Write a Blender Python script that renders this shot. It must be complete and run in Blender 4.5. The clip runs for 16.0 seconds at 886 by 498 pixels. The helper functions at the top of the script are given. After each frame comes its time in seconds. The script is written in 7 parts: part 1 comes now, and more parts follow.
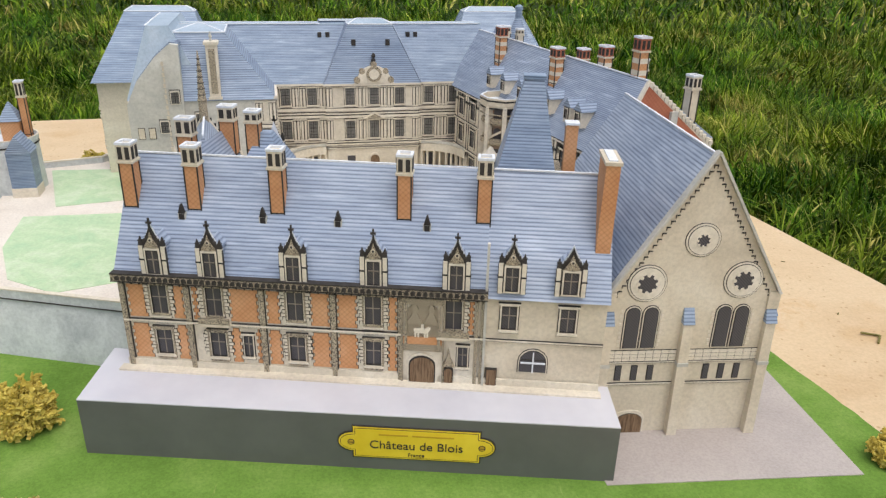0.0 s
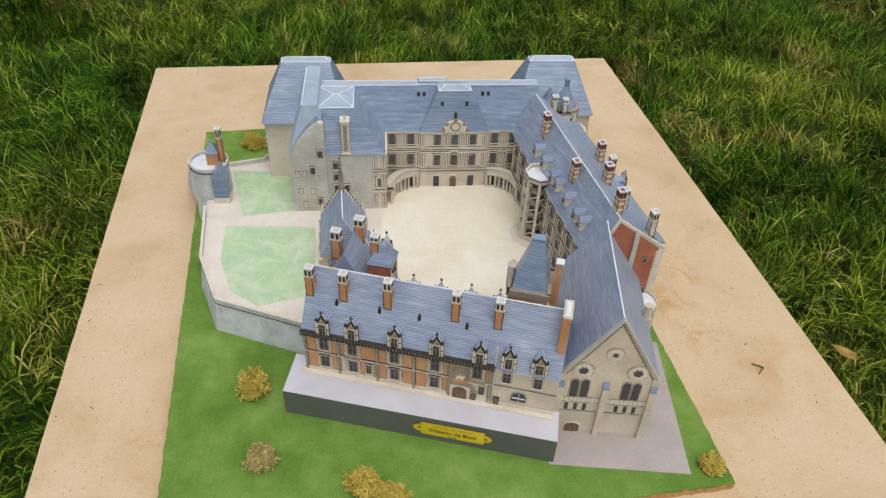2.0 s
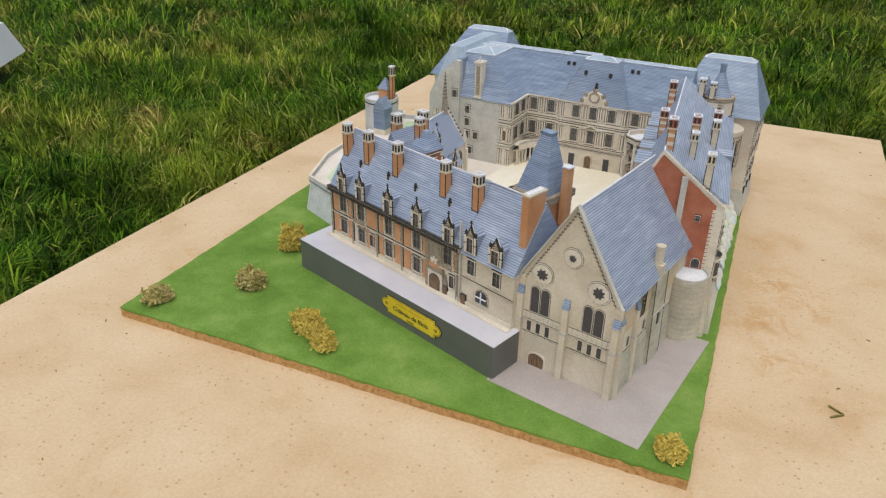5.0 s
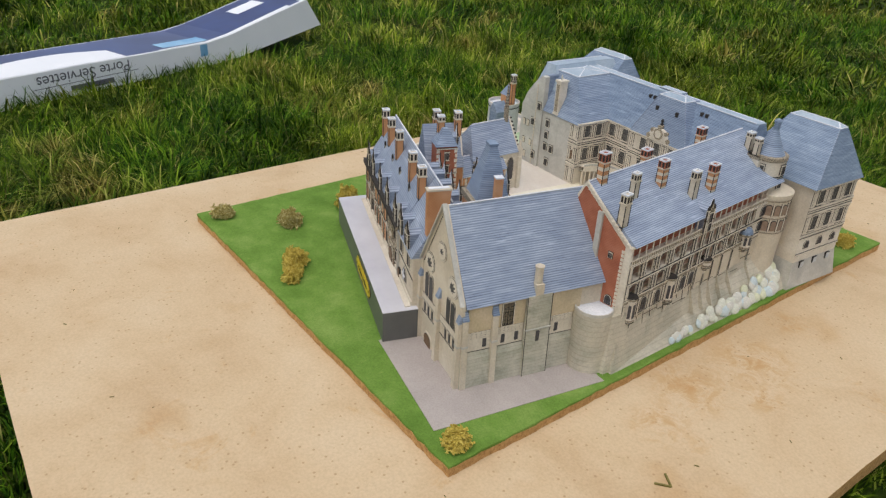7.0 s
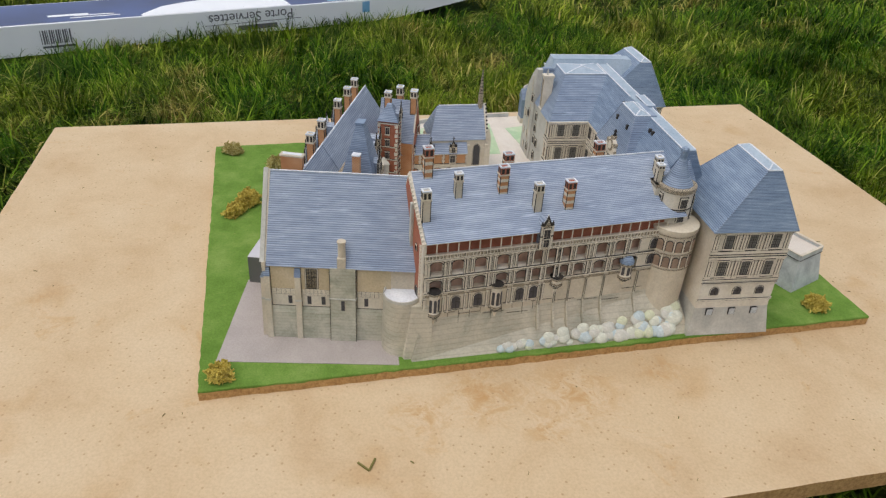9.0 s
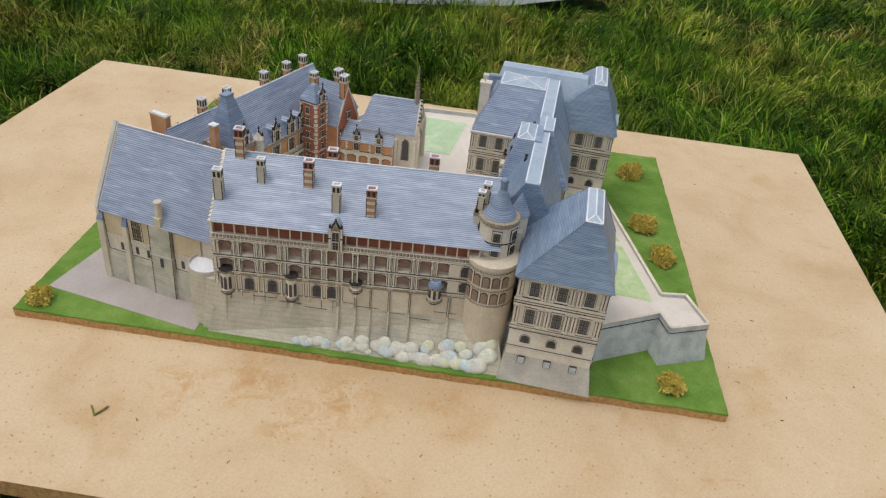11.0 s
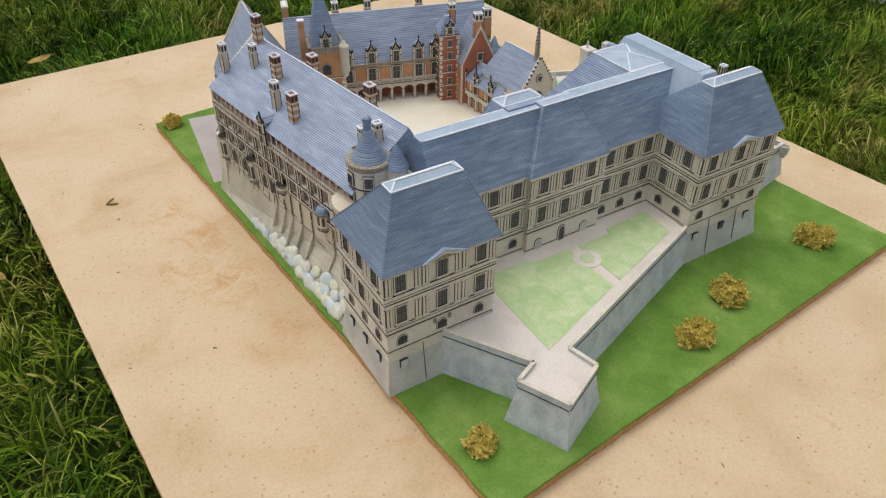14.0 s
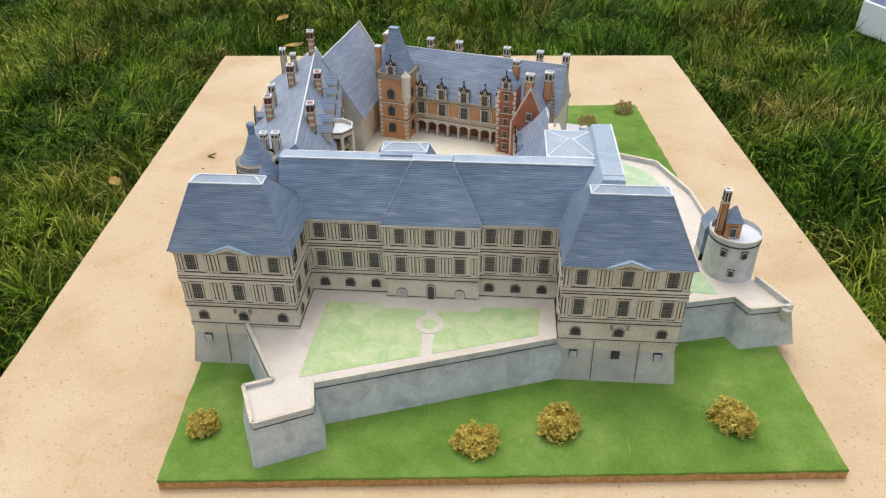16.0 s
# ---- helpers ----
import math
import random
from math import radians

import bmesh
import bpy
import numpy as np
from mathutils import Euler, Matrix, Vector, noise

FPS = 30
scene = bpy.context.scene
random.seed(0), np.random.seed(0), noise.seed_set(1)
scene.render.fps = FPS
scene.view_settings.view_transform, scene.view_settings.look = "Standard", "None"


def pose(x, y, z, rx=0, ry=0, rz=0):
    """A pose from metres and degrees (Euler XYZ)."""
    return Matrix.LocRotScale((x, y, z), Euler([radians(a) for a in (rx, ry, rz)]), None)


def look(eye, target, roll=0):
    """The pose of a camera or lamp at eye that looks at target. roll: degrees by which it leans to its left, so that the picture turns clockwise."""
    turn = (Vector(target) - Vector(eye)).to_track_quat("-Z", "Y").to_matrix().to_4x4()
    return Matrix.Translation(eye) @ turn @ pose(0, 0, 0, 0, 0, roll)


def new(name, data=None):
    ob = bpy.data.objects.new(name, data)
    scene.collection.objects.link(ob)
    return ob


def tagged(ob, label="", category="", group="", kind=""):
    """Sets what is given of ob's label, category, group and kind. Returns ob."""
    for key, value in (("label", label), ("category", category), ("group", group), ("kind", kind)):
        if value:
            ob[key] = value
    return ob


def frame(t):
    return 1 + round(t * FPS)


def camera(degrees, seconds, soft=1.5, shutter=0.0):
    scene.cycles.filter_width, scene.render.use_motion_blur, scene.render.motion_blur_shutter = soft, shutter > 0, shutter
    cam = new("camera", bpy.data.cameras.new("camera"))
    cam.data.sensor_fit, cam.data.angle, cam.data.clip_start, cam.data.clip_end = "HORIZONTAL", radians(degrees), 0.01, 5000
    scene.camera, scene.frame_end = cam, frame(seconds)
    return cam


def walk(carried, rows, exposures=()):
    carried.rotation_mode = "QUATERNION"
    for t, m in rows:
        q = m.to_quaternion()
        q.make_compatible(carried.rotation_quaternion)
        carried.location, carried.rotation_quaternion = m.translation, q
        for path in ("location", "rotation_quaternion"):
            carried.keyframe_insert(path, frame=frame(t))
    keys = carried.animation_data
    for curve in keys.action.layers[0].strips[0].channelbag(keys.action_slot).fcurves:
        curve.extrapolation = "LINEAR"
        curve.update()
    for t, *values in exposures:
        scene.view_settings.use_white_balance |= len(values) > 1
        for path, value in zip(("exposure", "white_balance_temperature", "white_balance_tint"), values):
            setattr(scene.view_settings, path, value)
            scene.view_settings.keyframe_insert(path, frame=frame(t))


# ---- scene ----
cam = camera(62.6, 16.0, 1.3)

PATH = [
    (0, (0.023, -0.455, 0.256), (0.448, 1.329, -0.542), 1.5),
    (0.5, (0.005, -0.51, 0.339), (0.335, 1.22, -0.609), 1.3),
    (1, (0.009, -0.556, 0.413), (0.267, 1.038, -0.766), 1.9),
    (1.5, (0.01, -0.576, 0.516), (0.231, 1.003, -0.691), 2.3),
    (2, (0.018, -0.584, 0.596), (0.183, 0.942, -0.686), 2.6),
    (2.5, (0.031, -0.596, 0.654), (0.118, 0.83, -0.745), 4.6),
    (3, (0.104, -0.594, 0.653), (-0.032, 0.902, -0.667), 8.3),
    (3.5, (0.18, -0.592, 0.609), (-0.098, 0.937, -0.649), 3.2),
    (4, (0.219, -0.634, 0.541), (-0.116, 1.058, -0.471), 0.0),
    (4.5, (0.279, -0.644, 0.443), (-0.332, 0.954, -0.592), -1.1),
    (5, (0.36, -0.638, 0.385), (-0.482, 0.914, -0.555), 1.0),
    (5.2, (0.392, -0.642, 0.367), (-0.484, 0.91, -0.542), 3.4),
    (7.3, (0.682, -0.427, 0.423), (-0.835, 0.478, -0.515), 2.5),
    (7.5, (0.689, -0.405, 0.428), (-0.846, 0.471, -0.508), 2.7),
    (8, (0.754, -0.33, 0.43), (-0.872, 0.241, -0.586), 3.3),
    (8.5, (0.815, -0.22, 0.454), (-0.855, 0.14, -0.586), 2.2),
    (9, (0.822, -0.112, 0.457), (-0.853, 0.178, -0.597), 3.5),
    (9.5, (0.797, -0.03, 0.469), (-0.859, 0.162, -0.635), 5.9),
    (9.7, (0.797, 0.013, 0.471), (-0.86, 0.177, -0.638), 5.8),
    (11.8, (0.775, 0.325, 0.496), (-0.74, -0.24, -0.681), 4.1),
    (12, (0.766, 0.347, 0.491), (-0.707, -0.301, -0.698), 2.9),
    (12.5, (0.711, 0.468, 0.487), (-0.65, -0.412, -0.685), 3.4),
    (13, (0.632, 0.577, 0.498), (-0.513, -0.578, -0.666), 1.1),
    (13.5, (0.56, 0.635, 0.47), (-0.464, -0.614, -0.711), 1.2),
    (14, (0.456, 0.661, 0.456), (-0.37, -0.684, -0.772), 0.3),
    (14.5, (0.38, 0.68, 0.464), (-0.36, -0.745, -0.728), -0.2),
    (15, (0.275, 0.736, 0.449), (-0.088, -0.841, -0.726), -1.2),
    (15.5, (0.14, 0.793, 0.47), (0.054, -0.85, -0.667), -2.2),
    (16, (0.031, 0.777, 0.465), (0.167, -0.863, -0.672), -0.6),
]
walk(cam, [(t, look(eye, target, roll)) for t, eye, target, roll in PATH],
     [(0.0, 0.15), (0.5, 0.15), (1.0, 0.08), (2.0, -0.2), (3.0, -0.15), (5.0, -0.15), (7.5, -0.25), (9.5, -0.25), (12.0, -0.22), (14.0, -0.15), (15.0, -0.09), (16.0, 0.12)])

# ---- light ----
world = bpy.data.worlds.new("overcast")
world.use_nodes = True
scene.world = world
_n = world.node_tree.nodes
sky = _n.new("ShaderNodeTexSky")
sky.sky_type, sky.sun_disc = "NISHITA", False
sky.sun_elevation, sky.sun_rotation = radians(70), radians(160)
sky.air_density, sky.dust_density, sky.ozone_density = 1.0, 4.0, 1.0
_h = _n.new("ShaderNodeHueSaturation")
_h.inputs["Saturation"].default_value = 0.45
world.node_tree.links.new(sky.outputs[0], _h.inputs["Color"])
world.node_tree.links.new(_h.outputs[0], _n["Background"].inputs[0])
_n["Background"].inputs[1].default_value = 0.20
sun = new("sun", bpy.data.lights.new("sun", "SUN"))
sun.data.energy, sun.data.angle, sun.data.color = 0.5, radians(75), (1.0, 0.97, 0.92)
sun.matrix_basis = look((0.15, 0.12, 2.4), (0, 0, 0))
scene.view_settings.exposure = 0.0


# ---- materials ----
class Mat:
    """A small builder for procedural node materials."""

    def __init__(self, name, rough=0.7, spec=0.3, metal=0.0):
        self.m = bpy.data.materials.new(name)
        self.m.use_nodes = True
        self.t = self.m.node_tree
        self.b = self.t.nodes["Principled BSDF"]
        self.b.inputs["Roughness"].default_value = rough
        self.b.inputs["Specular IOR Level"].default_value = spec
        self.b.inputs["Metallic"].default_value = metal
        self.geo = self.node("ShaderNodeTexCoord").outputs["Object"]
        self.bumps = None

    def node(self, kind, **values):
        n = self.t.nodes.new(kind)
        for k, v in values.items():
            setattr(n, k, v)
        return n

    def link(self, a, b):
        self.t.links.new(a, b)

    def world_pos(self):
        self.geo = self.node("ShaderNodeNewGeometry").outputs["Position"]
        return self

    def coords(self, sx=1, sy=1, sz=1):
        n = self.node("ShaderNodeMapping")
        n.inputs["Scale"].default_value = (sx, sy, sz)
        self.link(self.geo, n.inputs["Vector"])
        return n.outputs[0]

    def noise(self, scale, detail=4.0, rough=0.6, stretch=(1, 1, 1), distort=0.0):
        n = self.node("ShaderNodeTexNoise")
        n.inputs["Scale"].default_value, n.inputs["Detail"].default_value = scale, detail
        n.inputs["Roughness"].default_value, n.inputs["Distortion"].default_value = rough, distort
        self.link(self.coords(*stretch), n.inputs["Vector"])
        return n.outputs["Fac"]

    def voronoi(self, scale, feature="F1", out="Distance"):
        n = self.node("ShaderNodeTexVoronoi", feature=feature)
        n.inputs["Scale"].default_value = scale
        self.link(self.geo, n.inputs["Vector"])
        return n.outputs[out]

    def wave(self, scale, axis="Z", distort=0.0, dscale=1.0):
        n = self.node("ShaderNodeTexWave", wave_type="BANDS", bands_direction=axis)
        n.inputs["Scale"].default_value, n.inputs["Distortion"].default_value = scale, distort
        n.inputs["Detail Scale"].default_value = dscale
        self.link(self.geo, n.inputs["Vector"])
        return n.outputs["Fac"]

    def ramp(self, fac, *stops):
        n = self.node("ShaderNodeValToRGB")
        e = n.color_ramp.elements
        while len(e) < len(stops):
            e.new(0.5)
        for el, (p, c) in zip(e, stops):
            el.position, el.color = p, (*c, 1) if len(c) == 3 else c
        self.link(fac, n.inputs[0])
        return n.outputs[0]

    def mix(self, fac, a, b, how="MIX"):
        n = self.node("ShaderNodeMix", data_type="RGBA", blend_type=how)
        for value, slot in ((fac, 0), (a, 6), (b, 7)):
            if isinstance(value, (int, float)):
                n.inputs[slot].default_value = value
            elif isinstance(value, tuple):
                n.inputs[slot].default_value = (*value, 1)
            else:
                self.link(value, n.inputs[slot])
        return n.outputs[2]

    def random(self):
        return self.node("ShaderNodeObjectInfo").outputs["Random"]

    def colour(self, c):
        if isinstance(c, tuple):
            self.b.inputs["Base Color"].default_value = (*c, 1)
        else:
            self.link(c, self.b.inputs["Base Color"])
        return self

    def bump(self, fac, strength=0.3, dist=0.001):
        n = self.node("ShaderNodeBump")
        n.inputs["Strength"].default_value, n.inputs["Distance"].default_value = strength, dist
        self.link(fac, n.inputs["Height"])
        if self.bumps:
            self.link(self.bumps, n.inputs["Normal"])
        self.bumps = n.outputs[0]
        self.link(self.bumps, self.b.inputs["Normal"])
        return self


def paper(name, base, dark, light, scale=28.0, grain=500.0, rough=0.55, lines=0.0):
    """Printed card: a watercolour wash over a plain colour, with a fine paper grain."""
    a = Mat(name, rough, 0.25)
    wash = a.ramp(a.noise(scale, 5, 0.65, distort=0.6), (0.3, dark), (0.5, base), (0.72, light))
    speck = a.ramp(a.noise(grain, 3, 0.7), (0.32, (0.72, 0.72, 0.72)), (0.6, (1, 1, 1)))
    col = a.mix(0.55, wash, speck, "MULTIPLY")
    if lines:
        w = a.ramp(a.wave(lines, "Z", 0.6, 2.0), (0.0, (0.6, 0.58, 0.55)), (0.12, (1, 1, 1)))
        col = a.mix(0.35, col, w, "MULTIPLY")
    return a.colour(col).bump(a.noise(grain, 3), 0.15, 0.0002).m


def slate_card(name, dark, mid, light, courses=185):
    """Printed slate courses: fine level lines, streaked along the roof."""
    a = Mat(name, 0.40, 0.5)
    streak = a.ramp(a.noise(60, 5, 0.7, (0.6, 0.6, 6.0)), (0.25, dark), (0.5, mid), (0.78, light))
    blotch = a.ramp(a.noise(16, 4, 0.6), (0.3, (0.72, 0.75, 0.8)), (0.7, (1.12, 1.1, 1.06)))
    col = a.mix(0.8, streak, blotch, "MULTIPLY")
    line = a.ramp(a.wave(courses, "Z", 0.35, 2.5), (0.0, (0.34, 0.36, 0.42)), (0.16, (0.70, 0.72, 0.76)), (0.45, (1, 1, 1)), (0.8, (1.06, 1.06, 1.06)), (1.0, (1.22, 1.21, 1.19)))
    some = a.ramp(a.noise(70, 4, 0.7, (0.5, 0.5, 5.0)), (0.3, (0.55, 0.55, 0.55)), (0.65, (1.0, 1.0, 1.0)))
    col = a.mix(some, col, a.mix(1.0, col, line, "MULTIPLY"))
    pale = a.ramp(a.noise(300, 2, 0.5, (0.12, 0.12, 2.2)), (0.62, (0, 0, 0)), (0.75, (1, 1, 1)))
    n = a.node("ShaderNodeMath", operation="MULTIPLY")
    a.link(pale, n.inputs[0])
    n.inputs[1].default_value = 0.45
    col = a.mix(n.outputs[0], col, tuple(min(1, c * 1.35) for c in light))
    return a.colour(col).bump(a.wave(courses, "Z", 0.35, 2.5), 0.15, 0.0002).m


def brick_card(name, base, dark, light):
    """Printed brick: a fine lozenge pattern in ink over an orange wash."""
    a = Mat(name, 0.6, 0.2)
    wash = a.ramp(a.noise(45, 4, 0.6), (0.3, dark), (0.52, base), (0.75, light))
    d1 = a.node("ShaderNodeTexWave", wave_type="BANDS", bands_direction="DIAGONAL")
    d1.inputs["Scale"].default_value = 230
    d1.inputs["Distortion"].default_value = 0.5
    a.link(a.coords(1, 1, 1), d1.inputs["Vector"])
    d2 = a.node("ShaderNodeTexWave", wave_type="BANDS", bands_direction="DIAGONAL")
    d2.inputs["Scale"].default_value = 230
    d2.inputs["Distortion"].default_value = 0.5
    a.link(a.coords(-1, -1, 1), d2.inputs["Vector"])
    for d in (d1, d2):
        wash = a.mix(0.28, wash, a.ramp(d.outputs["Fac"], (0.0, (0.5, 0.42, 0.4)), (0.3, (1, 1, 1))), "MULTIPLY")
    return a.colour(wash).bump(a.noise(400), 0.12, 0.0002).m


STONE = paper("cream_card", (0.64, 0.56, 0.43), (0.54, 0.47, 0.355), (0.73, 0.66, 0.53))
STONE_PALE = paper("pale_card", (0.70, 0.63, 0.51), (0.60, 0.53, 0.42), (0.79, 0.73, 0.62))
STONE_GREY = paper("grey_wash_card", (0.52, 0.50, 0.44), (0.41, 0.40, 0.36), (0.64, 0.62, 0.56), 30)
STONE_LOW = paper("weathered_card", (0.55, 0.50, 0.39), (0.41, 0.385, 0.30), (0.66, 0.60, 0.48), 34, lines=60)
MOSSY = paper("mossy_card", (0.50, 0.475, 0.375), (0.33, 0.33, 0.25), (0.62, 0.58, 0.47), 45, lines=90)
TAN = paper("tan_card", (0.60, 0.49, 0.32), (0.52, 0.42, 0.27), (0.67, 0.56, 0.40))
RAMPART = paper("rampart_card", (0.56, 0.58, 0.575), (0.40, 0.42, 0.43), (0.68, 0.70, 0.69), 55)
WHITE = paper("bare_card", (0.74, 0.76, 0.79), (0.66, 0.68, 0.72), (0.82, 0.83, 0.85), 40)
SLATE = slate_card("slate_card", (0.17, 0.22, 0.305), (0.255, 0.32, 0.42), (0.38, 0.44, 0.54))
SLATE_PALE = slate_card("slate_card_pale", (0.225, 0.27, 0.36), (0.31, 0.365, 0.46), (0.45, 0.50, 0.59))
SLATE_FINE = slate_card("slate_card_fine", (0.225, 0.27, 0.36), (0.31, 0.365, 0.46), (0.45, 0.50, 0.59), 300)
SLATE_DEEP = slate_card("slate_card_deep", (0.135, 0.19, 0.275), (0.215, 0.285, 0.385), (0.345, 0.42, 0.52), 250)
ROOF_TOP = paper("pale_roof_card", (0.37, 0.45, 0.53), (0.29, 0.37, 0.455), (0.46, 0.53, 0.60), 30)
BRICK = brick_card("brick_card", (0.60, 0.31, 0.15), (0.50, 0.23, 0.10), (0.68, 0.40, 0.23))
BRICK_RED = brick_card("red_brick_card", (0.42, 0.15, 0.085), (0.32, 0.105, 0.06), (0.50, 0.21, 0.13))
LOGGIA_BACK = paper("brown_loggia_card", (0.56, 0.36, 0.27), (0.45, 0.27, 0.20), (0.64, 0.45, 0.35), 60)
INK = Mat("ink_line", 0.6, 0.2)
INK = INK.colour(INK.ramp(INK.noise(300), (0.3, (0.025, 0.022, 0.02)), (0.7, (0.06, 0.053, 0.047)))).m
ORNATE = Mat("ink_ornament", 0.6, 0.2)
ORNATE = ORNATE.colour(ORNATE.ramp(ORNATE.noise(2300, 2, 0.6), (0.38, (0.04, 0.034, 0.03)), (0.58, (0.50, 0.42, 0.30)))).m
GLASS = Mat("printed_pane", 0.45, 0.4)
_g = GLASS.mix(0.7, (0.070, 0.066, 0.068), GLASS.ramp(GLASS.wave(420, "DIAGONAL", 0.3), (0.2, (0.35, 0.35, 0.37)), (0.6, (1.3, 1.3, 1.4))), "MULTIPLY")
GLASS = GLASS.colour(_g).m
GLASS_GRID = Mat("printed_lattice_pane", 0.45, 0.4)
GLASS_GRID = GLASS_GRID.colour(GLASS_GRID.ramp(GLASS_GRID.noise(140, 3), (0.3, (0.13, 0.125, 0.115)), (0.7, (0.22, 0.21, 0.19)))).m
MULLION = Mat("printed_mullion", 0.6, 0.2)
MULLION = MULLION.colour(MULLION.ramp(MULLION.noise(200), (0.3, (0.20, 0.17, 0.14)), (0.7, (0.36, 0.31, 0.25)))).m
WOOD = Mat("printed_wood", 0.6, 0.2)
WOOD = WOOD.colour(WOOD.ramp(WOOD.noise(220, 4, 0.6, (6, 6, 0.5)), (0.35, (0.10, 0.06, 0.035)), (0.65, (0.26, 0.17, 0.10)))).m
SAND = paper("court_card", (0.80, 0.745, 0.59), (0.75, 0.67, 0.48), (0.85, 0.82, 0.71), 14, 700)
PATH_CARD = paper("path_card", (0.73, 0.66, 0.575), (0.65, 0.58, 0.50), (0.79, 0.74, 0.67), 20, 700)
LAWN_CARD = paper("painted_lawn", (0.50, 0.62, 0.31), (0.39, 0.56, 0.25), (0.64, 0.70, 0.46), 60, 600)
LAWN_WEST = paper("painted_lawn_west", (0.48, 0.62, 0.38), (0.38, 0.56, 0.34), (0.62, 0.70, 0.52), 45, 600)
PAVING = paper("mauve_card", (0.42, 0.37, 0.34), (0.38, 0.34, 0.31), (0.47, 0.42, 0.385), 18, 700)


# ---- building helpers ----
class B:
    """Collects boxes, prisms and lofts into one mesh; each face keeps a material slot."""

    def __init__(self):
        self.v, self.f, self.k = [], [], []

    def face(self, pts, k=0):
        n = len(self.v)
        self.v += [tuple(p) for p in pts]
        self.f.append(tuple(range(n, n + len(pts))))
        self.k.append(k)
        return self

    def rings(self, rings, k=0, caps=(True, True), closed=True):
        """A loft through rings of equally many points, each ring anticlockwise seen from its end."""
        n, m = len(self.v), len(rings[0])
        for r in rings:
            self.v += [tuple(p) for p in r]
        for i in range(len(rings) - 1):
            for j in range(m if closed else m - 1):
                a, b = n + i * m + j, n + i * m + (j + 1) % m
                self.f.append((a, b, b + m, a + m))
                self.k.append(k)
        if caps[0]:
            self.f.append(tuple(n + j for j in reversed(range(m))))
            self.k.append(k)
        if caps[1]:
            self.f.append(tuple(n + (len(rings) - 1) * m + j for j in range(m)))
            self.k.append(k)
        return self

    def box(self, x0, x1, y0, y1, z0, z1, k=0):
        x0, x1, y0, y1 = min(x0, x1), max(x0, x1), min(y0, y1), max(y0, y1)
        c = [(x0, y0), (x1, y0), (x1, y1), (x0, y1)]
        return self.rings([[(x, y, z0) for x, y in c], [(x, y, z1) for x, y in c]], k)

    def prism(self, poly, z0, z1, k=0):
        """An upright prism over a plan given anticlockwise."""
        return self.rings([[(x, y, z0) for x, y in poly], [(x, y, z1) for x, y in poly]], k)

    def sheet(self, poly, y0, y1, k=0):
        """A plate in the x-z plane, poly anticlockwise seen from -y, from y0 (front) to y1 (back)."""
        return self.rings([[(x, y1, z) for x, z in poly], [(x, y0, z) for x, z in poly]], k)

    def frustum(self, lo, z0, hi, z1, k=0, caps=(True, True)):
        """lo and hi: (x0, x1, y0, y1)."""
        r = lambda q, z: [(q[0], q[2], z), (q[1], q[2], z), (q[1], q[3], z), (q[0], q[3], z)]
        return self.rings([r(lo, z0), r(hi, z1)], k, caps)

    def lathe(self, profile, n=20, cx=0.0, cy=0.0, k=0, a0=0.0, a1=2 * math.pi, caps=(True, True)):
        """profile: (radius, z) from the foot up."""
        full = abs(a1 - a0 - 2 * math.pi) < 1e-6
        m = n if full else n + 1
        ang = [a0 + (a1 - a0) * i / n for i in range(m)]
        return self.rings([[(cx + r * math.cos(a), cy + r * math.sin(a), z) for a in ang] for r, z in profile], k, caps)

    def moved(self, m):
        self.v = [tuple(m @ Vector(p)) for p in self.v]
        return self

    def add(self, other, m=None):
        n = len(self.v)
        self.v += [tuple(m @ Vector(p)) for p in other.v] if m else other.v
        self.f += [tuple(i + n for i in f) for f in other.f]
        self.k += other.k
        return self

    def mesh(self, name, mats):
        me = bpy.data.meshes.new(name)
        me.from_pydata(self.v, [], self.f)
        for m in mats if isinstance(mats, (list, tuple)) else [mats]:
            me.materials.append(m)
        me.polygons.foreach_set("material_index", self.k)
        me.update()
        return me


def thing(name, label, category, m=None, group="", kind=""):
    ob = new(name)
    ob.empty_display_size = 0.01
    ob.matrix_basis = m or Matrix.Identity(4)
    return tagged(ob, label, category, group, kind)


def part(name, b, mats, parent, label="", m=None):
    """One mesh object under a thing or part; b is a B or a mesh that alike parts share."""
    ob = new(name, b.mesh(name, mats) if isinstance(b, B) else b)
    ob.parent = parent
    if m is not None:
        ob.matrix_basis = m
    return tagged(ob, label)


def solid(name, b, mats, label, category, m=None, group="", kind=""):
    """A top-level thing of one mesh."""
    ob = new(name, b.mesh(name, mats))
    ob.matrix_basis = m or Matrix.Identity(4)
    return tagged(ob, label, category, group, kind)


def at(x, y, z=0.0, turn=0.0):
    return pose(x, y, z, 0, 0, turn)


shared = {}


def once(key, make):
    """Mesh data that alike parts share."""
    if key not in shared:
        shared[key] = make()
    return shared[key]

# ---- the setting: lawn, board, green base ----
GROUND = Mat("soil_and_thatch", 0.95, 0.1).world_pos()
GROUND.colour(GROUND.mix(GROUND.ramp(GROUND.noise(2.2, 4), (0.4, (0, 0, 0)), (0.6, (1, 1, 1))),
              GROUND.ramp(GROUND.noise(60, 6, 0.7), (0.35, (0.010, 0.022, 0.003)), (0.7, (0.045, 0.080, 0.008))),
              GROUND.ramp(GROUND.noise(40, 6, 0.7), (0.35, (0.015, 0.024, 0.004)), (0.7, (0.065, 0.085, 0.014)))))
GROUND = GROUND.bump(GROUND.noise(50, 5), 0.8, 0.02).m
g = B()
g.face([(-60, -60, -0.052), (60, -60, -0.052), (60, 60, -0.052), (-60, 60, -0.052)])
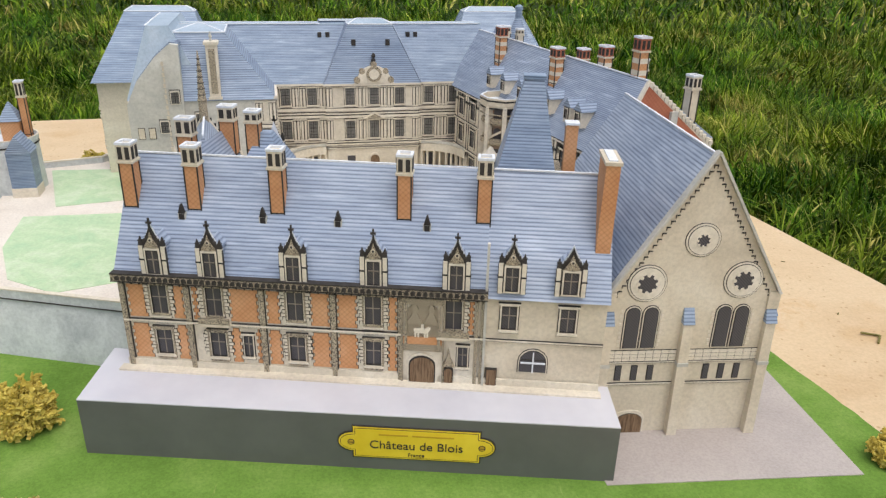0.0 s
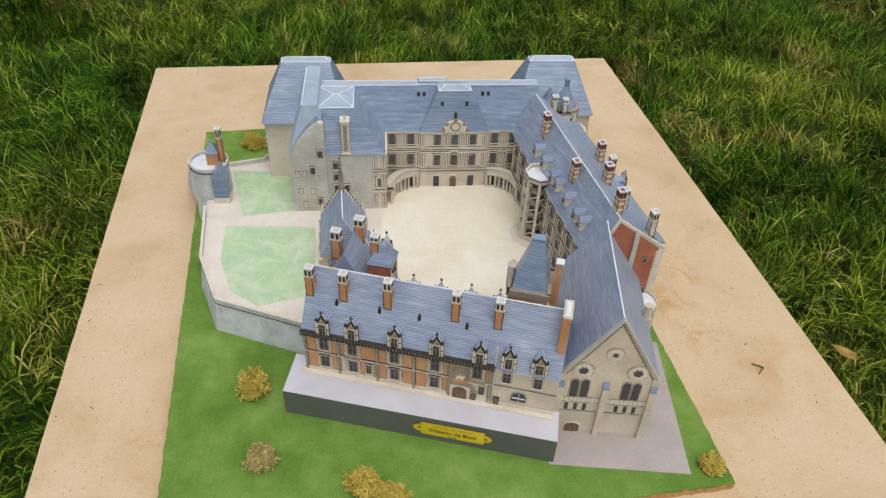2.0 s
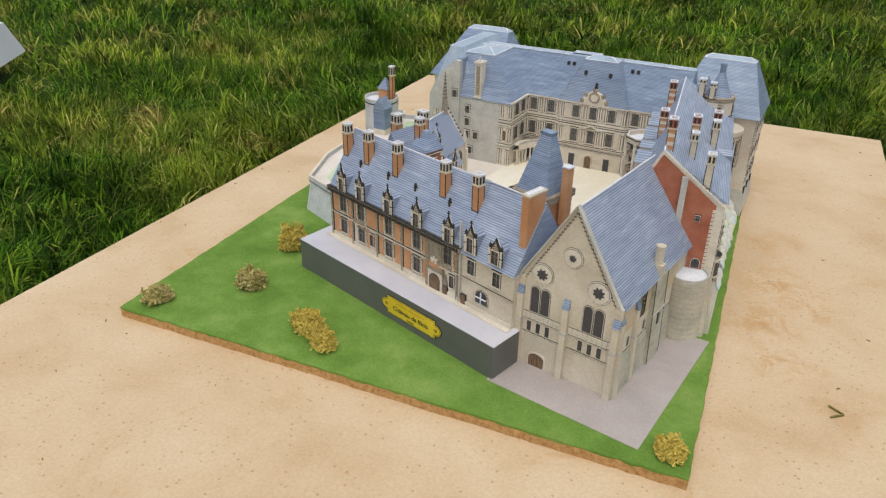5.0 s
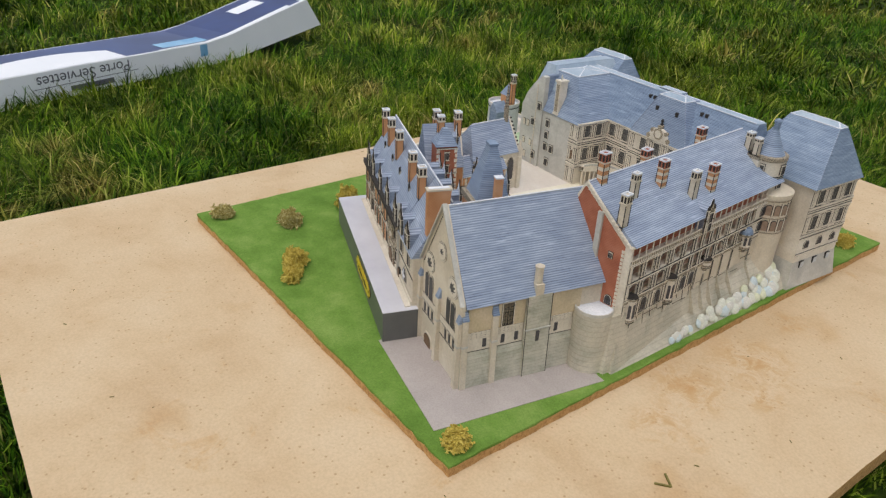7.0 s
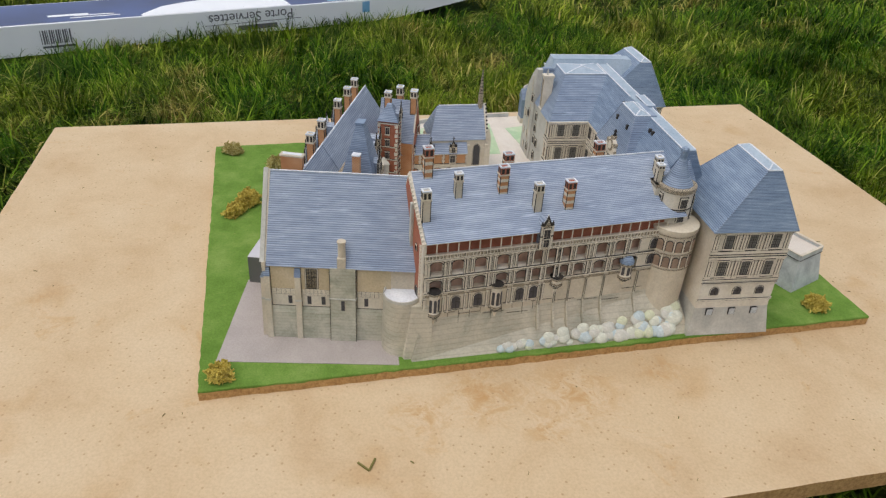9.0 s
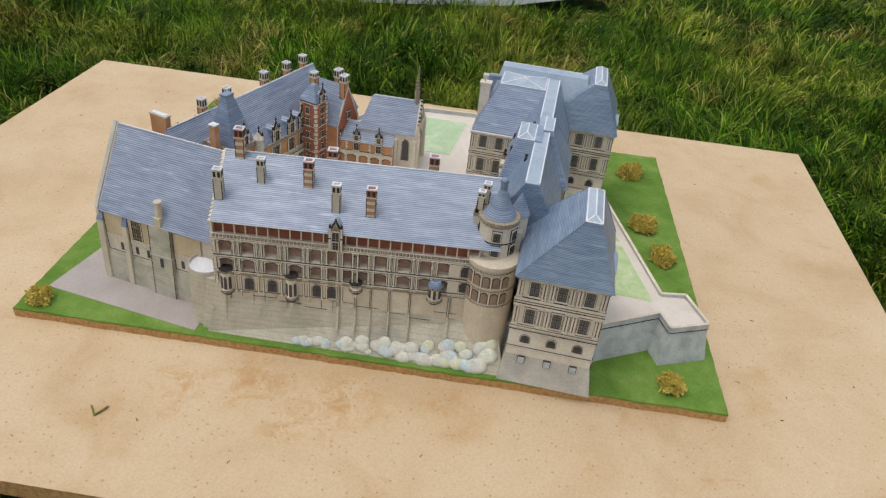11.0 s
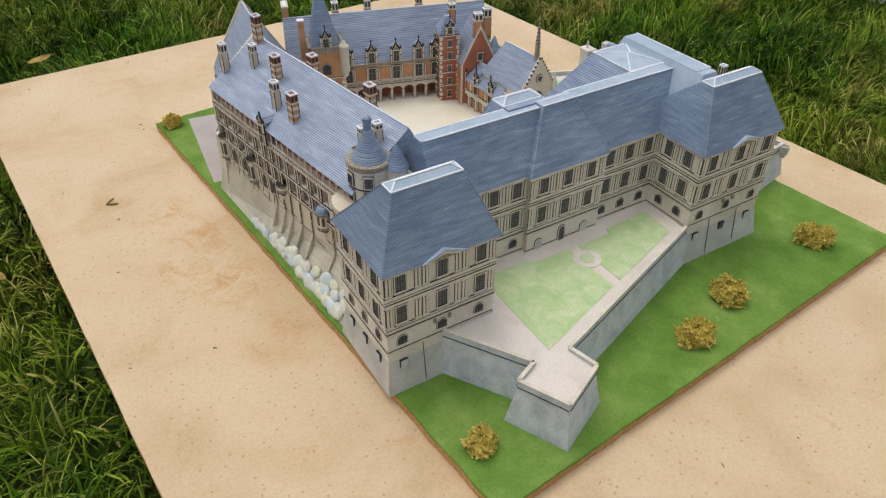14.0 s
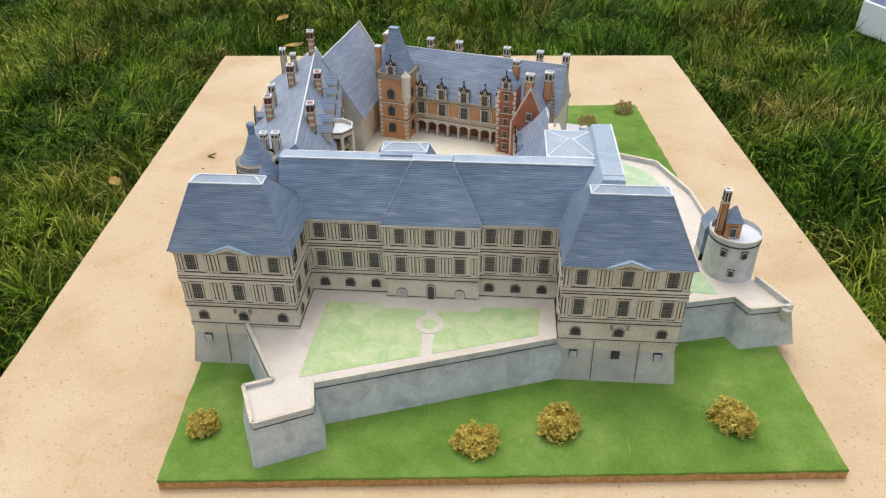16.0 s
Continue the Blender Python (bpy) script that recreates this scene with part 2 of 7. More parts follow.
solid("ground", g, GROUND, "dark soil and thatch under a mown lawn", "ground", kind="structure")

CHIP = Mat("fine_chipboard", 0.62, 0.25).world_pos()
_c = CHIP.ramp(CHIP.noise(9, 5, 0.6, distort=0.4), (0.3, (0.53, 0.375, 0.215)), (0.5, (0.605, 0.455, 0.28)), (0.75, (0.66, 0.52, 0.345)))
_c = CHIP.mix(CHIP.ramp(CHIP.noise(6.5, 4, 0.62), (0.60, (0, 0, 0)), (0.74, (0.7, 0.7, 0.7))), _c, (0.50, 0.31, 0.14))
_c = CHIP.mix(CHIP.ramp(CHIP.noise(16, 5, 0.7, distort=0.8), (0.62, (0, 0, 0)), (0.72, (0.55, 0.55, 0.55))), _c, (0.52, 0.30, 0.12))
_c = CHIP.mix(CHIP.ramp(CHIP.voronoi(120), (0.09, (0.6, 0.6, 0.6)), (0.16, (0, 0, 0))), _c, (0.36, 0.22, 0.10))
_c = CHIP.mix(0.5, _c, CHIP.ramp(CHIP.noise(420, 3, 0.7), (0.3, (0.78, 0.76, 0.72)), (0.62, (1.04, 1.04, 1.04))), "MULTIPLY")
_p = CHIP.noise(48, 6, 0.75, distort=0.9)
for sx, sy, sr in ((0.352, 0.100, 0.050), (0.350, 0.015, 0.045), (0.372, -0.045, 0.030), (0.395, 0.060, 0.022), (0.330, 0.190, 0.024)):
    _n = CHIP.node("ShaderNodeVectorMath", operation="DISTANCE")
    CHIP.link(CHIP.geo, _n.inputs[0])
    _n.inputs[1].default_value = (sx, sy, 0.003)
    _g = CHIP.ramp(_n.outputs["Value"], (0.0, (1, 1, 1)), (1.15 * sr, (0, 0, 0)))
    _m = CHIP.mix(1.0, _g, CHIP.ramp(_p, (0.44, (0, 0, 0)), (0.58, (0.9, 0.9, 0.9))), "MULTIPLY")
    _c = CHIP.mix(_m, _c, (0.50, 0.29, 0.115))
CHIP = CHIP.colour(_c).bump(CHIP.noise(300, 3), 0.15, 0.0004).m
FIBRE = Mat("fibreboard_edge", 0.9, 0.1).world_pos()
_c = FIBRE.ramp(FIBRE.noise(260, 5, 0.75), (0.3, (0.27, 0.145, 0.055)), (0.5, (0.47, 0.27, 0.105)), (0.75, (0.64, 0.41, 0.18)))
FIBRE = FIBRE.colour(_c).bump(FIBRE.noise(400, 4), 0.6, 0.001).m
FELT = Mat("green_flock", 0.95, 0.1).world_pos()
_c = FELT.ramp(FELT.noise(26, 5, 0.6), (0.3, (0.105, 0.20, 0.032)), (0.5, (0.150, 0.265, 0.048)), (0.72, (0.23, 0.34, 0.085)))
_c = FELT.mix(0.6, _c, FELT.ramp(FELT.noise(700, 3, 0.7), (0.3, (0.6, 0.62, 0.55)), (0.65, (1.12, 1.1, 1.1))), "MULTIPLY")
_c = FELT.mix(FELT.ramp(FELT.noise(140, 3, 0.7), (0.70, (0, 0, 0)), (0.78, (0.5, 0.5, 0.5))), _c, (0.42, 0.42, 0.14))
_c = FELT.mix(FELT.ramp(FELT.noise(90, 4, 0.7, (1, 0.12, 1), 1.5), (0.66, (0, 0, 0)), (0.74, (0.45, 0.45, 0.45))), _c, (0.46, 0.44, 0.18))
FELT = FELT.bump(FELT.noise(38, 4), 0.5, 0.004).colour(_c).bump(FELT.noise(500, 4), 0.5, 0.0012).m


def grown_plan(poly, d):
    cx, cy = sum(p[0] for p in poly) / len(poly), sum(p[1] for p in poly) / len(poly)
    return [(x + d * (x - cx) / math.hypot(x - cx, y - cy), y + d * (y - cy) / math.hypot(x - cx, y - cy)) for x, y in poly]


def ragged(poly, step, amount, seed):
    """A plan's outline with small nicks along its edges."""
    rng, out = random.Random(seed), []
    for (ax, ay), (bx, by) in zip(poly, poly[1:] + poly[:1]):
        n = max(2, int(math.hypot(bx - ax, by - ay) / step))
        for i in range(n):
            f = i / n
            j = 0 if i == 0 else rng.uniform(-amount, amount)
            dx, dy = by - ay, ax - bx
            l = math.hypot(dx, dy)
            out.append((ax + (bx - ax) * f + dx / l * j, ay + (by - ay) * f + dy / l * j))
    return out


board = thing("board", "large sheet of fine cream chipboard lying on the grass", "board", kind="structure")
BOARD = ragged([(-0.276, -0.526), (0.530, -0.481), (0.440, 0.669), (-0.370, 0.634)], 0.02, 0.0003, 3)
b = B()
b.prism(BOARD, -0.014, 0.003)
b.k = [1] * len(b.k)
b.k[-1] = 0
part("panel", b, [CHIP, FIBRE], board)

green_base = thing("green_base", "rectangular fibreboard base covered in green flock, on the board", "model base", kind="structure")
BASE = ragged([(-0.177, -0.278), (0.335, -0.233), (0.276, 0.444), (-0.243, 0.398)], 0.008, 0.0006, 5)
b = B()
b.prism(BASE, 0.003, 0.0120)
part("slab", b, FIBRE, green_base, "brown fibreboard edge")
b = B()
lip = random.Random(8)
foot = [0.0120 - lip.uniform(0.0, 0.0016) for _ in BASE]
b.rings([[(x, y, z) for (x, y), z in zip(grown_plan(BASE, 0.0003), foot)], [(x, y, 0.0130) for x, y in grown_plan(BASE, 0.0002)], [(x, y, 0.0135) for x, y in grown_plan(BASE, -0.0005)]])
part("flock", b, FELT, green_base, "green flock covering")


def grown(poly, d):
    """The plan pushed outward by d."""
    out, n = [], len(poly)
    for i in range(n):
        a, p, c = (Vector(poly[j % n]) for j in (i - 1, i, i + 1))
        e, f = (p - a).normalized(), (c - p).normalized()
        m = Vector((e.y + f.y, -e.x - f.x))
        k = max(0.35, 1 + e.dot(f))
        out.append((p.x + m.x * d / k, p.y + m.y * d / k))
    return out


def ridge_roof(x0, x1, y0, y1, ze, yr, zr, hip0=0.0, hip1=0.0, zb=None):
    """A roof solid with its ridge along x; ze: eaves at y0 and zb at y1."""
    zb = ze if zb is None else zb
    b = B()
    p = [(x0, y0, ze), (x1, y0, ze), (x1, y1, zb), (x0, y1, zb), (x0 + hip0, yr, zr), (x1 - hip1, yr, zr)]
    for f in ((0, 1, 5, 4), (2, 3, 4, 5), (0, 4, 3), (1, 2, 5), (3, 2, 1, 0)):
        b.face([p[i] for i in f])
    return b


def strip(p, q, w=0.0012, h=0.0008):
    """A thin square strip from p to q."""
    p, q = Vector(p), Vector(q)
    d = (q - p).normalized()
    s = d.cross(Vector((0, 0, 1)))
    s = s.normalized() * w / 2 if s.length > 1e-6 else Vector((w / 2, 0, 0))
    u = s.cross(d).normalized() * h / 2
    return B().rings([[e + s + u, e - s + u, e - s - u, e + s - u] for e in (p, q)])


def ridges(parent, lines, mat=None, w=0.0012):
    for p, q in lines:
        part("ridge", strip(p, q, w), mat or WHITE, parent)


# ---- terraces and court ----
TERRACE = [(-0.045, -0.075), (0.17, -0.135), (0.255, -0.05), (0.268, 0.0), (0.255, 0.21), (0.240, 0.311), (0.200, 0.375), (0.221, 0.384),
           (0.203, 0.421), (0.162, 0.402), (0.168, 0.377), (-0.025, 0.311), (-0.12, 0.29), (-0.137, 0.257), (-0.188, 0.244), (-0.197, 0.261),
           (-0.236, 0.253), (-0.215, 0.212), (-0.200, 0.200), (-0.197, 0.152), (-0.186, 0.056), (-0.159, -0.013), (-0.066, -0.052)]
terrace = thing("terrace", "raised card terrace with grey rubble rampart walls and pale paths", "terrace", kind="structure")
b = B()
b.rings([[(x, y, 0.0135) for x, y in grown(TERRACE, 0.006)], [(x, y, 0.0495) for x, y in TERRACE]])
part("rampart", b, RAMPART, terrace, "grey-blue rubble rampart")
b = B()
b.prism(grown(TERRACE, -0.0004), 0.0495, 0.0503)
part("path", b, PATH_CARD, terrace, "pale beige path surface")


GARDEN = [(0.195, 0.2570), (0.240, 0.311), (0.200, 0.375), (0.221, 0.384), (0.203, 0.421), (0.162, 0.402), (0.168, 0.377), (-0.025, 0.311), (-0.028, 0.2570)]
part("garden_floor", B().prism(grown(GARDEN, -0.0004), 0.0495, 0.0530), PATH_CARD, terrace, "pale beige garden path")


def flat(name, poly, z, mat, label, h=0.0004):
    part(name, B().prism(poly, z, z + h), mat, terrace, label)


flat("courtyard", [(0.020, -0.050), (0.128, -0.082), (0.196, -0.06), (0.200, 0.06), (0.194, 0.14), (0.186, 0.190), (0.16, 0.194), (0.06, 0.190),
                   (0.035, 0.180), (0.020, 0.150), (0.014, 0.05)], 0.0503, SAND, "cream sand courtyard")
flat("lawn", [(-0.150, 0.137), (-0.088, 0.147), (-0.098, 0.230), (-0.176, 0.236)], 0.0503, LAWN_WEST, "painted pale green lawn")
flat("lawn", [(-0.147, 0.004), (-0.115, -0.021), (-0.056, -0.006), (-0.062, 0.112), (-0.168, 0.117), (-0.165, 0.057)], 0.0503, LAWN_WEST, "painted pale green lawn")
flat("lawn", [(0.088, 0.338), (0.181, 0.369), (0.178, 0.272), (0.130, 0.272), (0.126, 0.278), (0.088, 0.278)], 0.0530, LAWN_CARD, "painted yellow-green parterre")
flat("lawn", [(0.078, 0.335), (0.078, 0.279), (0.042, 0.279), (0.038, 0.272), (-0.013, 0.270), (-0.010, 0.306)][::-1], 0.0530, LAWN_CARD, "painted yellow-green parterre")
b = B().lathe([(0.0125, 0.0530), (0.0125, 0.0537)], 28, 0.083, 0.298)
part("round_path", b, PATH_CARD, terrace)
b = B().lathe([(0.0065, 0.0537), (0.0065, 0.0540)], 20, 0.083, 0.298)
part("flower_bed", b, LAWN_CARD, terrace)
for i, (p, q) in enumerate([(5, 6), (6, 7), (7, 8), (8, 9), (9, 10), (10, 11), (12, 13), (13, 14), (14, 15), (15, 16), (16, 17), (19, 20), (20, 21), (21, 22)]):
    (ax, ay), (bx, by) = TERRACE[p], TERRACE[q]
    up = 0.0004 if p < 12 else 0.0
    part("parapet", strip((ax, ay, 0.0525 + up), (bx, by, 0.0525 + up), 0.0022, 0.006 + up), RAMPART, terrace)
    part("coping", strip((ax, ay, 0.0559 + 1.5 * up), (bx, by, 0.0559 + 1.5 * up), 0.0030, 0.0009), STONE_PALE, terrace)
    part("string_course", strip((ax, ay, 0.0497 + up), (bx, by, 0.0497 + up), 0.0032, 0.0006), INK, terrace)

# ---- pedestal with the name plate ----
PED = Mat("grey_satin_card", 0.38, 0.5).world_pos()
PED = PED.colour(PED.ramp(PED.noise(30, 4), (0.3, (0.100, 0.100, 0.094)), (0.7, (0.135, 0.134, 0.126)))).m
# the top's paler base colour paints in the reflection on the grey card
PED_TOP = Mat("grey_card_sheen", 0.42, 0.5).world_pos()
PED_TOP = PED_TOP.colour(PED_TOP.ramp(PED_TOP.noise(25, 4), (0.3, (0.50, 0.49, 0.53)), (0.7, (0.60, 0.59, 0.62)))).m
pedestal = thing("pedestal", "dark grey card pedestal along the entrance front, pale reflection painted on its top", "pedestal")
PEDPLAN = [(-0.0795, -0.1315), (0.1710, -0.2025), (0.179, -0.170), (-0.070, -0.085)]
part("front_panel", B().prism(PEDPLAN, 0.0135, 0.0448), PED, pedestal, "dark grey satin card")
part("top_panel", B().prism(PEDPLAN, 0.0448, 0.0454), PED_TOP, pedestal, "grey card with a pale reflection painted in")

# ---- entrance wing ----
LX = at(-0.058, -0.1035, 0, -16.8) @ Matrix.Diagonal((1.016, 1, 1, 1))
louis = thing("entrance_wing", "brick and stone card wing with slate roof, gothic dormers and chimneys", "palace wing", LX)
LL, LD = 0.2365, 0.068
part("wall", B().box(0.179, LL, 0.0006, LD, 0.0454, 0.0955), STONE, louis, "plain cream wall")
part("roof", ridge_roof(-0.0015, 0.179, -0.0015, LD + 0.001, 0.0975, LD / 2, 0.150), SLATE_PALE, louis, "blue slate roof")
part("roof", ridge_roof(0.179, LL + 0.001, -0.002, LD + 0.001, 0.0955, LD / 2, 0.1485), SLATE_PALE, louis, "blue slate roof")
ridges(louis, [((-0.001, LD / 2, 0.1502), (LL, LD / 2, 0.1490))])
# west pavilion of the entrance wing
b = ridge_roof(0.060, 0.1045, -0.046, 0.001, 0.100, -0.022, 0.146)
part("roof", b.moved(pose(0, 0, 0, 0, 0, 90)), SLATE_PALE, louis, "blue slate roof")
part("wall", B().box(0.001, 0.045, 0.064, 0.104, 0.0503, 0.100), BRICK, louis, "brick pavilion wall")

# ---- great hall ----
SX = at(0.1755, -0.1650, 0, -8.3)
hall = thing("great_hall", "medieval hall of cream card with tall gable and grey-blue slate roof", "hall", SX)
SW, SL, SE, SR = 0.0855, 0.137, 0.0945, 0.1675
gable = [(0, 0.0135), (SW, 0.0135), (SW, SE + 0.002), (SW / 2, SR), (0, SE + 0.002)]
part("gable_wall", B().sheet(gable, 0, 0.003), STONE, hall, "cream stone gable")
part("wall", B().box(0.001, SW - 0.001, 0.003, SL, 0.0135, SE), STONE, hall, "cream stone side walls")
b = ridge_roof(0.003, SL, -SW - 0.003, 0.003, SE - 0.001, -SW / 2, SR - 0.0015)
part("roof", b.moved(pose(0, 0, 0, 0, 0, 90)), SLATE_PALE, hall, "grey-blue slate roof")
ridges(hall, [((SW / 2, 0.003, SR - 0.001), (SW / 2, SL, SR - 0.001))])

# ---- loggia wing ----
FX = at(0.302, -0.0375, 0, 98.6)
loggia = thing("loggia_wing", "renaissance card wing with tiers of open loggias over a rocky talus", "palace wing", FX)
FL, FD = 0.242, 0.082
part("roof", ridge_roof(0.001, FL + 0.012, -0.0025, FD + 0.002, 0.1355, 0.0560, 0.1755, zb=0.128), SLATE_FINE, loggia, "blue slate roof")
ridges(loggia, [((0.0, 0.0560, 0.1758), (FL + 0.012, 0.0560, 0.1758))])
b = B()
b.rings([[(-0.010, -0.0075, 0.0135), (0.272, -0.0280, 0.0135), (0.272, FD, 0.0135), (-0.010, FD, 0.0135)],
         [(0.0, 0.0, 0.0545), (0.262, 0.0, 0.0545), (0.262, FD, 0.0545), (0.0, FD, 0.0545)]])
part("talus", b, STONE_LOW, loggia, "weathered stone talus")

# ---- classical wing ----
gaston = thing("classical_wing", "classical card palace wing with two pavilions and steep blue slate roofs", "palace wing")
E0, Z0 = 0.1315, 0.0503
part("wall", B().box(-0.03, 0.20, 0.197, 0.2565, Z0, E0), STONE_PALE, gaston, "cream stone wall")
part("wall", B().box(0.042, 0.124, 0.230, 0.262, Z0, E0), STONE_PALE, gaston, "cream central pavilion wall")
part("wall", B().box(0.0680, 0.1510, 0.194, 0.200, Z0, E0), STONE_PALE, gaston, "cream court pavilion wall")
for x0, x1, y0 in ((0.1945, 0.2890, 0.234), (-0.1240, -0.0265, 0.222)):
    part("wall", B().box(x0, x1, y0, 0.3105, Z0 - 0.006, E0), STONE_PALE, gaston, "cream pavilion wall")
    b = B().frustum((x0 - 0.004, x1 + 0.004, y0 - 0.004, 0.3165), 0.0135, (x0, x1, y0, 0.3105), 0.0443)
    part("footing", b, STONE_GREY, gaston, "grey battered footing")
part("roof", B().frustum((-0.05, 0.215, 0.195, 0.2585), E0, (-0.05, 0.215, 0.2235, 0.2360), 0.178), SLATE_DEEP, gaston, "deep blue slate roof")
part("roof", B().frustum((0.040, 0.127, 0.230, 0.264), E0, (0.0670, 0.1010, 0.230, 0.2390), 0.1805), SLATE_DEEP, gaston, "deep blue slate pavilion roof")
part("roof", B().frustum((0.0660, 0.1530, 0.192, 0.232), E0, (0.0900, 0.1290, 0.2060, 0.2300), 0.1805), SLATE, gaston, "blue slate court pavilion roof")
part("roof", B().frustum((0.191, 0.2925, 0.230, 0.314), E0, (0.213, 0.271, 0.279, 0.2925), 0.184), SLATE_DEEP, gaston, "deep blue slate pavilion roof")
part("roof", B().frustum((-0.1275, -0.023, 0.215, 0.314), E0, (-0.103, -0.0425, 0.277, 0.2905), 0.184), SLATE_DEEP, gaston, "deep blue slate pavilion roof")
# west return
part("wall", B().box(-0.088, 0.024, 0.148, 0.23, Z0, 0.129), STONE_PALE, gaston, "grey-cream west return wall")
part("roof", B().frustum((-0.060, 0.026, 0.146, 0.25), 0.129, (-0.058, -0.012, 0.170, 0.226), 0.178), SLATE, gaston, "blue slate hipped roof")
part("roof", B().frustum((-0.089, -0.0255, 0.152, 0.285), 0.129, (-0.0705, -0.0535, 0.166, 0.268), 0.1836), ROOF_TOP, gaston, "pale blue-grey return roof")

# ---- chapel and gallery ----
chapel = thing("chapel", "small gothic card chapel with slate roof and slender spire", "chapel", at(-0.0255, 0.076, 0, 183))
part("wall", B().box(-0.0235, 0.0235, 0, 0.070, 0.0503, 0.098), STONE_PALE, chapel, "cream chapel wall")
b = ridge_roof(0.0015, 0.072, -0.0250, 0.0250, 0.098, 0, 0.134, 0, 0.012)
part("roof", b.moved(pose(0, 0, 0, 0, 0, 90)), SLATE_PALE, chapel, "blue slate roof")
gallery = thing("gallery", "low arcaded brick gallery with slate roof beside the court", "gallery", at(0.012, -0.036, 0, 92))
part("wall", B().box(0, 0.088, 0.003, 0.028, 0.0503, 0.084), BRICK, gallery, "orange brick wall")
part("roof", ridge_roof(-0.01, 0.0885, -0.001, 0.029, 0.084, 0.017, 0.103), SLATE_PALE, gallery, "blue slate roof")


# ---- kinds of parts ----
def arch(w, h, rise, n=8, x=0.0, z=0.0):
    """An opening's outline, anticlockwise from its lower left: straight sides under a curved head."""
    pts = [(x - w / 2, z), (x + w / 2, z)]
    for i in range(n + 1):
        a = math.pi * i / n
        pts.append((x + w / 2 * math.cos(a), z + h - rise + rise * math.sin(a)))
    return pts


def pointed(w, h, rise, n=5, x=0.0, z=0.0):
    pts = [(x - w / 2, z), (x + w / 2, z)]
    pts += [(x + w / 2 * (1 - f * f * 0.55 - 0.45 * f), z + h - rise + rise * f ** 0.75) for f in (i / n for i in range(n + 1))]
    pts += [(x - w / 2 * (1 - f * f * 0.55 - 0.45 * f), z + h - rise + rise * f ** 0.75) for f in (i / n for i in reversed(range(n)))]
    return pts


def disc(r, n=20, x=0.0, z=0.0):
    return [(x + r * math.cos(2 * math.pi * i / n), z + r * math.sin(2 * math.pi * i / n)) for i in range(n)]


def frame_boxes(b, w, h, t, y0, y1, k):
    """A rectangular surround of width t round an opening w by h on z = 0, as one ring."""
    q = lambda e, y: [(-w / 2 - e, y, -e), (w / 2 + e, y, -e), (w / 2 + e, y, h + e), (-w / 2 - e, y, h + e)]
    return b.rings([q(0, y1), q(t, y1), q(t, y0), q(0, y0), q(0, y1)][::-1], k, (False, False))


def window(parent, W, x, z, w, h, style="cross", hood=True, stone=None):
    """A printed window in a wall whose plane is y = 0: surround, pane, glazing bars."""
    stone = stone or STONE_PALE
    key = (round(w, 5), round(h, 5), style, hood, stone.name)
    t = min(0.0009, w * 0.15)

    def surround():
        b = B()
        if style in ("round", "pointed"):
            f = arch if style == "round" else pointed
            for g, y, k in ((t + 0.0004, -0.0003, 1), (t, -0.0006, 0), (0.0004, -0.0008, 1)):
                b.sheet([(px, pz - g * 0.6) for px, pz in f(w + 2 * g, h + 1.6 * g, (w + 2 * g) * (0.5 if style == "round" else 0.75))], y, 0.0004, k)
            return b.mesh("window", [stone, INK])
        frame_boxes(b, w, h, t, -0.0009, 0.0004, 0)
        ring = frame_boxes(B(), w + 2 * t, h + 2 * t, 0.0004, -0.0005, 0.0004, 1)
        b.add(ring, pose(0, 0, 0))
        b.add(frame_boxes(B(), w - 0.0004, h - 0.0004, 0.0003, -0.0011, 0.0, 1), pose(0, 0, 0.0002))
        return b.mesh("window", [stone, INK])

    def pane():
        b = B()
        if style in ("round", "pointed"):
            f = arch if style == "round" else pointed
            b.sheet(f(w, h, w * (0.5 if style == "round" else 0.75)), -0.0010, 0.0004)
        else:
            b.box(-w / 2, w / 2, -0.0003, 0.0004, 0, h)
        return b.mesh("pane", [GLASS_GRID if style == "grid" else GLASS])

    def ledge(z, dz, e):
        b = B().box(-w / 2 - e * t, w / 2 + e * t, -0.0016, 0.0, z, z + 0.0009, 0)
        return b.box(-w / 2 - e * t, w / 2 + e * t, -0.0012, 0.0, z + dz, z + dz + 0.0004, 1).mesh("ledge", [stone, INK])

    def bars():
        b, y0, y1, g = B(), -0.0013 if style in ("round", "pointed") else -0.0006, 0.0, 0.00022
        b.box(-g, g, y0, y1, 0, h * (0.8 if style == "pointed" else 0.97))
        if style != "pointed":
            b.box(-w / 2, w / 2, y0, y1, h * 0.58, h * 0.58 + 2 * g)
        if style == "grid":
            for fx in (-0.25, 0.25):
                b.box(w * fx - g / 2, w * fx + g / 2, y0 + 0.0001, y1, 0, h)
            for fz in (0.2, 0.4, 0.8):
                b.box(-w / 2, w / 2, y0 + 0.0001, y1, h * fz, h * fz + g)
        return b.mesh("glazing_bar", [MULLION if style == "cross" else INK])

    win = part("window", once(("s", *key), surround), None, parent, m=W @ pose(x, 0, z))
    top = parent.parent is None
    own, om = (win, None) if top else (parent, W @ pose(x, 0, z))
    part("pane", once(("p", *key), pane), None, own, m=om)
    if hood and style not in ("round", "pointed"):
        part("hood", once(("h", *key), lambda: ledge(h + t, 0.0009, 2)), None, own, m=om)
        part("sill", once(("l", *key), lambda: ledge(-t - 0.0008, -0.0004, 1.6)), None, own, m=om)
    if style != "pointed" and not (style == "round" and h > 2 * w):
        part("glazing_bar", once(("b", *key), bars), None, own, m=om)
    return win


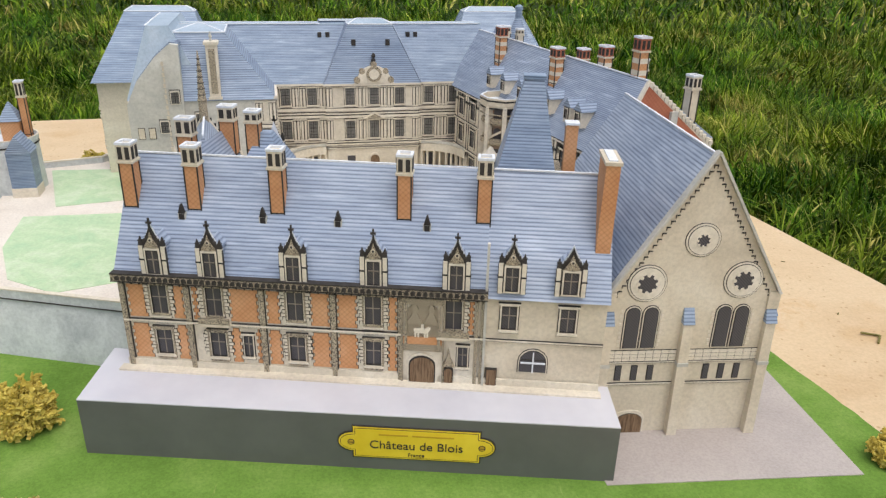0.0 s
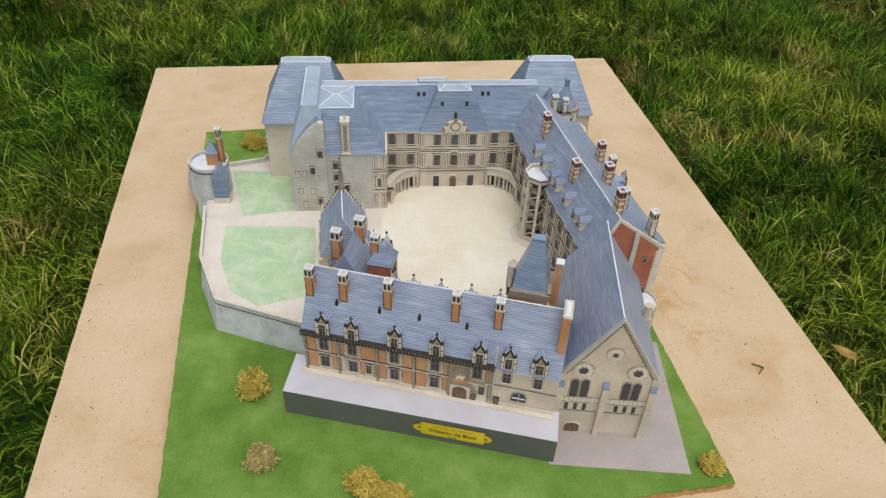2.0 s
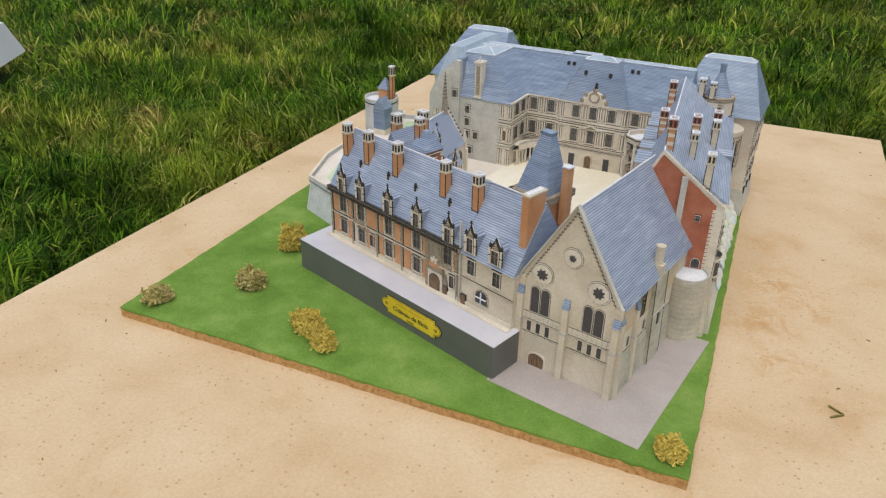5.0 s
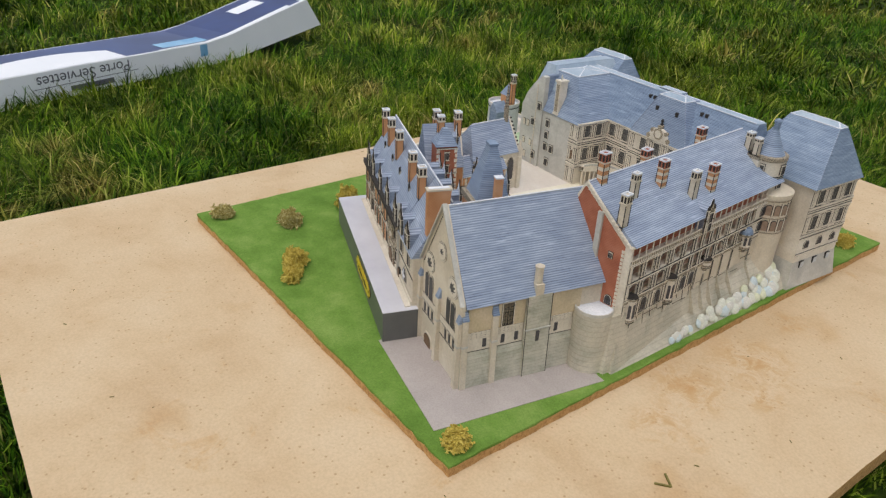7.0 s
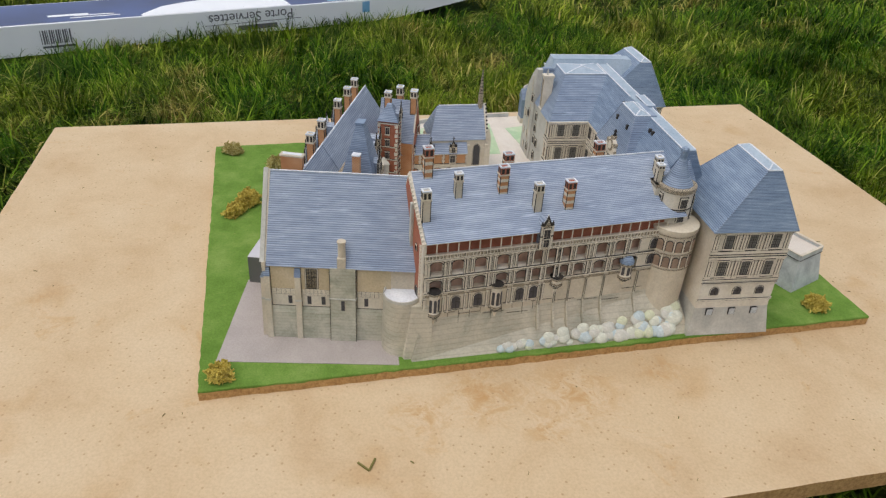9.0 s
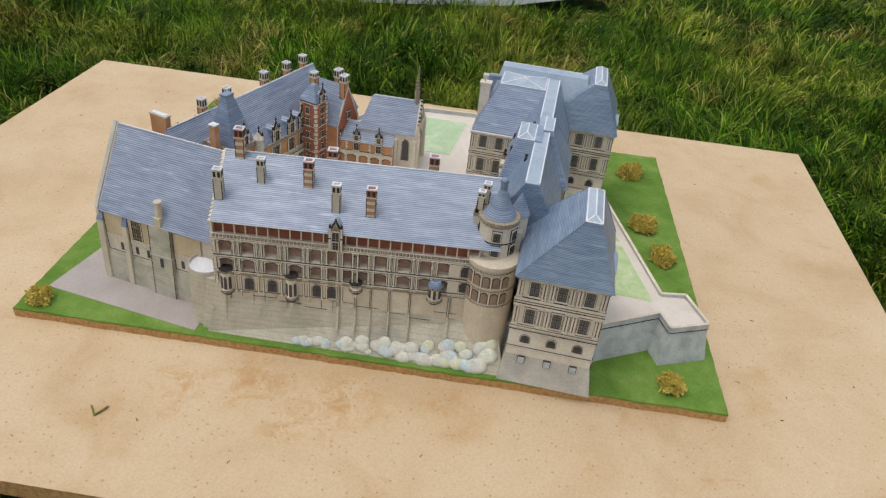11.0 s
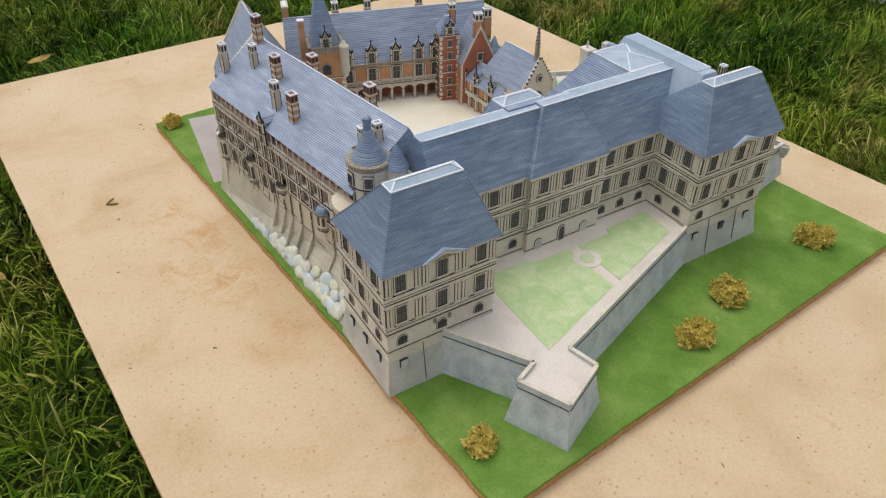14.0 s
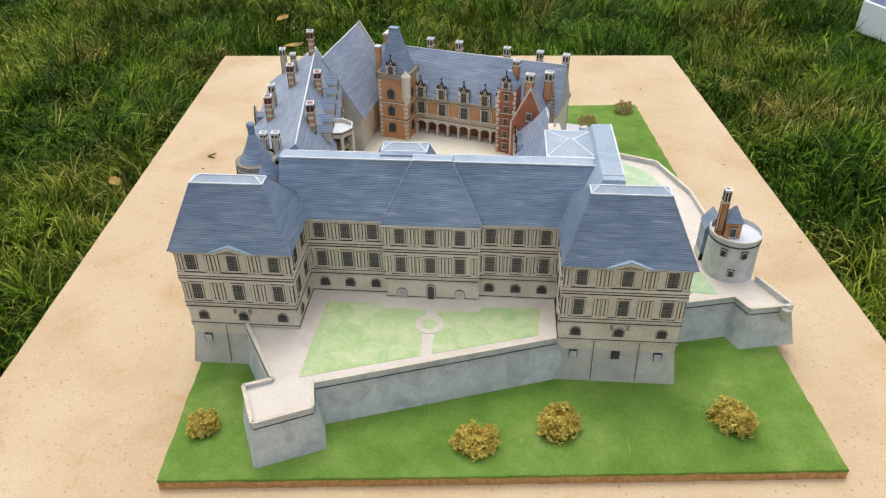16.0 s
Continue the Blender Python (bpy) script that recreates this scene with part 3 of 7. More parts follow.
def band(parent, W, x0, x1, z, h=0.0012, out=0.0012, name="string_course", mat=None, ink=True):
    """A level moulding along a wall, with an ink line under it."""
    b = B().box(x0, x1, -out, 0.0, z, z + h, 0)
    if ink:
        b.box(x0, x1, -out * 0.8, 0.0, z - 0.0003, z, 1).box(x0, x1, -out * 0.8, 0.0, z + h, z + h + 0.0003, 1)
    return part(name, b.moved(W), [mat or STONE_PALE, INK], parent)


def pilaster(parent, W, x, z0, z1, w=0.0019, mat=None):
    def make():
        h = z1 - z0
        b = B().box(-w / 2, w / 2, -0.0008, 0, 0, h, 0)
        b.box(-w / 2 - 0.0004, -w / 2, -0.0005, 0, 0, h, 1).box(w / 2, w / 2 + 0.0004, -0.0005, 0, 0, h, 1)
        b.box(-w * 0.75, w * 0.75, -0.0012, 0, 0, h * 0.07, 0).box(-w * 0.75, w * 0.75, -0.0012, 0, h * 0.91, h, 0)
        b.box(-w * 0.75, w * 0.75, -0.0009, 0, h * 0.88, h * 0.91, 1)
        return b.mesh("pilaster", [mat or STONE_PALE, INK])

    part("pilaster", once(("pil", round(z1 - z0, 5), w, (mat or STONE_PALE).name), make), None, parent, m=W @ pose(x, 0, z0))


def brick_panel(parent, W, x0, x1, z0, z1, mat=None, step=0.0019):
    """A brick field with toothed stone quoins at both sides."""
    n = max(2, int((z1 - z0) / step))
    dz, t = (z1 - z0) / n, 0.0009
    left = [(x0 + (t if i % 2 else 0), z0 + dz * (i + e)) for i in range(n) for e in (0, 1)]
    right = [(x1 - (t if i % 2 else 0), z0 + dz * (i + e)) for i in range(n) for e in (0, 1)]
    outline = right + left[::-1]
    b = B().sheet([(px + (0.0003 if px > (x0 + x1) / 2 else -0.0003), pz) for px, pz in outline], -0.0002, 0.0002, 1)
    b.sheet(outline, -0.0004, 0.0002, 0)
    part("brick_panel", b.moved(W), [mat or BRICK, INK], parent, "orange lozenge-pattern brick")


def chimney(parent, m, w=0.0088, d=0.0075, h=0.034, body=None, banded=False):
    """A chimney with a dark panelled head, moulded collar and hollow white top."""
    body = body or BRICK
    key = ("ch", round(w, 4), round(d, 4), round(h, 4), body.name, banded)
    hh = h * 0.27

    def shaft():
        b = B().box(-w / 2, w / 2, -d / 2, d / 2, 0, h - hh, 0)
        return b.box(-w / 2 - 0.0003, w / 2 + 0.0003, -d / 2 - 0.0003, d / 2 + 0.0003, 0.1 * h, 0.1 * h + 0.0006, 1).mesh("chimney", [body, INK])

    def stone_band():
        return B().box(-w / 2 - 0.0002, w / 2 + 0.0002, -d / 2 - 0.0002, d / 2 + 0.0002, 0, (h - hh) * 0.13).mesh("band", [STONE_PALE])

    def edge():
        return B().box(-0.0003, 0.0003, -0.0003, 0.0003, 0, h - hh).mesh("edge_line", [INK])

    def head():
        z0 = h - hh
        b = B().box(-w / 2 - 0.0008, w / 2 + 0.0008, -d / 2 - 0.0008, d / 2 + 0.0008, z0, z0 + 0.0012, 0)
        return b.box(-w / 2 - 0.0003, w / 2 + 0.0003, -d / 2 - 0.0003, d / 2 + 0.0003, z0 + 0.0012, h - 0.0006, 1).mesh("head", [STONE, BRICK_RED if banded else STONE])

    def panel_x():
        return B().box(-w * 0.16, w * 0.16, -d / 2 - 0.0005, d / 2 + 0.0005, h - hh + 0.0020, h - 0.0016).mesh("flue_panel", [INK])

    def panel_y():
        return B().box(-w / 2 - 0.0005, w / 2 + 0.0005, -d * 0.16, d * 0.16, h - hh + 0.0020, h - 0.0016).mesh("flue_panel", [INK])

    def rim():
        b, t = B(), 0.0007
        for q in ((-w / 2 - 0.0006, w / 2 + 0.0006, -d / 2 - 0.0006, -d / 2 + t), (-w / 2 - 0.0006, w / 2 + 0.0006, d / 2 - t, d / 2 + 0.0006),
                  (-w / 2 - 0.0006, -w / 2 + t, -d / 2 + t, d / 2 - t), (w / 2 - t, w / 2 + 0.0006, -d / 2 + t, d / 2 - t)):
            b.box(*q, h - 0.0006, h + 0.0006, 0)
        b.box(-w / 2 + t, w / 2 - t, -d / 2 + t, d / 2 - t, h - 0.0012, h - 0.0008, 1)
        return b.mesh("rim", [WHITE, INK])

    ch = part("chimney", once((*key, 0), shaft), None, parent, m=m)
    top = parent.parent is None
    own, om = (ch, Matrix.Identity(4)) if top else (parent, m)
    part("head", once((*key, 1), head), None, own, m=om)
    for sx in (-1, 1):
        for sy in (-1, 1):
            part("edge_line", once((*key, 3), edge), None, own, m=om @ pose(sx * w / 2, sy * d / 2, 0))
    for f in (-0.27, 0.27):
        part("flue_panel", once((*key, 4), panel_x), None, own, m=om @ pose(w * f, 0, 0))
        part("flue_panel", once((*key, 5), panel_y), None, own, m=om @ pose(0, d * f, 0))
    for i in range(3 if banded else 0):
        part("band", once((*key, 6), stone_band), None, own, m=om @ pose(0, 0, (h - hh) * (0.12 + 0.3 * i)))
    part("rim", once((*key, 2), rim), None, own, "bare white card rim", om)
    return ch


def gothic_dormer(parent, m, w=0.0112, h=0.0152, deep=0.014, plain=False):
    """A dormer with a traceried front, crocketed gable, pinnacles and finial."""
    key = ("gd", round(w, 4), round(h, 4), round(deep, 4), plain)

    def front():
        b = B()
        b.box(-w / 2, w / 2, -0.0008, 0.0008, 0, h, 0)
        b.box(-w / 2 - 0.0003, w / 2 + 0.0003, -0.0004, 0.0006, 0, h + 0.0003, 1)
        b.sheet([(-w * 0.46, h), (w * 0.46, h), (w * 0.16, h + 0.0062), (0.0, h + 0.0110), (-w * 0.16, h + 0.0062)], -0.0009, 0.0005, 1)
        b.sheet([(-w * 0.33, h), (w * 0.33, h), (w * 0.10, h + 0.0044), (0.0, h + 0.0080), (-w * 0.10, h + 0.0044)], -0.0013, 0.0, 2)
        b.sheet([(-w * 0.52, h), (w * 0.52, h), (w * 0.22, h + 0.0062), (0.0, h + 0.0122), (-w * 0.22, h + 0.0062)], 0.0005, 0.0008, 3)
        for s in (-1, 1):
            for k in range(3):
                b.box(s * w * (0.31 + 0.055 * k) - 0.00016, s * w * (0.31 + 0.055 * k) + 0.00016, -0.0011, 0, 0.0006, h - 0.0004, 1)
        b.sheet(disc(0.0011, 8, 0, h + 0.0040), -0.0017, 0, 0).sheet(disc(0.0006, 8, 0, h + 0.0040), -0.0020, 0, 1)
        b.sheet(arch(w * 0.34, 0.0032, 0.0015, 6, 0, h - 0.0002), -0.0016, 0.0, 2)
        for i in range(4):
            f = 0.2 + 0.2 * i
            for s in (-1, 1):
                b.box(s * w * 0.45 * (1 - f) - 0.0006, s * w * 0.45 * (1 - f) + 0.0006, -0.001, 0.0005, h + 0.0078 * f, h + 0.0078 * f + 0.0011, 1)
        return b.mesh("dormer", [STONE, INK, ORNATE, WHITE])

    def pin():
        b = B().box(-0.0010, 0.0010, -0.0013, 0.0008, 0, h + 0.0008, 0)
        b.box(-0.0012, -0.0008, -0.0011, 0.0004, 0, h, 1).box(0.0008, 0.0012, -0.0011, 0.0004, 0, h, 1)
        b.box(-0.0014, 0.0014, -0.0016, 0.0008, h * 0.55, h * 0.6, 1)
        z = h + 0.0008
        b.rings([[(-0.0011, -0.0012, z), (0.0011, -0.0012, z), (0.0011, 0.0007, z), (-0.0011, 0.0007, z)],
                 [(-0.0002, -0.0004, z + 0.0046), (0.0002, -0.0004, z + 0.0046), (0.0002, 0, z + 0.0046), (-0.0002, 0, z + 0.0046)]], 1)
        b.box(-0.0010, 0.0010, -0.0010, 0.0006, z + 0.0020, z + 0.0027, 1)
        return b.mesh("pinnacle", [STONE_PALE, INK])

    def finial():
        z = h + 0.0102
        return B().box(-0.0004, 0.0004, -0.0008, 0.0002, z, z + 0.0046).box(-0.0013, 0.0013, -0.0008, 0.0002, z + 0.0019, z + 0.0028).mesh("finial", [INK])

    def cheeks():
        b = ridge_roof(0.0008, deep, -w / 2 + 0.0006, w / 2 - 0.0006, h, 0, h + 0.0042)
        b.box(0.0008, deep, -w / 2 + 0.0012, w / 2 - 0.0012, 0, h)
        return b.moved(pose(0, 0, 0, 0, 0, 90)).mesh("roof", [SLATE_PALE])

    dm = part("dormer", once((*key, 0), front), None, parent, m=m)
    part("roof", once((*key, 1), cheeks), None, dm, "slate saddle roof")
    window(dm, Matrix.Identity(4) @ pose(0, -0.0008, 0), 0, 0.0016, w * 0.52, h * 0.80, "cross", False)
    for x in (-w * 0.48, w * 0.48):
        part("pinnacle", once((*key, 2), pin), None, dm, m=pose(x, 0, 0))
    if not plain:
        part("finial", once((*key, 3), finial), None, dm)
    return dm


def balustrade(parent, W, x0, x1, z, h=0.0045, out=0.0014, pitch=0.0016):
    """Rails with small balusters between them."""
    b = B().box(x0, x1, -out, 0.0, z, z + 0.0007, 0).box(x0, x1, -out, 0.0, z + h - 0.0007, z + h, 0)
    n = max(1, int((x1 - x0) / pitch))
    for i in range(n):
        x = x0 + (x1 - x0) * (i + 0.5) / n
        b.box(x - pitch * 0.27, x + pitch * 0.27, -out * 0.8, -out * 0.3, z + 0.0007, z + h - 0.0007, 0)
    b.box(x0, x1, -0.0004, 0.0, z + 0.0007, z + h - 0.0007, 1)
    return part("balustrade", b.moved(W), [STONE_PALE, INK], parent)


def arcade_bay(parent, W, x, z, pitch, h, w, oh, rise, thick=0.003, y=0.0, mat=None, name="arcade_bay"):
    """One bay of an arcade: a plate pierced by a real opening."""
    def make():
        o = arch(w, oh, rise, 8)
        outline = [(-pitch / 2, 0), o[0]] + o[2:][::-1] + [o[1], (pitch / 2, 0), (pitch / 2, h), (-pitch / 2, h)]
        b = B().sheet(outline, -thick, 0, 0)
        rim = [(px, pz) for px, pz in o[2:]]
        for (ax, az), (bx, bz) in zip(rim, rim[1:]):
            b.sheet([(ax, az), (ax * 1.12, az + 0.0005), (bx * 1.12, bz + 0.0005), (bx, bz)][::-1], -thick - 0.0003, -thick, 1)
        for s in (-1, 1):
            b.box(s * w / 2 - 0.00015, s * w / 2 + 0.00015, -thick - 0.0002, -thick, 0, oh - rise, 1)
        return b.mesh(name, [mat or STONE_PALE, INK])

    return part(name, once(("arc", round(pitch, 4), round(h, 4), round(w, 4), round(oh, 4), thick, (mat or STONE_PALE).name), make), None, parent, m=W @ pose(x, y, z))


# ---- entrance wing: front ----
I4 = Matrix.Identity(4)
UP = [0.0195, 0.0468, 0.0870, 0.1250, 0.1640]
part("plinth", B().box(-0.001, LL, -0.0012, 0, 0.0454, 0.0500), STONE_PALE, louis)
part("kerb", B().box(-0.004, LL + 0.001, -0.0065, -0.0012, 0.0454, 0.0464), STONE_PALE, louis, "pale card kerb")
EDGES = [0.0012, 0.0335, 0.0705, 0.1055, 0.1385]
for x in EDGES:
    part("buttress", B().box(x - 0.0013, x + 0.0013, -0.0015, 0, 0.0454, 0.0930).box(x - 0.0016, x - 0.0013, -0.001, 0, 0.0454, 0.093, 1)
         .box(x + 0.0013, x + 0.0016, -0.001, 0, 0.0454, 0.093, 1), [ORNATE, INK], louis)
for x0, x1 in ((0.0035, 0.0125), (0.0260, 0.0315), (0.0360, 0.0385), (0.0545, 0.0685), (0.0728, 0.0790), (0.0945, 0.1035), (0.1075, 0.1170), (0.1322, 0.1365)):
    brick_panel(louis, I4, x0, x1, 0.0745, 0.0925)
for x0, x1 in ((0.0035, 0.0125), (0.0260, 0.0315), (0.0540, 0.0585), (0.0728, 0.0790), (0.0945, 0.1035), (0.1075, 0.1170), (0.1322, 0.1365), (0.0665, 0.0688)):
    brick_panel(louis, I4, x0, x1, 0.0508, 0.0705)
for x in UP:
    window(louis, I4, x, 0.0766, 0.0076, 0.0162)
for x in (0.0195, 0.0470, 0.0870, 0.1250):
    window(louis, I4, x, 0.0540, 0.0074, 0.0138)
for x, z, w in [(x, 0.0932, 0.0076) for x in UP] + [(x, 0.0682, 0.0074) for x in (0.0195, 0.0470, 0.0870, 0.1250)]:
    part("hood", B().box(x - w / 2 - 0.0016, x + w / 2 + 0.0016, -0.0019, 0, z, z + 0.0016), ORNATE, louis, "dark carved hood mould")
    for s in (-1, 1):
        part("jamb", B().box(x + s * (w / 2 + 0.0010) - 0.0004, x + s * (w / 2 + 0.0010) + 0.0004, -0.0013, 0, z - 0.0145, z), ORNATE, louis)
    part("apron", B().box(x - w / 2 - 0.0010, x + w / 2 + 0.0010, -0.0012, 0, z - 0.0172, z - 0.0160), ORNATE, louis)
for x in (0.1412, 0.1572):
    part("colonnette", B().box(x - 0.0007, x + 0.0007, -0.0028, -0.001, 0.0650, 0.0930), ORNATE, louis)
part("cresting", B().box(0.1396, 0.1590, -0.0026, -0.001, 0.0905, 0.0938), ORNATE, louis, "dark openwork cresting")
window(louis, I4, 0.0622, 0.0548, 0.0042, 0.0118)
window(louis, I4, 0.1690, 0.0560, 0.0045, 0.0110)
band(louis, I4, 0, 0.179, 0.0722, 0.0010, 0.0016)
band(louis, I4, 0, 0.179, 0.0938, 0.0012, 0.0018, mat=ORNATE)
part("cornice", B().box(-0.002, 0.180, -0.0038, 0.001, 0.0955, 0.0990).box(-0.002, 0.180, -0.0042, 0.001, 0.0990, 0.0996, 1).box(-0.002, 0.180, -0.0042, 0.001, 0.0951, 0.0955, 1),
     [ORNATE, INK], louis, "pierced dark parapet cornice")
for i in range(44):
    part("corbel", once("corbel", lambda: B().sheet([(-0.001, 0.001), (0, -0.0012), (0.001, 0.001)], -0.0022, 0).mesh("corbel", [INK])), None, louis, m=pose(0.003 + i * 0.004, 0, 0.0942))
for x in (0.0468, 0.1640):
    bal = part("balcony", B().box(x - 0.0078, x + 0.0078, -0.0042, 0, 0.0728, 0.0740).box(x - 0.0058, x + 0.0058, -0.0028, 0, 0.0716, 0.0728), STONE, louis, "ornate stone balcony")
    part("railing", B().box(x - 0.0078, x + 0.0078, -0.0042, -0.0034, 0.0740, 0.0772), ORNATE, bal)
# toothed quoins beside every window of the front
for x, z0, n in [(x, 0.0770, 8) for x in UP] + [(x, 0.0545, 7) for x in (0.0195, 0.0470, 0.0870, 0.1250)]:
    for sgn in (-1, 1):
        for k in range(n):
            q = 0.0022 if k % 2 else 0.0014
            xa = x + sgn * 0.0052
            part("quoin", once(("lq", k % 2), lambda q=q: B().box(-q / 2 - 0.0003, q / 2 + 0.0003, -0.0006, 0, 0, 0.0019, 1).box(-q / 2, q / 2, -0.0009, 0, 0.0002, 0.0017, 0).mesh("quoin", [STONE_PALE, INK])),
                 None, louis, m=pose(xa + sgn * q / 2, 0, z0 + 0.0020 * k))
# arcading under the parapet
for i in range(60):
    part("cusp", once("cusp", lambda: B().sheet(arch(0.0020, 0.0022, 0.0010, 6), -0.0046, -0.0036).mesh("cusp", [INK])), None, louis, m=pose(0.0015 + i * 0.00298, 0, 0.0962))
# the portal: great door, rider niche with canopies, wicket
portal = part("portal", B().box(0.1395, 0.1592, -0.0012, 0, 0.0454, 0.0925).box(0.1388, 0.1396, -0.0022, 0, 0.0454, 0.0945, 1).box(0.1590, 0.1598, -0.0022, 0, 0.0454, 0.0945, 1),
              [STONE_PALE, ORNATE], louis, "carved gothic portal with a niche")
part("door_surround", B().sheet(arch(0.0150, 0.0175, 0.0060, 10, 0.1492, 0.0456), -0.0018, -0.001, 0).sheet(arch(0.0132, 0.0162, 0.0055, 10, 0.1492, 0.0456), -0.0021, -0.001, 1), [STONE_PALE, INK], portal)
part("door", B().sheet(arch(0.0120, 0.0152, 0.005, 10, 0.1492, 0.0456), -0.0024, -0.001), WOOD, portal, "brown plank double door")
part("niche", B().sheet(arch(0.0150, 0.0185, 0.004, 8, 0.1492, 0.0725), -0.0017, -0.001), ORNATE, portal, "dark carved niche")
for x in (0.1452, 0.1532):
    part("canopy", B().sheet([(x - 0.0039, 0.0800), (x + 0.0039, 0.0800), (x + 0.0014, 0.0855), (x + 0.0020, 0.0880), (x, 0.0925), (x - 0.0012, 0.0885), (x - 0.0008, 0.0860)], -0.0026, -0.0015), ORNATE, portal)
part("frieze", B().box(0.1400, 0.1588, -0.0022, -0.001, 0.0645, 0.0685, 0).box(0.1400, 0.1588, -0.0024, -0.001, 0.0685, 0.0725, 1), [ORNATE, BRICK], portal)
# plain statue of a mounted rider, one mesh
b = B().sheet([(0.1455, 0.0752), (0.1518, 0.0752), (0.1532, 0.0778), (0.1522, 0.0786), (0.1506, 0.0772), (0.1498, 0.0775), (0.1497, 0.0798), (0.1485, 0.0798), (0.1484, 0.0774), (0.1450, 0.0770)], -0.0030, -0.0017)
for x in (0.1458, 0.1472, 0.1504, 0.1516):
    b.box(x - 0.0004, x + 0.0004, -0.0028, -0.0017, 0.0727, 0.0755)
part("relief", b, STONE_PALE, portal)
part("wicket", B().sheet(arch(0.0050, 0.0098, 0.002, 6, 0.1622, 0.0456), -0.0012, 0, 1).sheet(arch(0.0040, 0.0090, 0.0018, 6, 0.1622, 0.0456), -0.0016, 0, 0), [WOOD, INK], louis, "small plank door")
part("canopy", B().sheet([(0.1592, 0.0560), (0.1652, 0.0560), (0.1632, 0.0605), (0.1622, 0.0660), (0.1612, 0.0605)], -0.0020, 0), ORNATE, louis)
for x in (0.1752, 0.1780):
    part("buttress", B().box(x - 0.0009, x + 0.0009, -0.0013, 0, 0.0454, 0.0930), ORNATE, louis)
brick_panel(louis, I4, 0.1712, 0.1738, 0.0745, 0.0925, step=0.0016)
# plain end
PL = pose(0, 0.0006, 0)
for x in (0.1905, 0.2185):
    window(louis, PL, x, 0.0785, 0.0070, 0.0125)
window(louis, PL, 0.2035, 0.0550, 0.0124, 0.0118, "round", False)
part("glazing_bar", B().box(0.2032, 0.2038, -0.0016, 0, 0.0550, 0.0664).box(0.1975, 0.2095, -0.0016, 0, 0.0602, 0.0607), WHITE, louis)
part("door", B().box(0.1806, 0.1862, -0.0012, 0.0006, 0.0454, 0.0556, 1).box(0.1810, 0.1858, -0.0016, 0.0006, 0.0454, 0.0552, 0), [WOOD, INK], louis, "brown plank door")
band(louis, PL, 0.179, LL, 0.0715, 0.0008, 0.0010)
part("downpipe", B().box(0.1786, 0.1798, -0.0022, 0, 0.0454, 0.1240), STONE_GREY, louis)


# roof furniture
def front_slope(z):
    return -0.0015 + (z - 0.0975) / 0.0525 * 0.0355


for x in (0.0200, 0.0475, 0.0875, 0.1258, 0.1648):
    gothic_dormer(louis, pose(x, -0.0012, 0.0985))
gothic_dormer(louis, pose(0.1906, -0.0012, 0.0990))
gothic_dormer(louis, pose(0.2178, -0.0012, 0.0990), 0.0125, 0.0138, 0.014, True)
for x in (0.0030, 0.0348, 0.0760, 0.1378, 0.1760):
    chimney(louis, pose(x, 0.0215, 0.1225, 0, 0, 0), 0.0066, 0.0070, 0.036)
for x in (0.0290, 0.0692, 0.1060, 0.1492):
    y = front_slope(0.1225)
    lu = part("roof_vent", B().box(-0.0019, 0.0019, -0.0004, 0.003, 0, 0.0038, 0).box(-0.0013, 0.0013, -0.0006, 0, 0.0004, 0.0034, 1)
              .sheet([(-0.0017, 0.0036), (0.0017, 0.0036), (0.0003, 0.0085), (-0.0003, 0.0085)], -0.0006, 0.0012, 1), [STONE_GREY, INK], louis, "small lead roof vent", m=pose(x, y, 0.1215))
# the slab-like east chimney
b = B().rings([[(0.2295, 0.0120, 0.112), (0.2365, 0.0120, 0.112), (0.2365, 0.0290, 0.112), (0.2295, 0.0290, 0.112)],
               [(0.2300, 0.0115, 0.160), (0.2365, 0.0115, 0.160), (0.2365, 0.0330, 0.160), (0.2300, 0.0330, 0.160)]])
big = part("chimney", b, BRICK, louis, "tall slab-like orange brick chimney")
part("rim", B().box(0.2293, 0.2372, 0.0108, 0.0338, 0.160, 0.1616, 0).box(0.2312, 0.2352, 0.0130, 0.0316, 0.1616, 0.1622, 1), [STONE, WHITE], big)

# ---- entrance wing: court side ----
LC = pose(LL, LD, 0, 0, 0, 180)
s0, s1 = 0.0590, 0.1715
part("wall", B().box(0, 0.179, 0, LD - 0.012, 0.0454, 0.0975).box(0, 0.179, LD - 0.012, LD, 0.0700, 0.0975), STONE_PALE, louis, "cream stone wall")
part("arcade_wall", B().box(0.060, 0.179, LD - 0.0118, LD - 0.0115, 0.0503, 0.0700), BRICK_RED, louis, "red-brown arcade back wall")
n = 8
p = (s1 - s0) / n
for i in range(n):
    x = s0 + p * (i + 0.5)
    arcade_bay(louis, LC, x, 0.0503, p, 0.0200, p * 0.74, 0.0165, 0.0042, 0.0025)
    col = part("column", once("louis_column", lambda: B().lathe([(0.0014, 0), (0.0014, 0.0012), (0.0010, 0.0018), (0.0010, 0.0100), (0.0016, 0.0116), (0.0016, 0.0124)], 8).mesh("column", [STONE_PALE])),
               None, louis, m=LC @ pose(s0 + p * i, -0.003, 0.0503))
band(louis, LC, s0, s1, 0.0700, 0.0012, 0.0032)
balustrade(louis, LC, s0, s1, 0.0716, 0.0040, 0.0016, 0.002)
for i, x in enumerate((0.0655, 0.0930, 0.1220, 0.1490, 0.1690)):
    window(louis, LC, x, 0.0775, 0.0078, 0.0145)
    gothic_dormer(louis, LC @ pose(x, -0.0012, 0.0985), 0.0118, 0.0150)
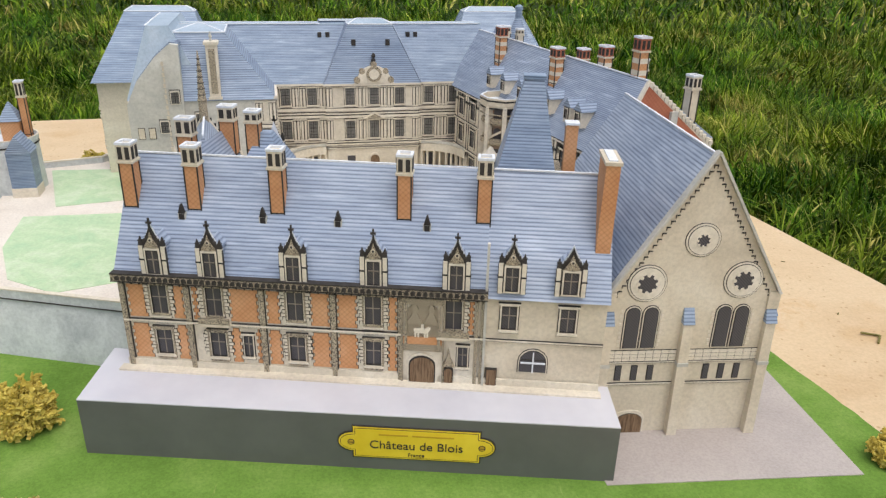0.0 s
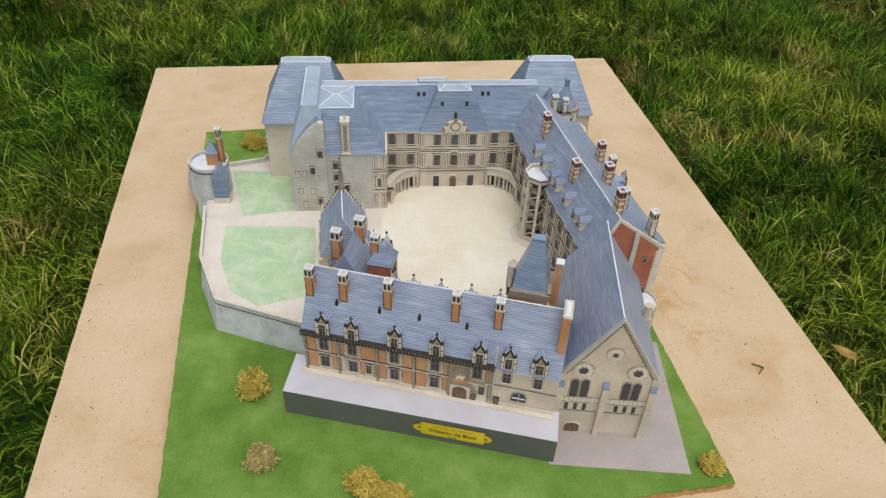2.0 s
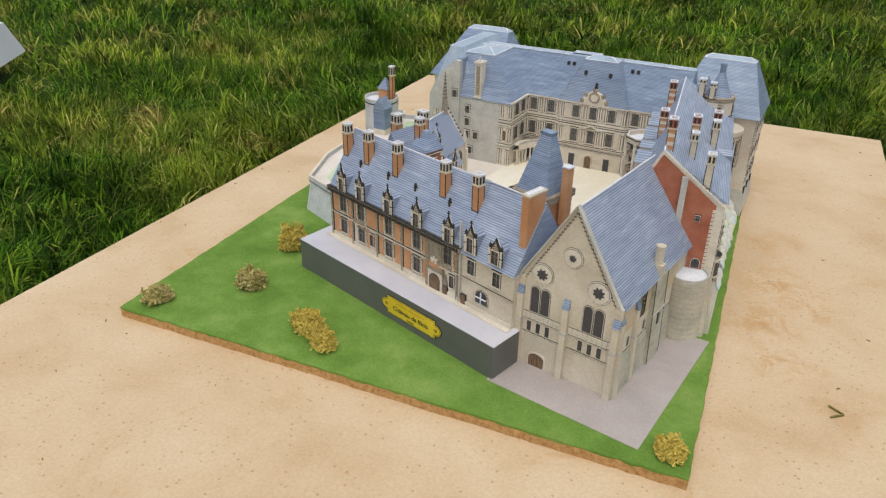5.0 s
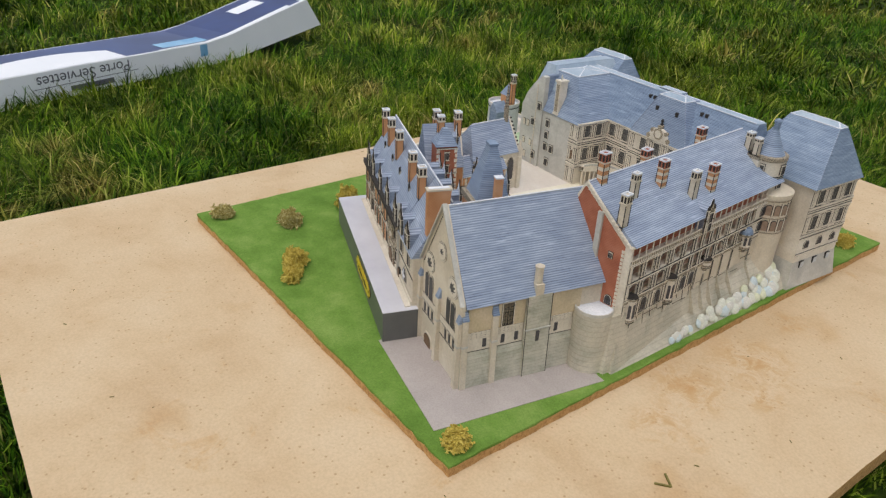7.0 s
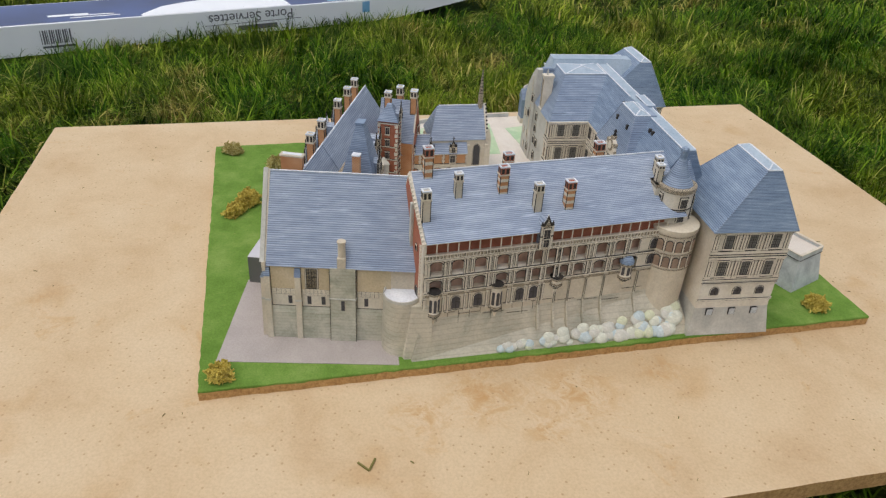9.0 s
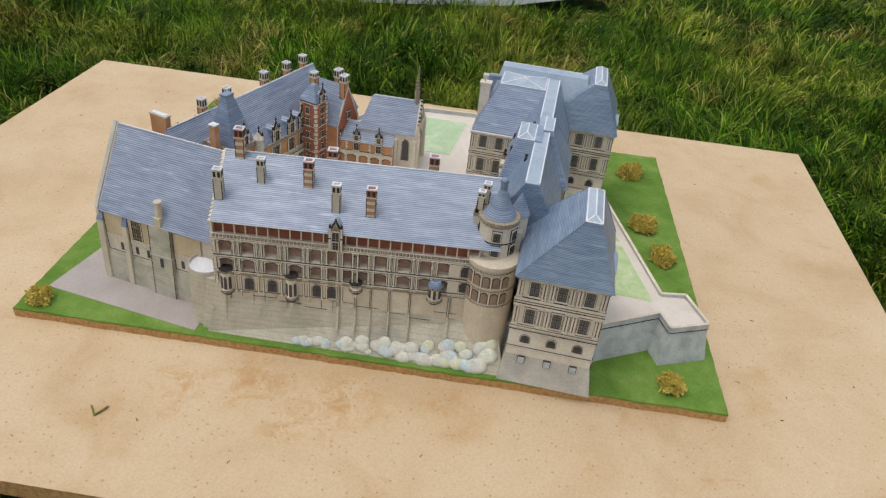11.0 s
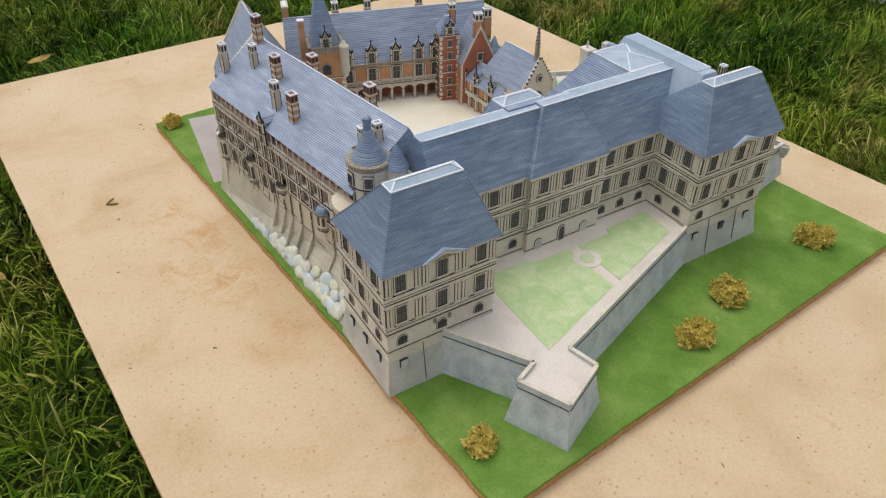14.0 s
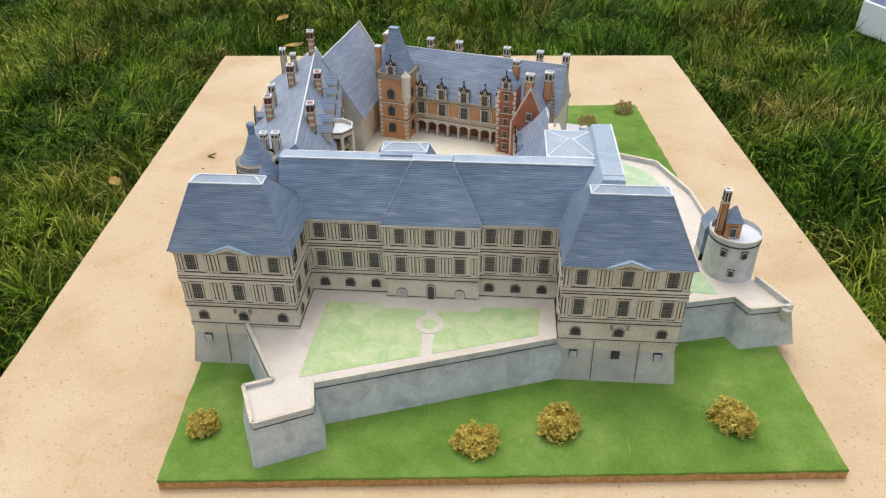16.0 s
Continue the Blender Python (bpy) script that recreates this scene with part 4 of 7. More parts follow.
for x0, x1 in ((0.0725, 0.0870), (0.0995, 0.1155), (0.1285, 0.1425), (0.1555, 0.1635)):
    brick_panel(louis, LC, x0, x1, 0.0775, 0.0935, step=0.0022)
for i in range(n + 1):
    pilaster(louis, LC, s0 + p * i, 0.0716, 0.0955, 0.0014)
part("cornice", B().box(s0, s1, -0.0030, 0.001, 0.0955, 0.0990).moved(LC), ORNATE, louis, "pierced parapet cornice")

# small stair tower, brick with stone quoins, in the corner of the court
tower = part("stair_tower", B().box(0.0440, 0.0660, 0.066, 0.0890, 0.0503, 0.134), BRICK_RED, louis, "red brick stair tower with stone quoins")
for W, ww in ((pose(0.0660, 0.0890, 0, 0, 0, 180), 0.022), (pose(0.066, 0.066, 0, 0, 0, 90), 0.023)):
    for k in range(14):
        z = 0.0515 + k * 0.0058
        q = 0.0030 if k % 2 else 0.0020
        for qa, qb in ((-0.0004, q), (ww - q, ww + 0.0004)):
            part("quoin", B().box(qa, qb, -0.0005, 0.0, z, z + 0.0040).moved(W), STONE_PALE, tower)
    for z in (0.056, 0.072, 0.088, 0.104, 0.119):
        window(tower, W, ww / 2, z, 0.0040, 0.0075, "cross", True)
    for z in (0.0695, 0.086, 0.102, 0.131):
        band(tower, W, -0.0005, ww + 0.0005, z, 0.0012, 0.0010)
part("roof", B().frustum((0.0428, 0.0672, 0.0645, 0.0902), 0.134, (0.0520, 0.0580, 0.0745, 0.0800), 0.152), SLATE, tower, "steep slate cap")
gothic_dormer(tower, pose(0.0670, 0.0900, 0.134, 0, 0, 0) @ pose(-0.0115, 0.0005, 0, 0, 0, 180), 0.0090, 0.0085, 0.006)
chimney(louis, pose(0.0490, 0.0740, 0.140), 0.0068, 0.0068, 0.024)

# gabled west pavilion
WP = pose(0.045, 0.104, 0, 0, 0, 180)
gb = [(0, 0.0503), (0.044, 0.0503), (0.044, 0.101), (0.022, 0.147), (0, 0.101)]
part("gable_wall", B().sheet(gb, -0.0006, 0.001, 0).sheet([(0.002, 0.052), (0.042, 0.052), (0.042, 0.1005), (0.022, 0.1425), (0.002, 0.1005)], -0.0010, 0, 1).moved(WP), [STONE_PALE, BRICK_RED], louis, "red brick gable with stone coping")
window(louis, WP @ pose(0, -0.001, 0), 0.022, 0.106, 0.005, 0.008)
window(louis, WP @ pose(0, -0.001, 0), 0.014, 0.080, 0.005, 0.010)
window(louis, WP @ pose(0, -0.001, 0), 0.030, 0.080, 0.005, 0.010)
chimney(louis, pose(0.0255, 0.1005, 0.128), 0.0085, 0.0070, 0.032)
chimney(louis, pose(0.0085, 0.0800, 0.120), 0.0085, 0.0070, 0.037)
turret = part("corner_turret", B().box(-0.004, 0.008, 0.086, 0.100, 0.0503, 0.108), BRICK, louis, "small brick corner turret")
part("roof", B().frustum((-0.0052, 0.0092, 0.0848, 0.1012), 0.108, (0.0015, 0.0025, 0.0925, 0.0935), 0.128), SLATE, turret, "pointed slate roof")

# great stair tower
great = part("stair_tower", B().box(0.1785, 0.2150, 0.062, 0.0985, 0.0503, 0.1320), BRICK, louis, "square brick and stone stair tower")
for W, ww in ((pose(0.2150, 0.0985, 0, 0, 0, 180), 0.0365), (pose(0.1785, 0.0985, 0, 0, 0, -90), 0.0365)):
    for k in range(14):
        z = 0.0515 + k * 0.0056
        q = 0.0042 if k % 2 else 0.0030
        for qa, qb in ((-0.0004, q), (ww - q, ww + 0.0004)):
            part("quoin", B().box(qa, qb, -0.0005, 0.0, z, z + 0.0038).moved(W), STONE_PALE, great)
    for z in (0.060, 0.082, 0.104):
        window(great, W, ww * 0.45, z, 0.0085, 0.0120, "round", False)
    for z in (0.0760, 0.0985):
        band(great, W, -0.0005, ww + 0.0005, z, 0.0014, 0.0012)
    part("cornice", B().box(-0.002, ww + 0.002, -0.0020, 0.001, 0.1300, 0.1365).moved(W), ORNATE, great, "pierced parapet")
part("cornice", B().box(0.2130, 0.2170, 0.062, 0.1005, 0.1300, 0.1365).box(0.1765, 0.2170, 0.0600, 0.0640, 0.1300, 0.1365), ORNATE, great)
part("roof", B().frustum((0.1800, 0.2135, 0.0635, 0.0970), 0.1325, (0.1940, 0.2040, 0.0770, 0.0840), 0.1860), SLATE, great, "tall truncated slate roof")
part("ridge", B().box(0.1932, 0.2048, 0.0762, 0.0848, 0.1860, 0.1880), SLATE_DEEP, great)
gothic_dormer(great, pose(0.2150, 0.0985, 0.1345, 0, 0, 180) @ pose(0.018, 0.0002, 0), 0.0110, 0.0120, 0.008)
part("chimney", B().box(0.2175, 0.2240, 0.0780, 0.0850, 0.110, 0.1620, 0).box(0.2170, 0.2245, 0.0775, 0.0855, 0.1620, 0.1632, 1), [BRICK, WHITE], louis, "plain orange chimney")
part("bartizan", B().lathe([(0.0025, 0.100), (0.0052, 0.108), (0.0052, 0.134), (0.0058, 0.1345), (0.0058, 0.136), (0.0030, 0.139), (0.0008, 0.1425)], 14, 0.1780, 0.0985), STONE_PALE, great, "round corner turret")

# ---- great hall: gable and east side ----
for x, z, r in ((0.0186, 0.1018, 0.0100), (0.0668, 0.1030, 0.0100), (0.0428, 0.1245, 0.0088)):
    rose = part("rose_window", B().sheet(disc(r, 28, x, z), -0.0003, 0, 1).sheet(disc(r - 0.0003, 28, x, z), -0.0005, 0, 0).sheet(disc(r - 0.0012, 28, x, z), -0.0007, 0, 1)
                .sheet(disc(r - 0.0015, 28, x, z), -0.0009, 0, 0), [STONE_PALE, INK], hall, "round window with stone tracery")
    k = r * (0.50 if r > 0.009 else 0.36)
    part("pane", B().sheet(disc(k, 20, x, z), -0.0011, 0), GLASS, rose)
    for i in range(8):
        a = 2 * math.pi * i / 8
        part("tracery", B().sheet(disc(k * 0.20, 8, x + k * 0.95 * math.cos(a), z + k * 0.95 * math.sin(a)), -0.0014, 0), STONE_PALE, rose)
for cx in (0.0184, 0.0650):
    for dx in (-0.0046, 0.0046):
        window(hall, I4, cx + dx, 0.0660, 0.0064, 0.0225, "round", False)
    for s in (-1, 1):
        for k in range(9):
            part("quoin", once(("hq", k % 2), lambda k=k: B().box(0, 0.0016 if k % 2 else 0.0009, -0.0004, 0, 0, 0.0014).mesh("quoin", [STONE_PALE])), None, hall,
                 m=pose(cx + s * 0.0096, 0, 0.0665 + k * 0.0024, 0, 0, 0) @ Matrix.Diagonal((s, 1, 1, 1)))
for x0, x1 in ((0.003, 0.0392), (0.0448, 0.083)):
    for row in range(3):
        n = 9
        for i in range(n):
            w = (x1 - x0) / n
            part("stone_block", once(("hb", round(w, 5)), lambda w=w: B().box(0.00015, w - 0.00015, -0.0006, 0, 0.00015, 0.0019).mesh("stone_block", [STONE_PALE])), None, hall,
                 m=pose(x0 + w * (i - (0.0 if row % 2 else 0.0)), 0, 0.0578 + row * 0.0021))
    part("joint", B().box(x0, x1, -0.0002, 0, 0.0575, 0.0643), INK, hall)
    band(hall, I4, x0, x1, 0.0440, 0.0007, 0.0008)
    band(hall, I4, x0, x1, 0.0570, 0.0005, 0.0009)
for x in (0.0100, 0.0184, 0.0268, 0.0563, 0.0645, 0.0727):
    part("loophole", B().box(x - 0.0017, x + 0.0017, -0.0004, 0, 0.0463, 0.0552, 1).box(x - 0.0013, x + 0.0013, -0.0006, 0, 0.0466, 0.0549, 0), [GLASS, INK], hall)
part("door", B().sheet(arch(0.0165, 0.0142, 0.005, 10, 0.0195, 0.0135), -0.0008, 0, 0).sheet(arch(0.0140, 0.0125, 0.0045, 10, 0.0195, 0.0135), -0.0010, 0, 1).sheet(arch(0.0134, 0.0121, 0.0042, 10, 0.0195, 0.0135), -0.0013, 0, 2),
     [STONE_PALE, INK, WOOD], hall, "weathered plank door under a stone hood")


def buttress(parent, W, x, top, w=0.0052, d=0.0048):
    b = B().rings([[(x - w / 2, 0, 0.0135), (x - w / 2, -d, 0.0135), (x + w / 2, -d, 0.0135), (x + w / 2, 0, 0.0135)],
                   [(x - w / 2, 0, 0.056), (x - w / 2, -d * 0.75, 0.056), (x + w / 2, -d * 0.75, 0.056), (x + w / 2, 0, 0.056)],
                   [(x - w / 2, 0, top - 0.008), (x - w / 2, -d * 0.6, top - 0.008), (x + w / 2, -d * 0.6, top - 0.008), (x + w / 2, 0, top - 0.008)]])
    bt = part("buttress", b.moved(W), STONE, parent, "stone buttress")
    cap = B().rings([[(x - w / 2 - 0.0004, 0.0, top - 0.008), (x - w / 2 - 0.0004, -d * 0.75, top - 0.008), (x + w / 2 + 0.0004, -d * 0.75, top - 0.008), (x + w / 2 + 0.0004, 0, top - 0.008)],
                     [(x - w / 2, 0, top), (x - w / 2, -0.0003, top), (x + w / 2, -0.0003, top), (x + w / 2, 0, top)]])
    part("cap", cap.moved(W), SLATE, bt, "slate cap")
    part("moulding", B().box(x - w / 2 - 0.0003, x + w / 2 + 0.0003, -d * 0.82, 0, 0.0560, 0.0580).moved(W), STONE_GREY, bt)


for x in (0.0012, 0.0420, 0.0845):
    buttress(hall, I4, x, 0.0880)
# stepped corbel table under the verge
for s in (0, 1):
    for i in range(24):
        f = (i + 0.5) / 24
        x = (SW / 2) * f + 0.001
        z = SE + (SR - SE) * f - 0.0045
        x = x if s == 0 else SW - x
        part("corbel", once("verge", lambda: B().box(-0.0010, 0.0010, -0.0004, 0, -0.0003, 0.0003).box(-0.0011, -0.0008, -0.0004, 0, -0.0016, 0.0003).mesh("corbel", [INK])), None, hall,
             m=pose(x, 0, z) @ Matrix.Diagonal((-1 if s else 1, 1, 1, 1)))
for p, q in (((-0.0012, -0.0006, SE + 0.0015), (SW / 2, -0.0006, SR + 0.0005)), ((SW + 0.0012, -0.0006, SE + 0.0015), (SW / 2, -0.0006, SR + 0.0005))):
    part("verge", strip(p, q, 0.0040, 0.0012), STONE_GREY, hall, "grey verge coping")
for x0, x1 in ((-0.002, 0.004), (SW - 0.004, SW + 0.002)):
    part("kneeler", B().box(x0, x1, -0.0010, 0.002, SE - 0.0075, SE + 0.0020), STONE, hall)

HE = pose(SW, 0, 0, 0, 0, 90)
part("plinth", B().rings([[(0, 0, 0.0135), (0, -0.0035, 0.0135), (0.118, -0.0035, 0.0135), (0.118, 0, 0.0135)], [(0, 0, 0.049), (0, -0.0022, 0.0420), (0.118, -0.0022, 0.0420), (0.118, 0, 0.049)]]).moved(HE),
     MOSSY, hall, "mossy stone plinth")
for x0, x1 in ((0.0055, 0.0280), (0.0330, 0.0592), (0.0838, 0.1150)):
    part("wall_field", B().box(x0, x1, -0.0003, 0.0004, 0.0680, 0.0935).moved(HE), TAN, hall, "warm tan rendered field")
    part("pale_course", B().box(x0, x1, -0.0003, 0.0004, 0.0492, 0.0616).moved(HE), STONE_PALE, hall)
    part("joint", B().box(x0, x1, -0.0006, 0.0004, 0.0488, 0.0492).moved(HE), INK, hall)
    part("joint", B().box(x0 + 0.0001, x0 + 0.0005, -0.0006, 0.0004, 0.0492, 0.0930).moved(HE), INK, hall)
buttress(hall, HE, 0.0028, 0.0905)
buttress(hall, HE, 0.0305, 0.0905)
window(hall, HE, 0.0430, 0.0690, 0.0098, 0.0215, "grid", False)
big = part("buttress", B().rings([[(0.0595, 0, 0.0135), (0.0595, -0.0060, 0.0135), (0.0835, -0.0060, 0.0135), (0.0835, 0, 0.0135)], [(0.0600, 0, 0.0940), (0.0600, -0.0030, 0.0940), (0.0830, -0.0030, 0.0940), (0.0830, 0, 0.0940)]]).moved(HE),
           MOSSY, hall, "broad weathered buttress")
for x in (0.0596, 0.0834):
    part("joint", strip((x, -0.0060, 0.0140), (x, -0.0031, 0.0935), 0.0004, 0.0005).moved(HE), INK, big)
part("loophole", B().box(0.0700, 0.0730, -0.0055, -0.002, 0.0490, 0.0590).moved(HE), GLASS, big)
part("moulding", B().box(0.0590, 0.0840, -0.0054, -0.002, 0.0610, 0.0618).moved(HE), STONE_GREY, big)
part("pipe", B().lathe([(0.0035, 0.0930), (0.0035, 0.1180), (0.0040, 0.1185), (0.0040, 0.1200), (0.0022, 0.1200)], 14, 0.0705, 0.0020).box(0.0668, 0.0742, -0.003, 0.006, 0.0930, 0.1040).moved(HE), STONE, hall, "stone chimney stub on the eaves")
for x in (0.0225, 0.0400, 0.0530, 0.0925):
    part("loophole", B().box(x - 0.0018, x + 0.0018, -0.0005, 0, 0.0515, 0.0602).moved(HE), GLASS, hall)
for x0, x1 in ((0.0060, 0.0275), (0.0335, 0.0590), (0.0840, 0.1080)):
    part("joint", B().box(x0, x1, -0.0002, 0, 0.0618, 0.0680).moved(HE), INK, hall)
    for row in range(3):
        n = int((x1 - x0) / 0.0036)
        for i in range(n):
            w = (x1 - x0) / n
            part("stone_block", once(("hb", round(w, 4)), lambda w=w: B().box(0.00015, w - 0.00015, -0.0006, 0, 0.00015, 0.0018).mesh("stone_block", [STONE_PALE])), None, hall,
                 m=HE @ pose(x0 + w * i, 0, 0.0620 + row * 0.0020))
# court end of the hall
HN = pose(SW, SL, 0, 0, 0, 180)
part("gable_wall", B().sheet([(0, 0.0503), (SW, 0.0503), (SW, SE), (SW / 2, SR - 0.002), (0, SE)], -0.001, 0.001).moved(HN), STONE_GREY, hall, "grey court gable")
window(hall, HN @ pose(0, -0.001, 0), 0.060, 0.0800, 0.0080, 0.0200, "round", False)


# ---- loggia wing ----
FW = pose(0, 0, 0)
part("wall", B().box(0, FL, 0.0075, FD, 0.0503, 0.1170).box(0, FL + 0.02, 0.0, 0.0075, 0.0503, 0.0830), STONE, loggia, "cream stone wall")
part("loggia_back", B().box(0.001, FL, 0.0071, 0.0075, 0.0830, 0.1180), LOGGIA_BACK, loggia, "brown loggia back walls")
part("attic_back", B().box(0.001, FL, 0.0071, 0.0075, 0.1180, 0.1335), BRICK_RED, loggia, "red-brown attic back wall")
part("floor_slab", B().box(0, FL, 0.0, 0.0075, 0.0970, 0.1010).box(0, FL, 0.0, 0.0075, 0.1150, 0.1200), STONE_PALE, loggia)
ARCH = [0.0113, 0.0311, 0.0522, 0.0735, 0.0932, 0.1067, 0.1214, 0.1341, 0.1501, 0.1715, 0.1914, 0.2057]
cuts = [0.0] + [(a + c) / 2 for a, c in zip(ARCH, ARCH[1:])] + [0.2160]
for i, x in enumerate(ARCH):
    half = min(x - cuts[i], cuts[i + 1] - x)
    w = 0.0110
    for z, h, oh in ((0.1000, 0.0172, 0.0150), (0.0835, 0.0150, 0.0122)):
        arcade_bay(loggia, FW, x, z, 2 * half, h, w, oh, 0.0032, 0.0018, 0.0018)
    for e, s in ((cuts[i], 1), (cuts[i + 1], -1)):
        rest = abs(e - x) - half
        if rest > 0.0003:
            part("pier", B().box(min(e, e + s * rest), max(e, e + s * rest), 0, 0.0018, 0.0835, 0.1172), STONE_PALE, loggia)
for x in cuts[:-1]:
    for z0, z1 in ((0.1010, 0.1165), (0.0840, 0.0975), (0.0600, 0.0790)) if x < 0.12 else ((0.1010, 0.1165), (0.0840, 0.0975)):
        for dx in (-0.0022, 0.0022):
            pilaster(loggia, FW, x + max(0.0010, dx) if x == 0 else x + dx, z0, z1, 0.0013)
part("end_wall", B().box(0.2160, 0.2400, 0.0, 0.0018, 0.0835, 0.1172), STONE_PALE, loggia)
for z in (0.0860, 0.1030):
    window(loggia, FW, 0.2262, z, 0.0070, 0.0105, "round", False)
for z in (0.0822, 0.0985, 0.1165):
    band(loggia, FW, 0, 0.242, z, 0.0011, 0.0014)
band(loggia, FW, 0, 0.105, 0.0610, 0.0006, 0.0008)
balustrade(loggia, FW, 0, 0.242, 0.1180, 0.0050, 0.0012)
for z, h in ((0.1154, 0.0012), (0.0972, 0.0013), (0.0786, 0.0006)):
    part("frieze", B().box(0.0, 0.242, -0.0008, 0.0, z, z + h), ORNATE, loggia, "inked carved frieze")
for i in range(74):
    x = 0.0022 + i * 0.0033
    part("baluster_shadow", once("bshadow", lambda: B().box(-0.0006, 0.0006, -0.0013, -0.0002, 0.0006, 0.0034).mesh("baluster_shadow", [ORNATE])), None, loggia, m=pose(x, 0, 0.1184))
for e in cuts[1:-1]:
    for dx in (-0.0034, -0.0001, 0.0034):
        part("joint", once("ljoint", lambda: B().box(-0.00016, 0.00016, -0.0003, 0.0002, 0, 0.0335).mesh("joint", [INK])), None, loggia, m=pose(e + dx, 0, 0.0830))
for i in range(12):
    x0 = cuts[i] + 0.0012
    part("carved_panel", B().box(x0 + 0.001, cuts[i + 1] - 0.0035, -0.0009, 0, 0.0792, 0.0820), ORNATE, loggia)
# the attic gallery under the eaves
for i in range(25):
    x = 0.0012 + i * 0.0098
    part("post", once("attic_post", lambda: B().lathe([(0.0008, 0), (0.0006, 0.0012), (0.0006, 0.0140), (0.0009, 0.0150)], 6).mesh("post", [STONE_PALE])), None, loggia, m=pose(x, 0.0006, 0.1200))
part("eaves_beam", B().box(0, 0.243, -0.0012, 0.003, 0.1340, 0.1356), STONE, loggia)
for x in (0.0311, 0.0522, 0.0932, 0.1067):
    window(loggia, FW, x, 0.0635, 0.0074, 0.0128, "round", False)
# buttress fins on the talus
for x, w in ((0.1130, 0.0012), (0.1290, 0.0010), (0.1430, 0.0008), (0.1600, 0.0010), (0.1790, 0.0010), (0.2150, 0.0012)):
    lean = 0.0050 + 0.0440 * x
    part("fin", B().rings([[(x - w, 0.004, 0.030), (x - w, -lean, 0.030), (x + w, -lean, 0.030), (x + w, 0.004, 0.030)], [(x - w * 0.8, 0.004, 0.0545), (x - w * 0.8, -0.0013, 0.0545), (x + w * 0.8, -0.0013, 0.0545), (x + w * 0.8, 0.004, 0.0545)], [(x - w / 2, 0.001, 0.0790), (x - w / 2, -0.0008, 0.0790), (x + w / 2, -0.0008, 0.0790), (x + w / 2, 0.001, 0.0790)]]),
         STONE_LOW, loggia, "tapering stone fin")
    for s in (-1, 1):
        part("joint", strip((x + s * w * 0.7, -0.0010, 0.0780), (x + s * w * 0.8, -0.0012, 0.0545), 0.0003, 0.0006), INK, loggia)
for i in range(11):
    x = 0.003 + 0.0105 * i
    part("joint", strip((x, -0.0003, 0.0600), (x, -0.0012, 0.0470 + 0.004 * (i % 3)), 0.00022, 0.0005), INK, loggia)


for i in range(9):
    x0, z = 0.010 + 0.024 * i, 0.0600 - 0.0032 * (i % 4)
    part("joint", strip((x0, -0.0006 - (0.0545 - min(z, 0.0545)) * 0.12, z), (x0 + 0.021, -0.0006 - (0.0545 - min(z, 0.0545)) * 0.30, z - 0.0004), 0.0004, 0.00022), INK, loggia)


def oriel(x, z0, z1, dome=None, r=0.0058):
    """A corbelled oriel or balcony on the wall at x."""
    o = part("oriel", B().lathe([(0.0006, z0 - 0.013), (r * 0.45, z0 - 0.004), (r, z0), (r, z0 + 0.0030), (r * 0.86, z0 + 0.0032), (r * 0.86, z1 - 0.0030), (r, z1 - 0.0028), (r, z1)], 10, x, 0.0),
             STONE_PALE, loggia, "carved corbelled oriel")
    for a in (-140, -90, -40):
        if z1 - z0 > 0.012:
            m = pose(x, 0, 0) @ pose(0, 0, 0, 0, 0, a + 90) @ pose(0, -r * 0.86, 0)
            part("pane", B().sheet(arch(0.0026, (z1 - z0) * 0.55, 0.0013, 6, 0, z0 + 0.0042), -0.0004, 0.0004).moved(m), GLASS, o)
    for za, zb in ((z0 + 0.0006, z0 + 0.0026), (z1 - 0.0024, z1 - 0.0006)):
        part("carving", B().lathe([(r + 0.0003, za), (r + 0.0003, zb)], 10, x, 0.0), ORNATE, o)
    for zz, f in ((z0 - 0.0004, 1.03), (z0 - 0.0040, 0.52), (z1 + 0.0001, 1.05)):
        part("moulding", B().lathe([(r * f, zz - 0.0003), (r * f + 0.0004, zz), (r * f, zz + 0.0004)], 10, x, 0.0), INK, o)
    part("corbel_carving", B().lathe([(r * 0.56, z0 - 0.0032), (r * 0.96, z0 - 0.0010)], 10, x, 0.0), ORNATE, o)
    if dome:
        part("dome", B().lathe([(r + 0.0006, z1), (r * 0.98, z1 + 0.003), (r * 0.7, z1 + 0.0055), (0.0006, z1 + 0.0072), (0.0003, z1 + 0.0095)], 12, x, 0.0), SLATE_DEEP, o, "blue lead dome")
    return o


oriel(0.0105, 0.0600, 0.0845)
oriel(0.0700, 0.0590, 0.0845)
oriel(0.1290, 0.0760, 0.0840)
oriel(0.2010, 0.0740, 0.0905, True, 0.0068)
# chimneys of the garden slope, and the stone dormer
for x, y, w, h in ((0.0045, 0.016, 0.0070, 0.029), (0.0380, 0.0320, 0.0062, 0.024), (0.0800, 0.0330, 0.0078, 0.026), (0.1075, 0.0150, 0.0068, 0.027), (0.1380, 0.0150, 0.0078, 0.027), (0.0150, 0.0510, 0.0075, 0.029)):
    chimney(loggia, pose(x, y + 0.002, 0.1355 + 0.655 * (y + 0.0025) - 0.004), w, w * 0.85, h + 0.004, STONE if w < 0.0072 else BRICK, w > 0.0072)
gothic_dormer(loggia, pose(0.1105, -0.0030, 0.1190), 0.0105, 0.0225, 0.022, True)
window(loggia, pose(0.1105, -0.0042, 0), 0, 0.1215, 0.0046, 0.0070, "cross", False)
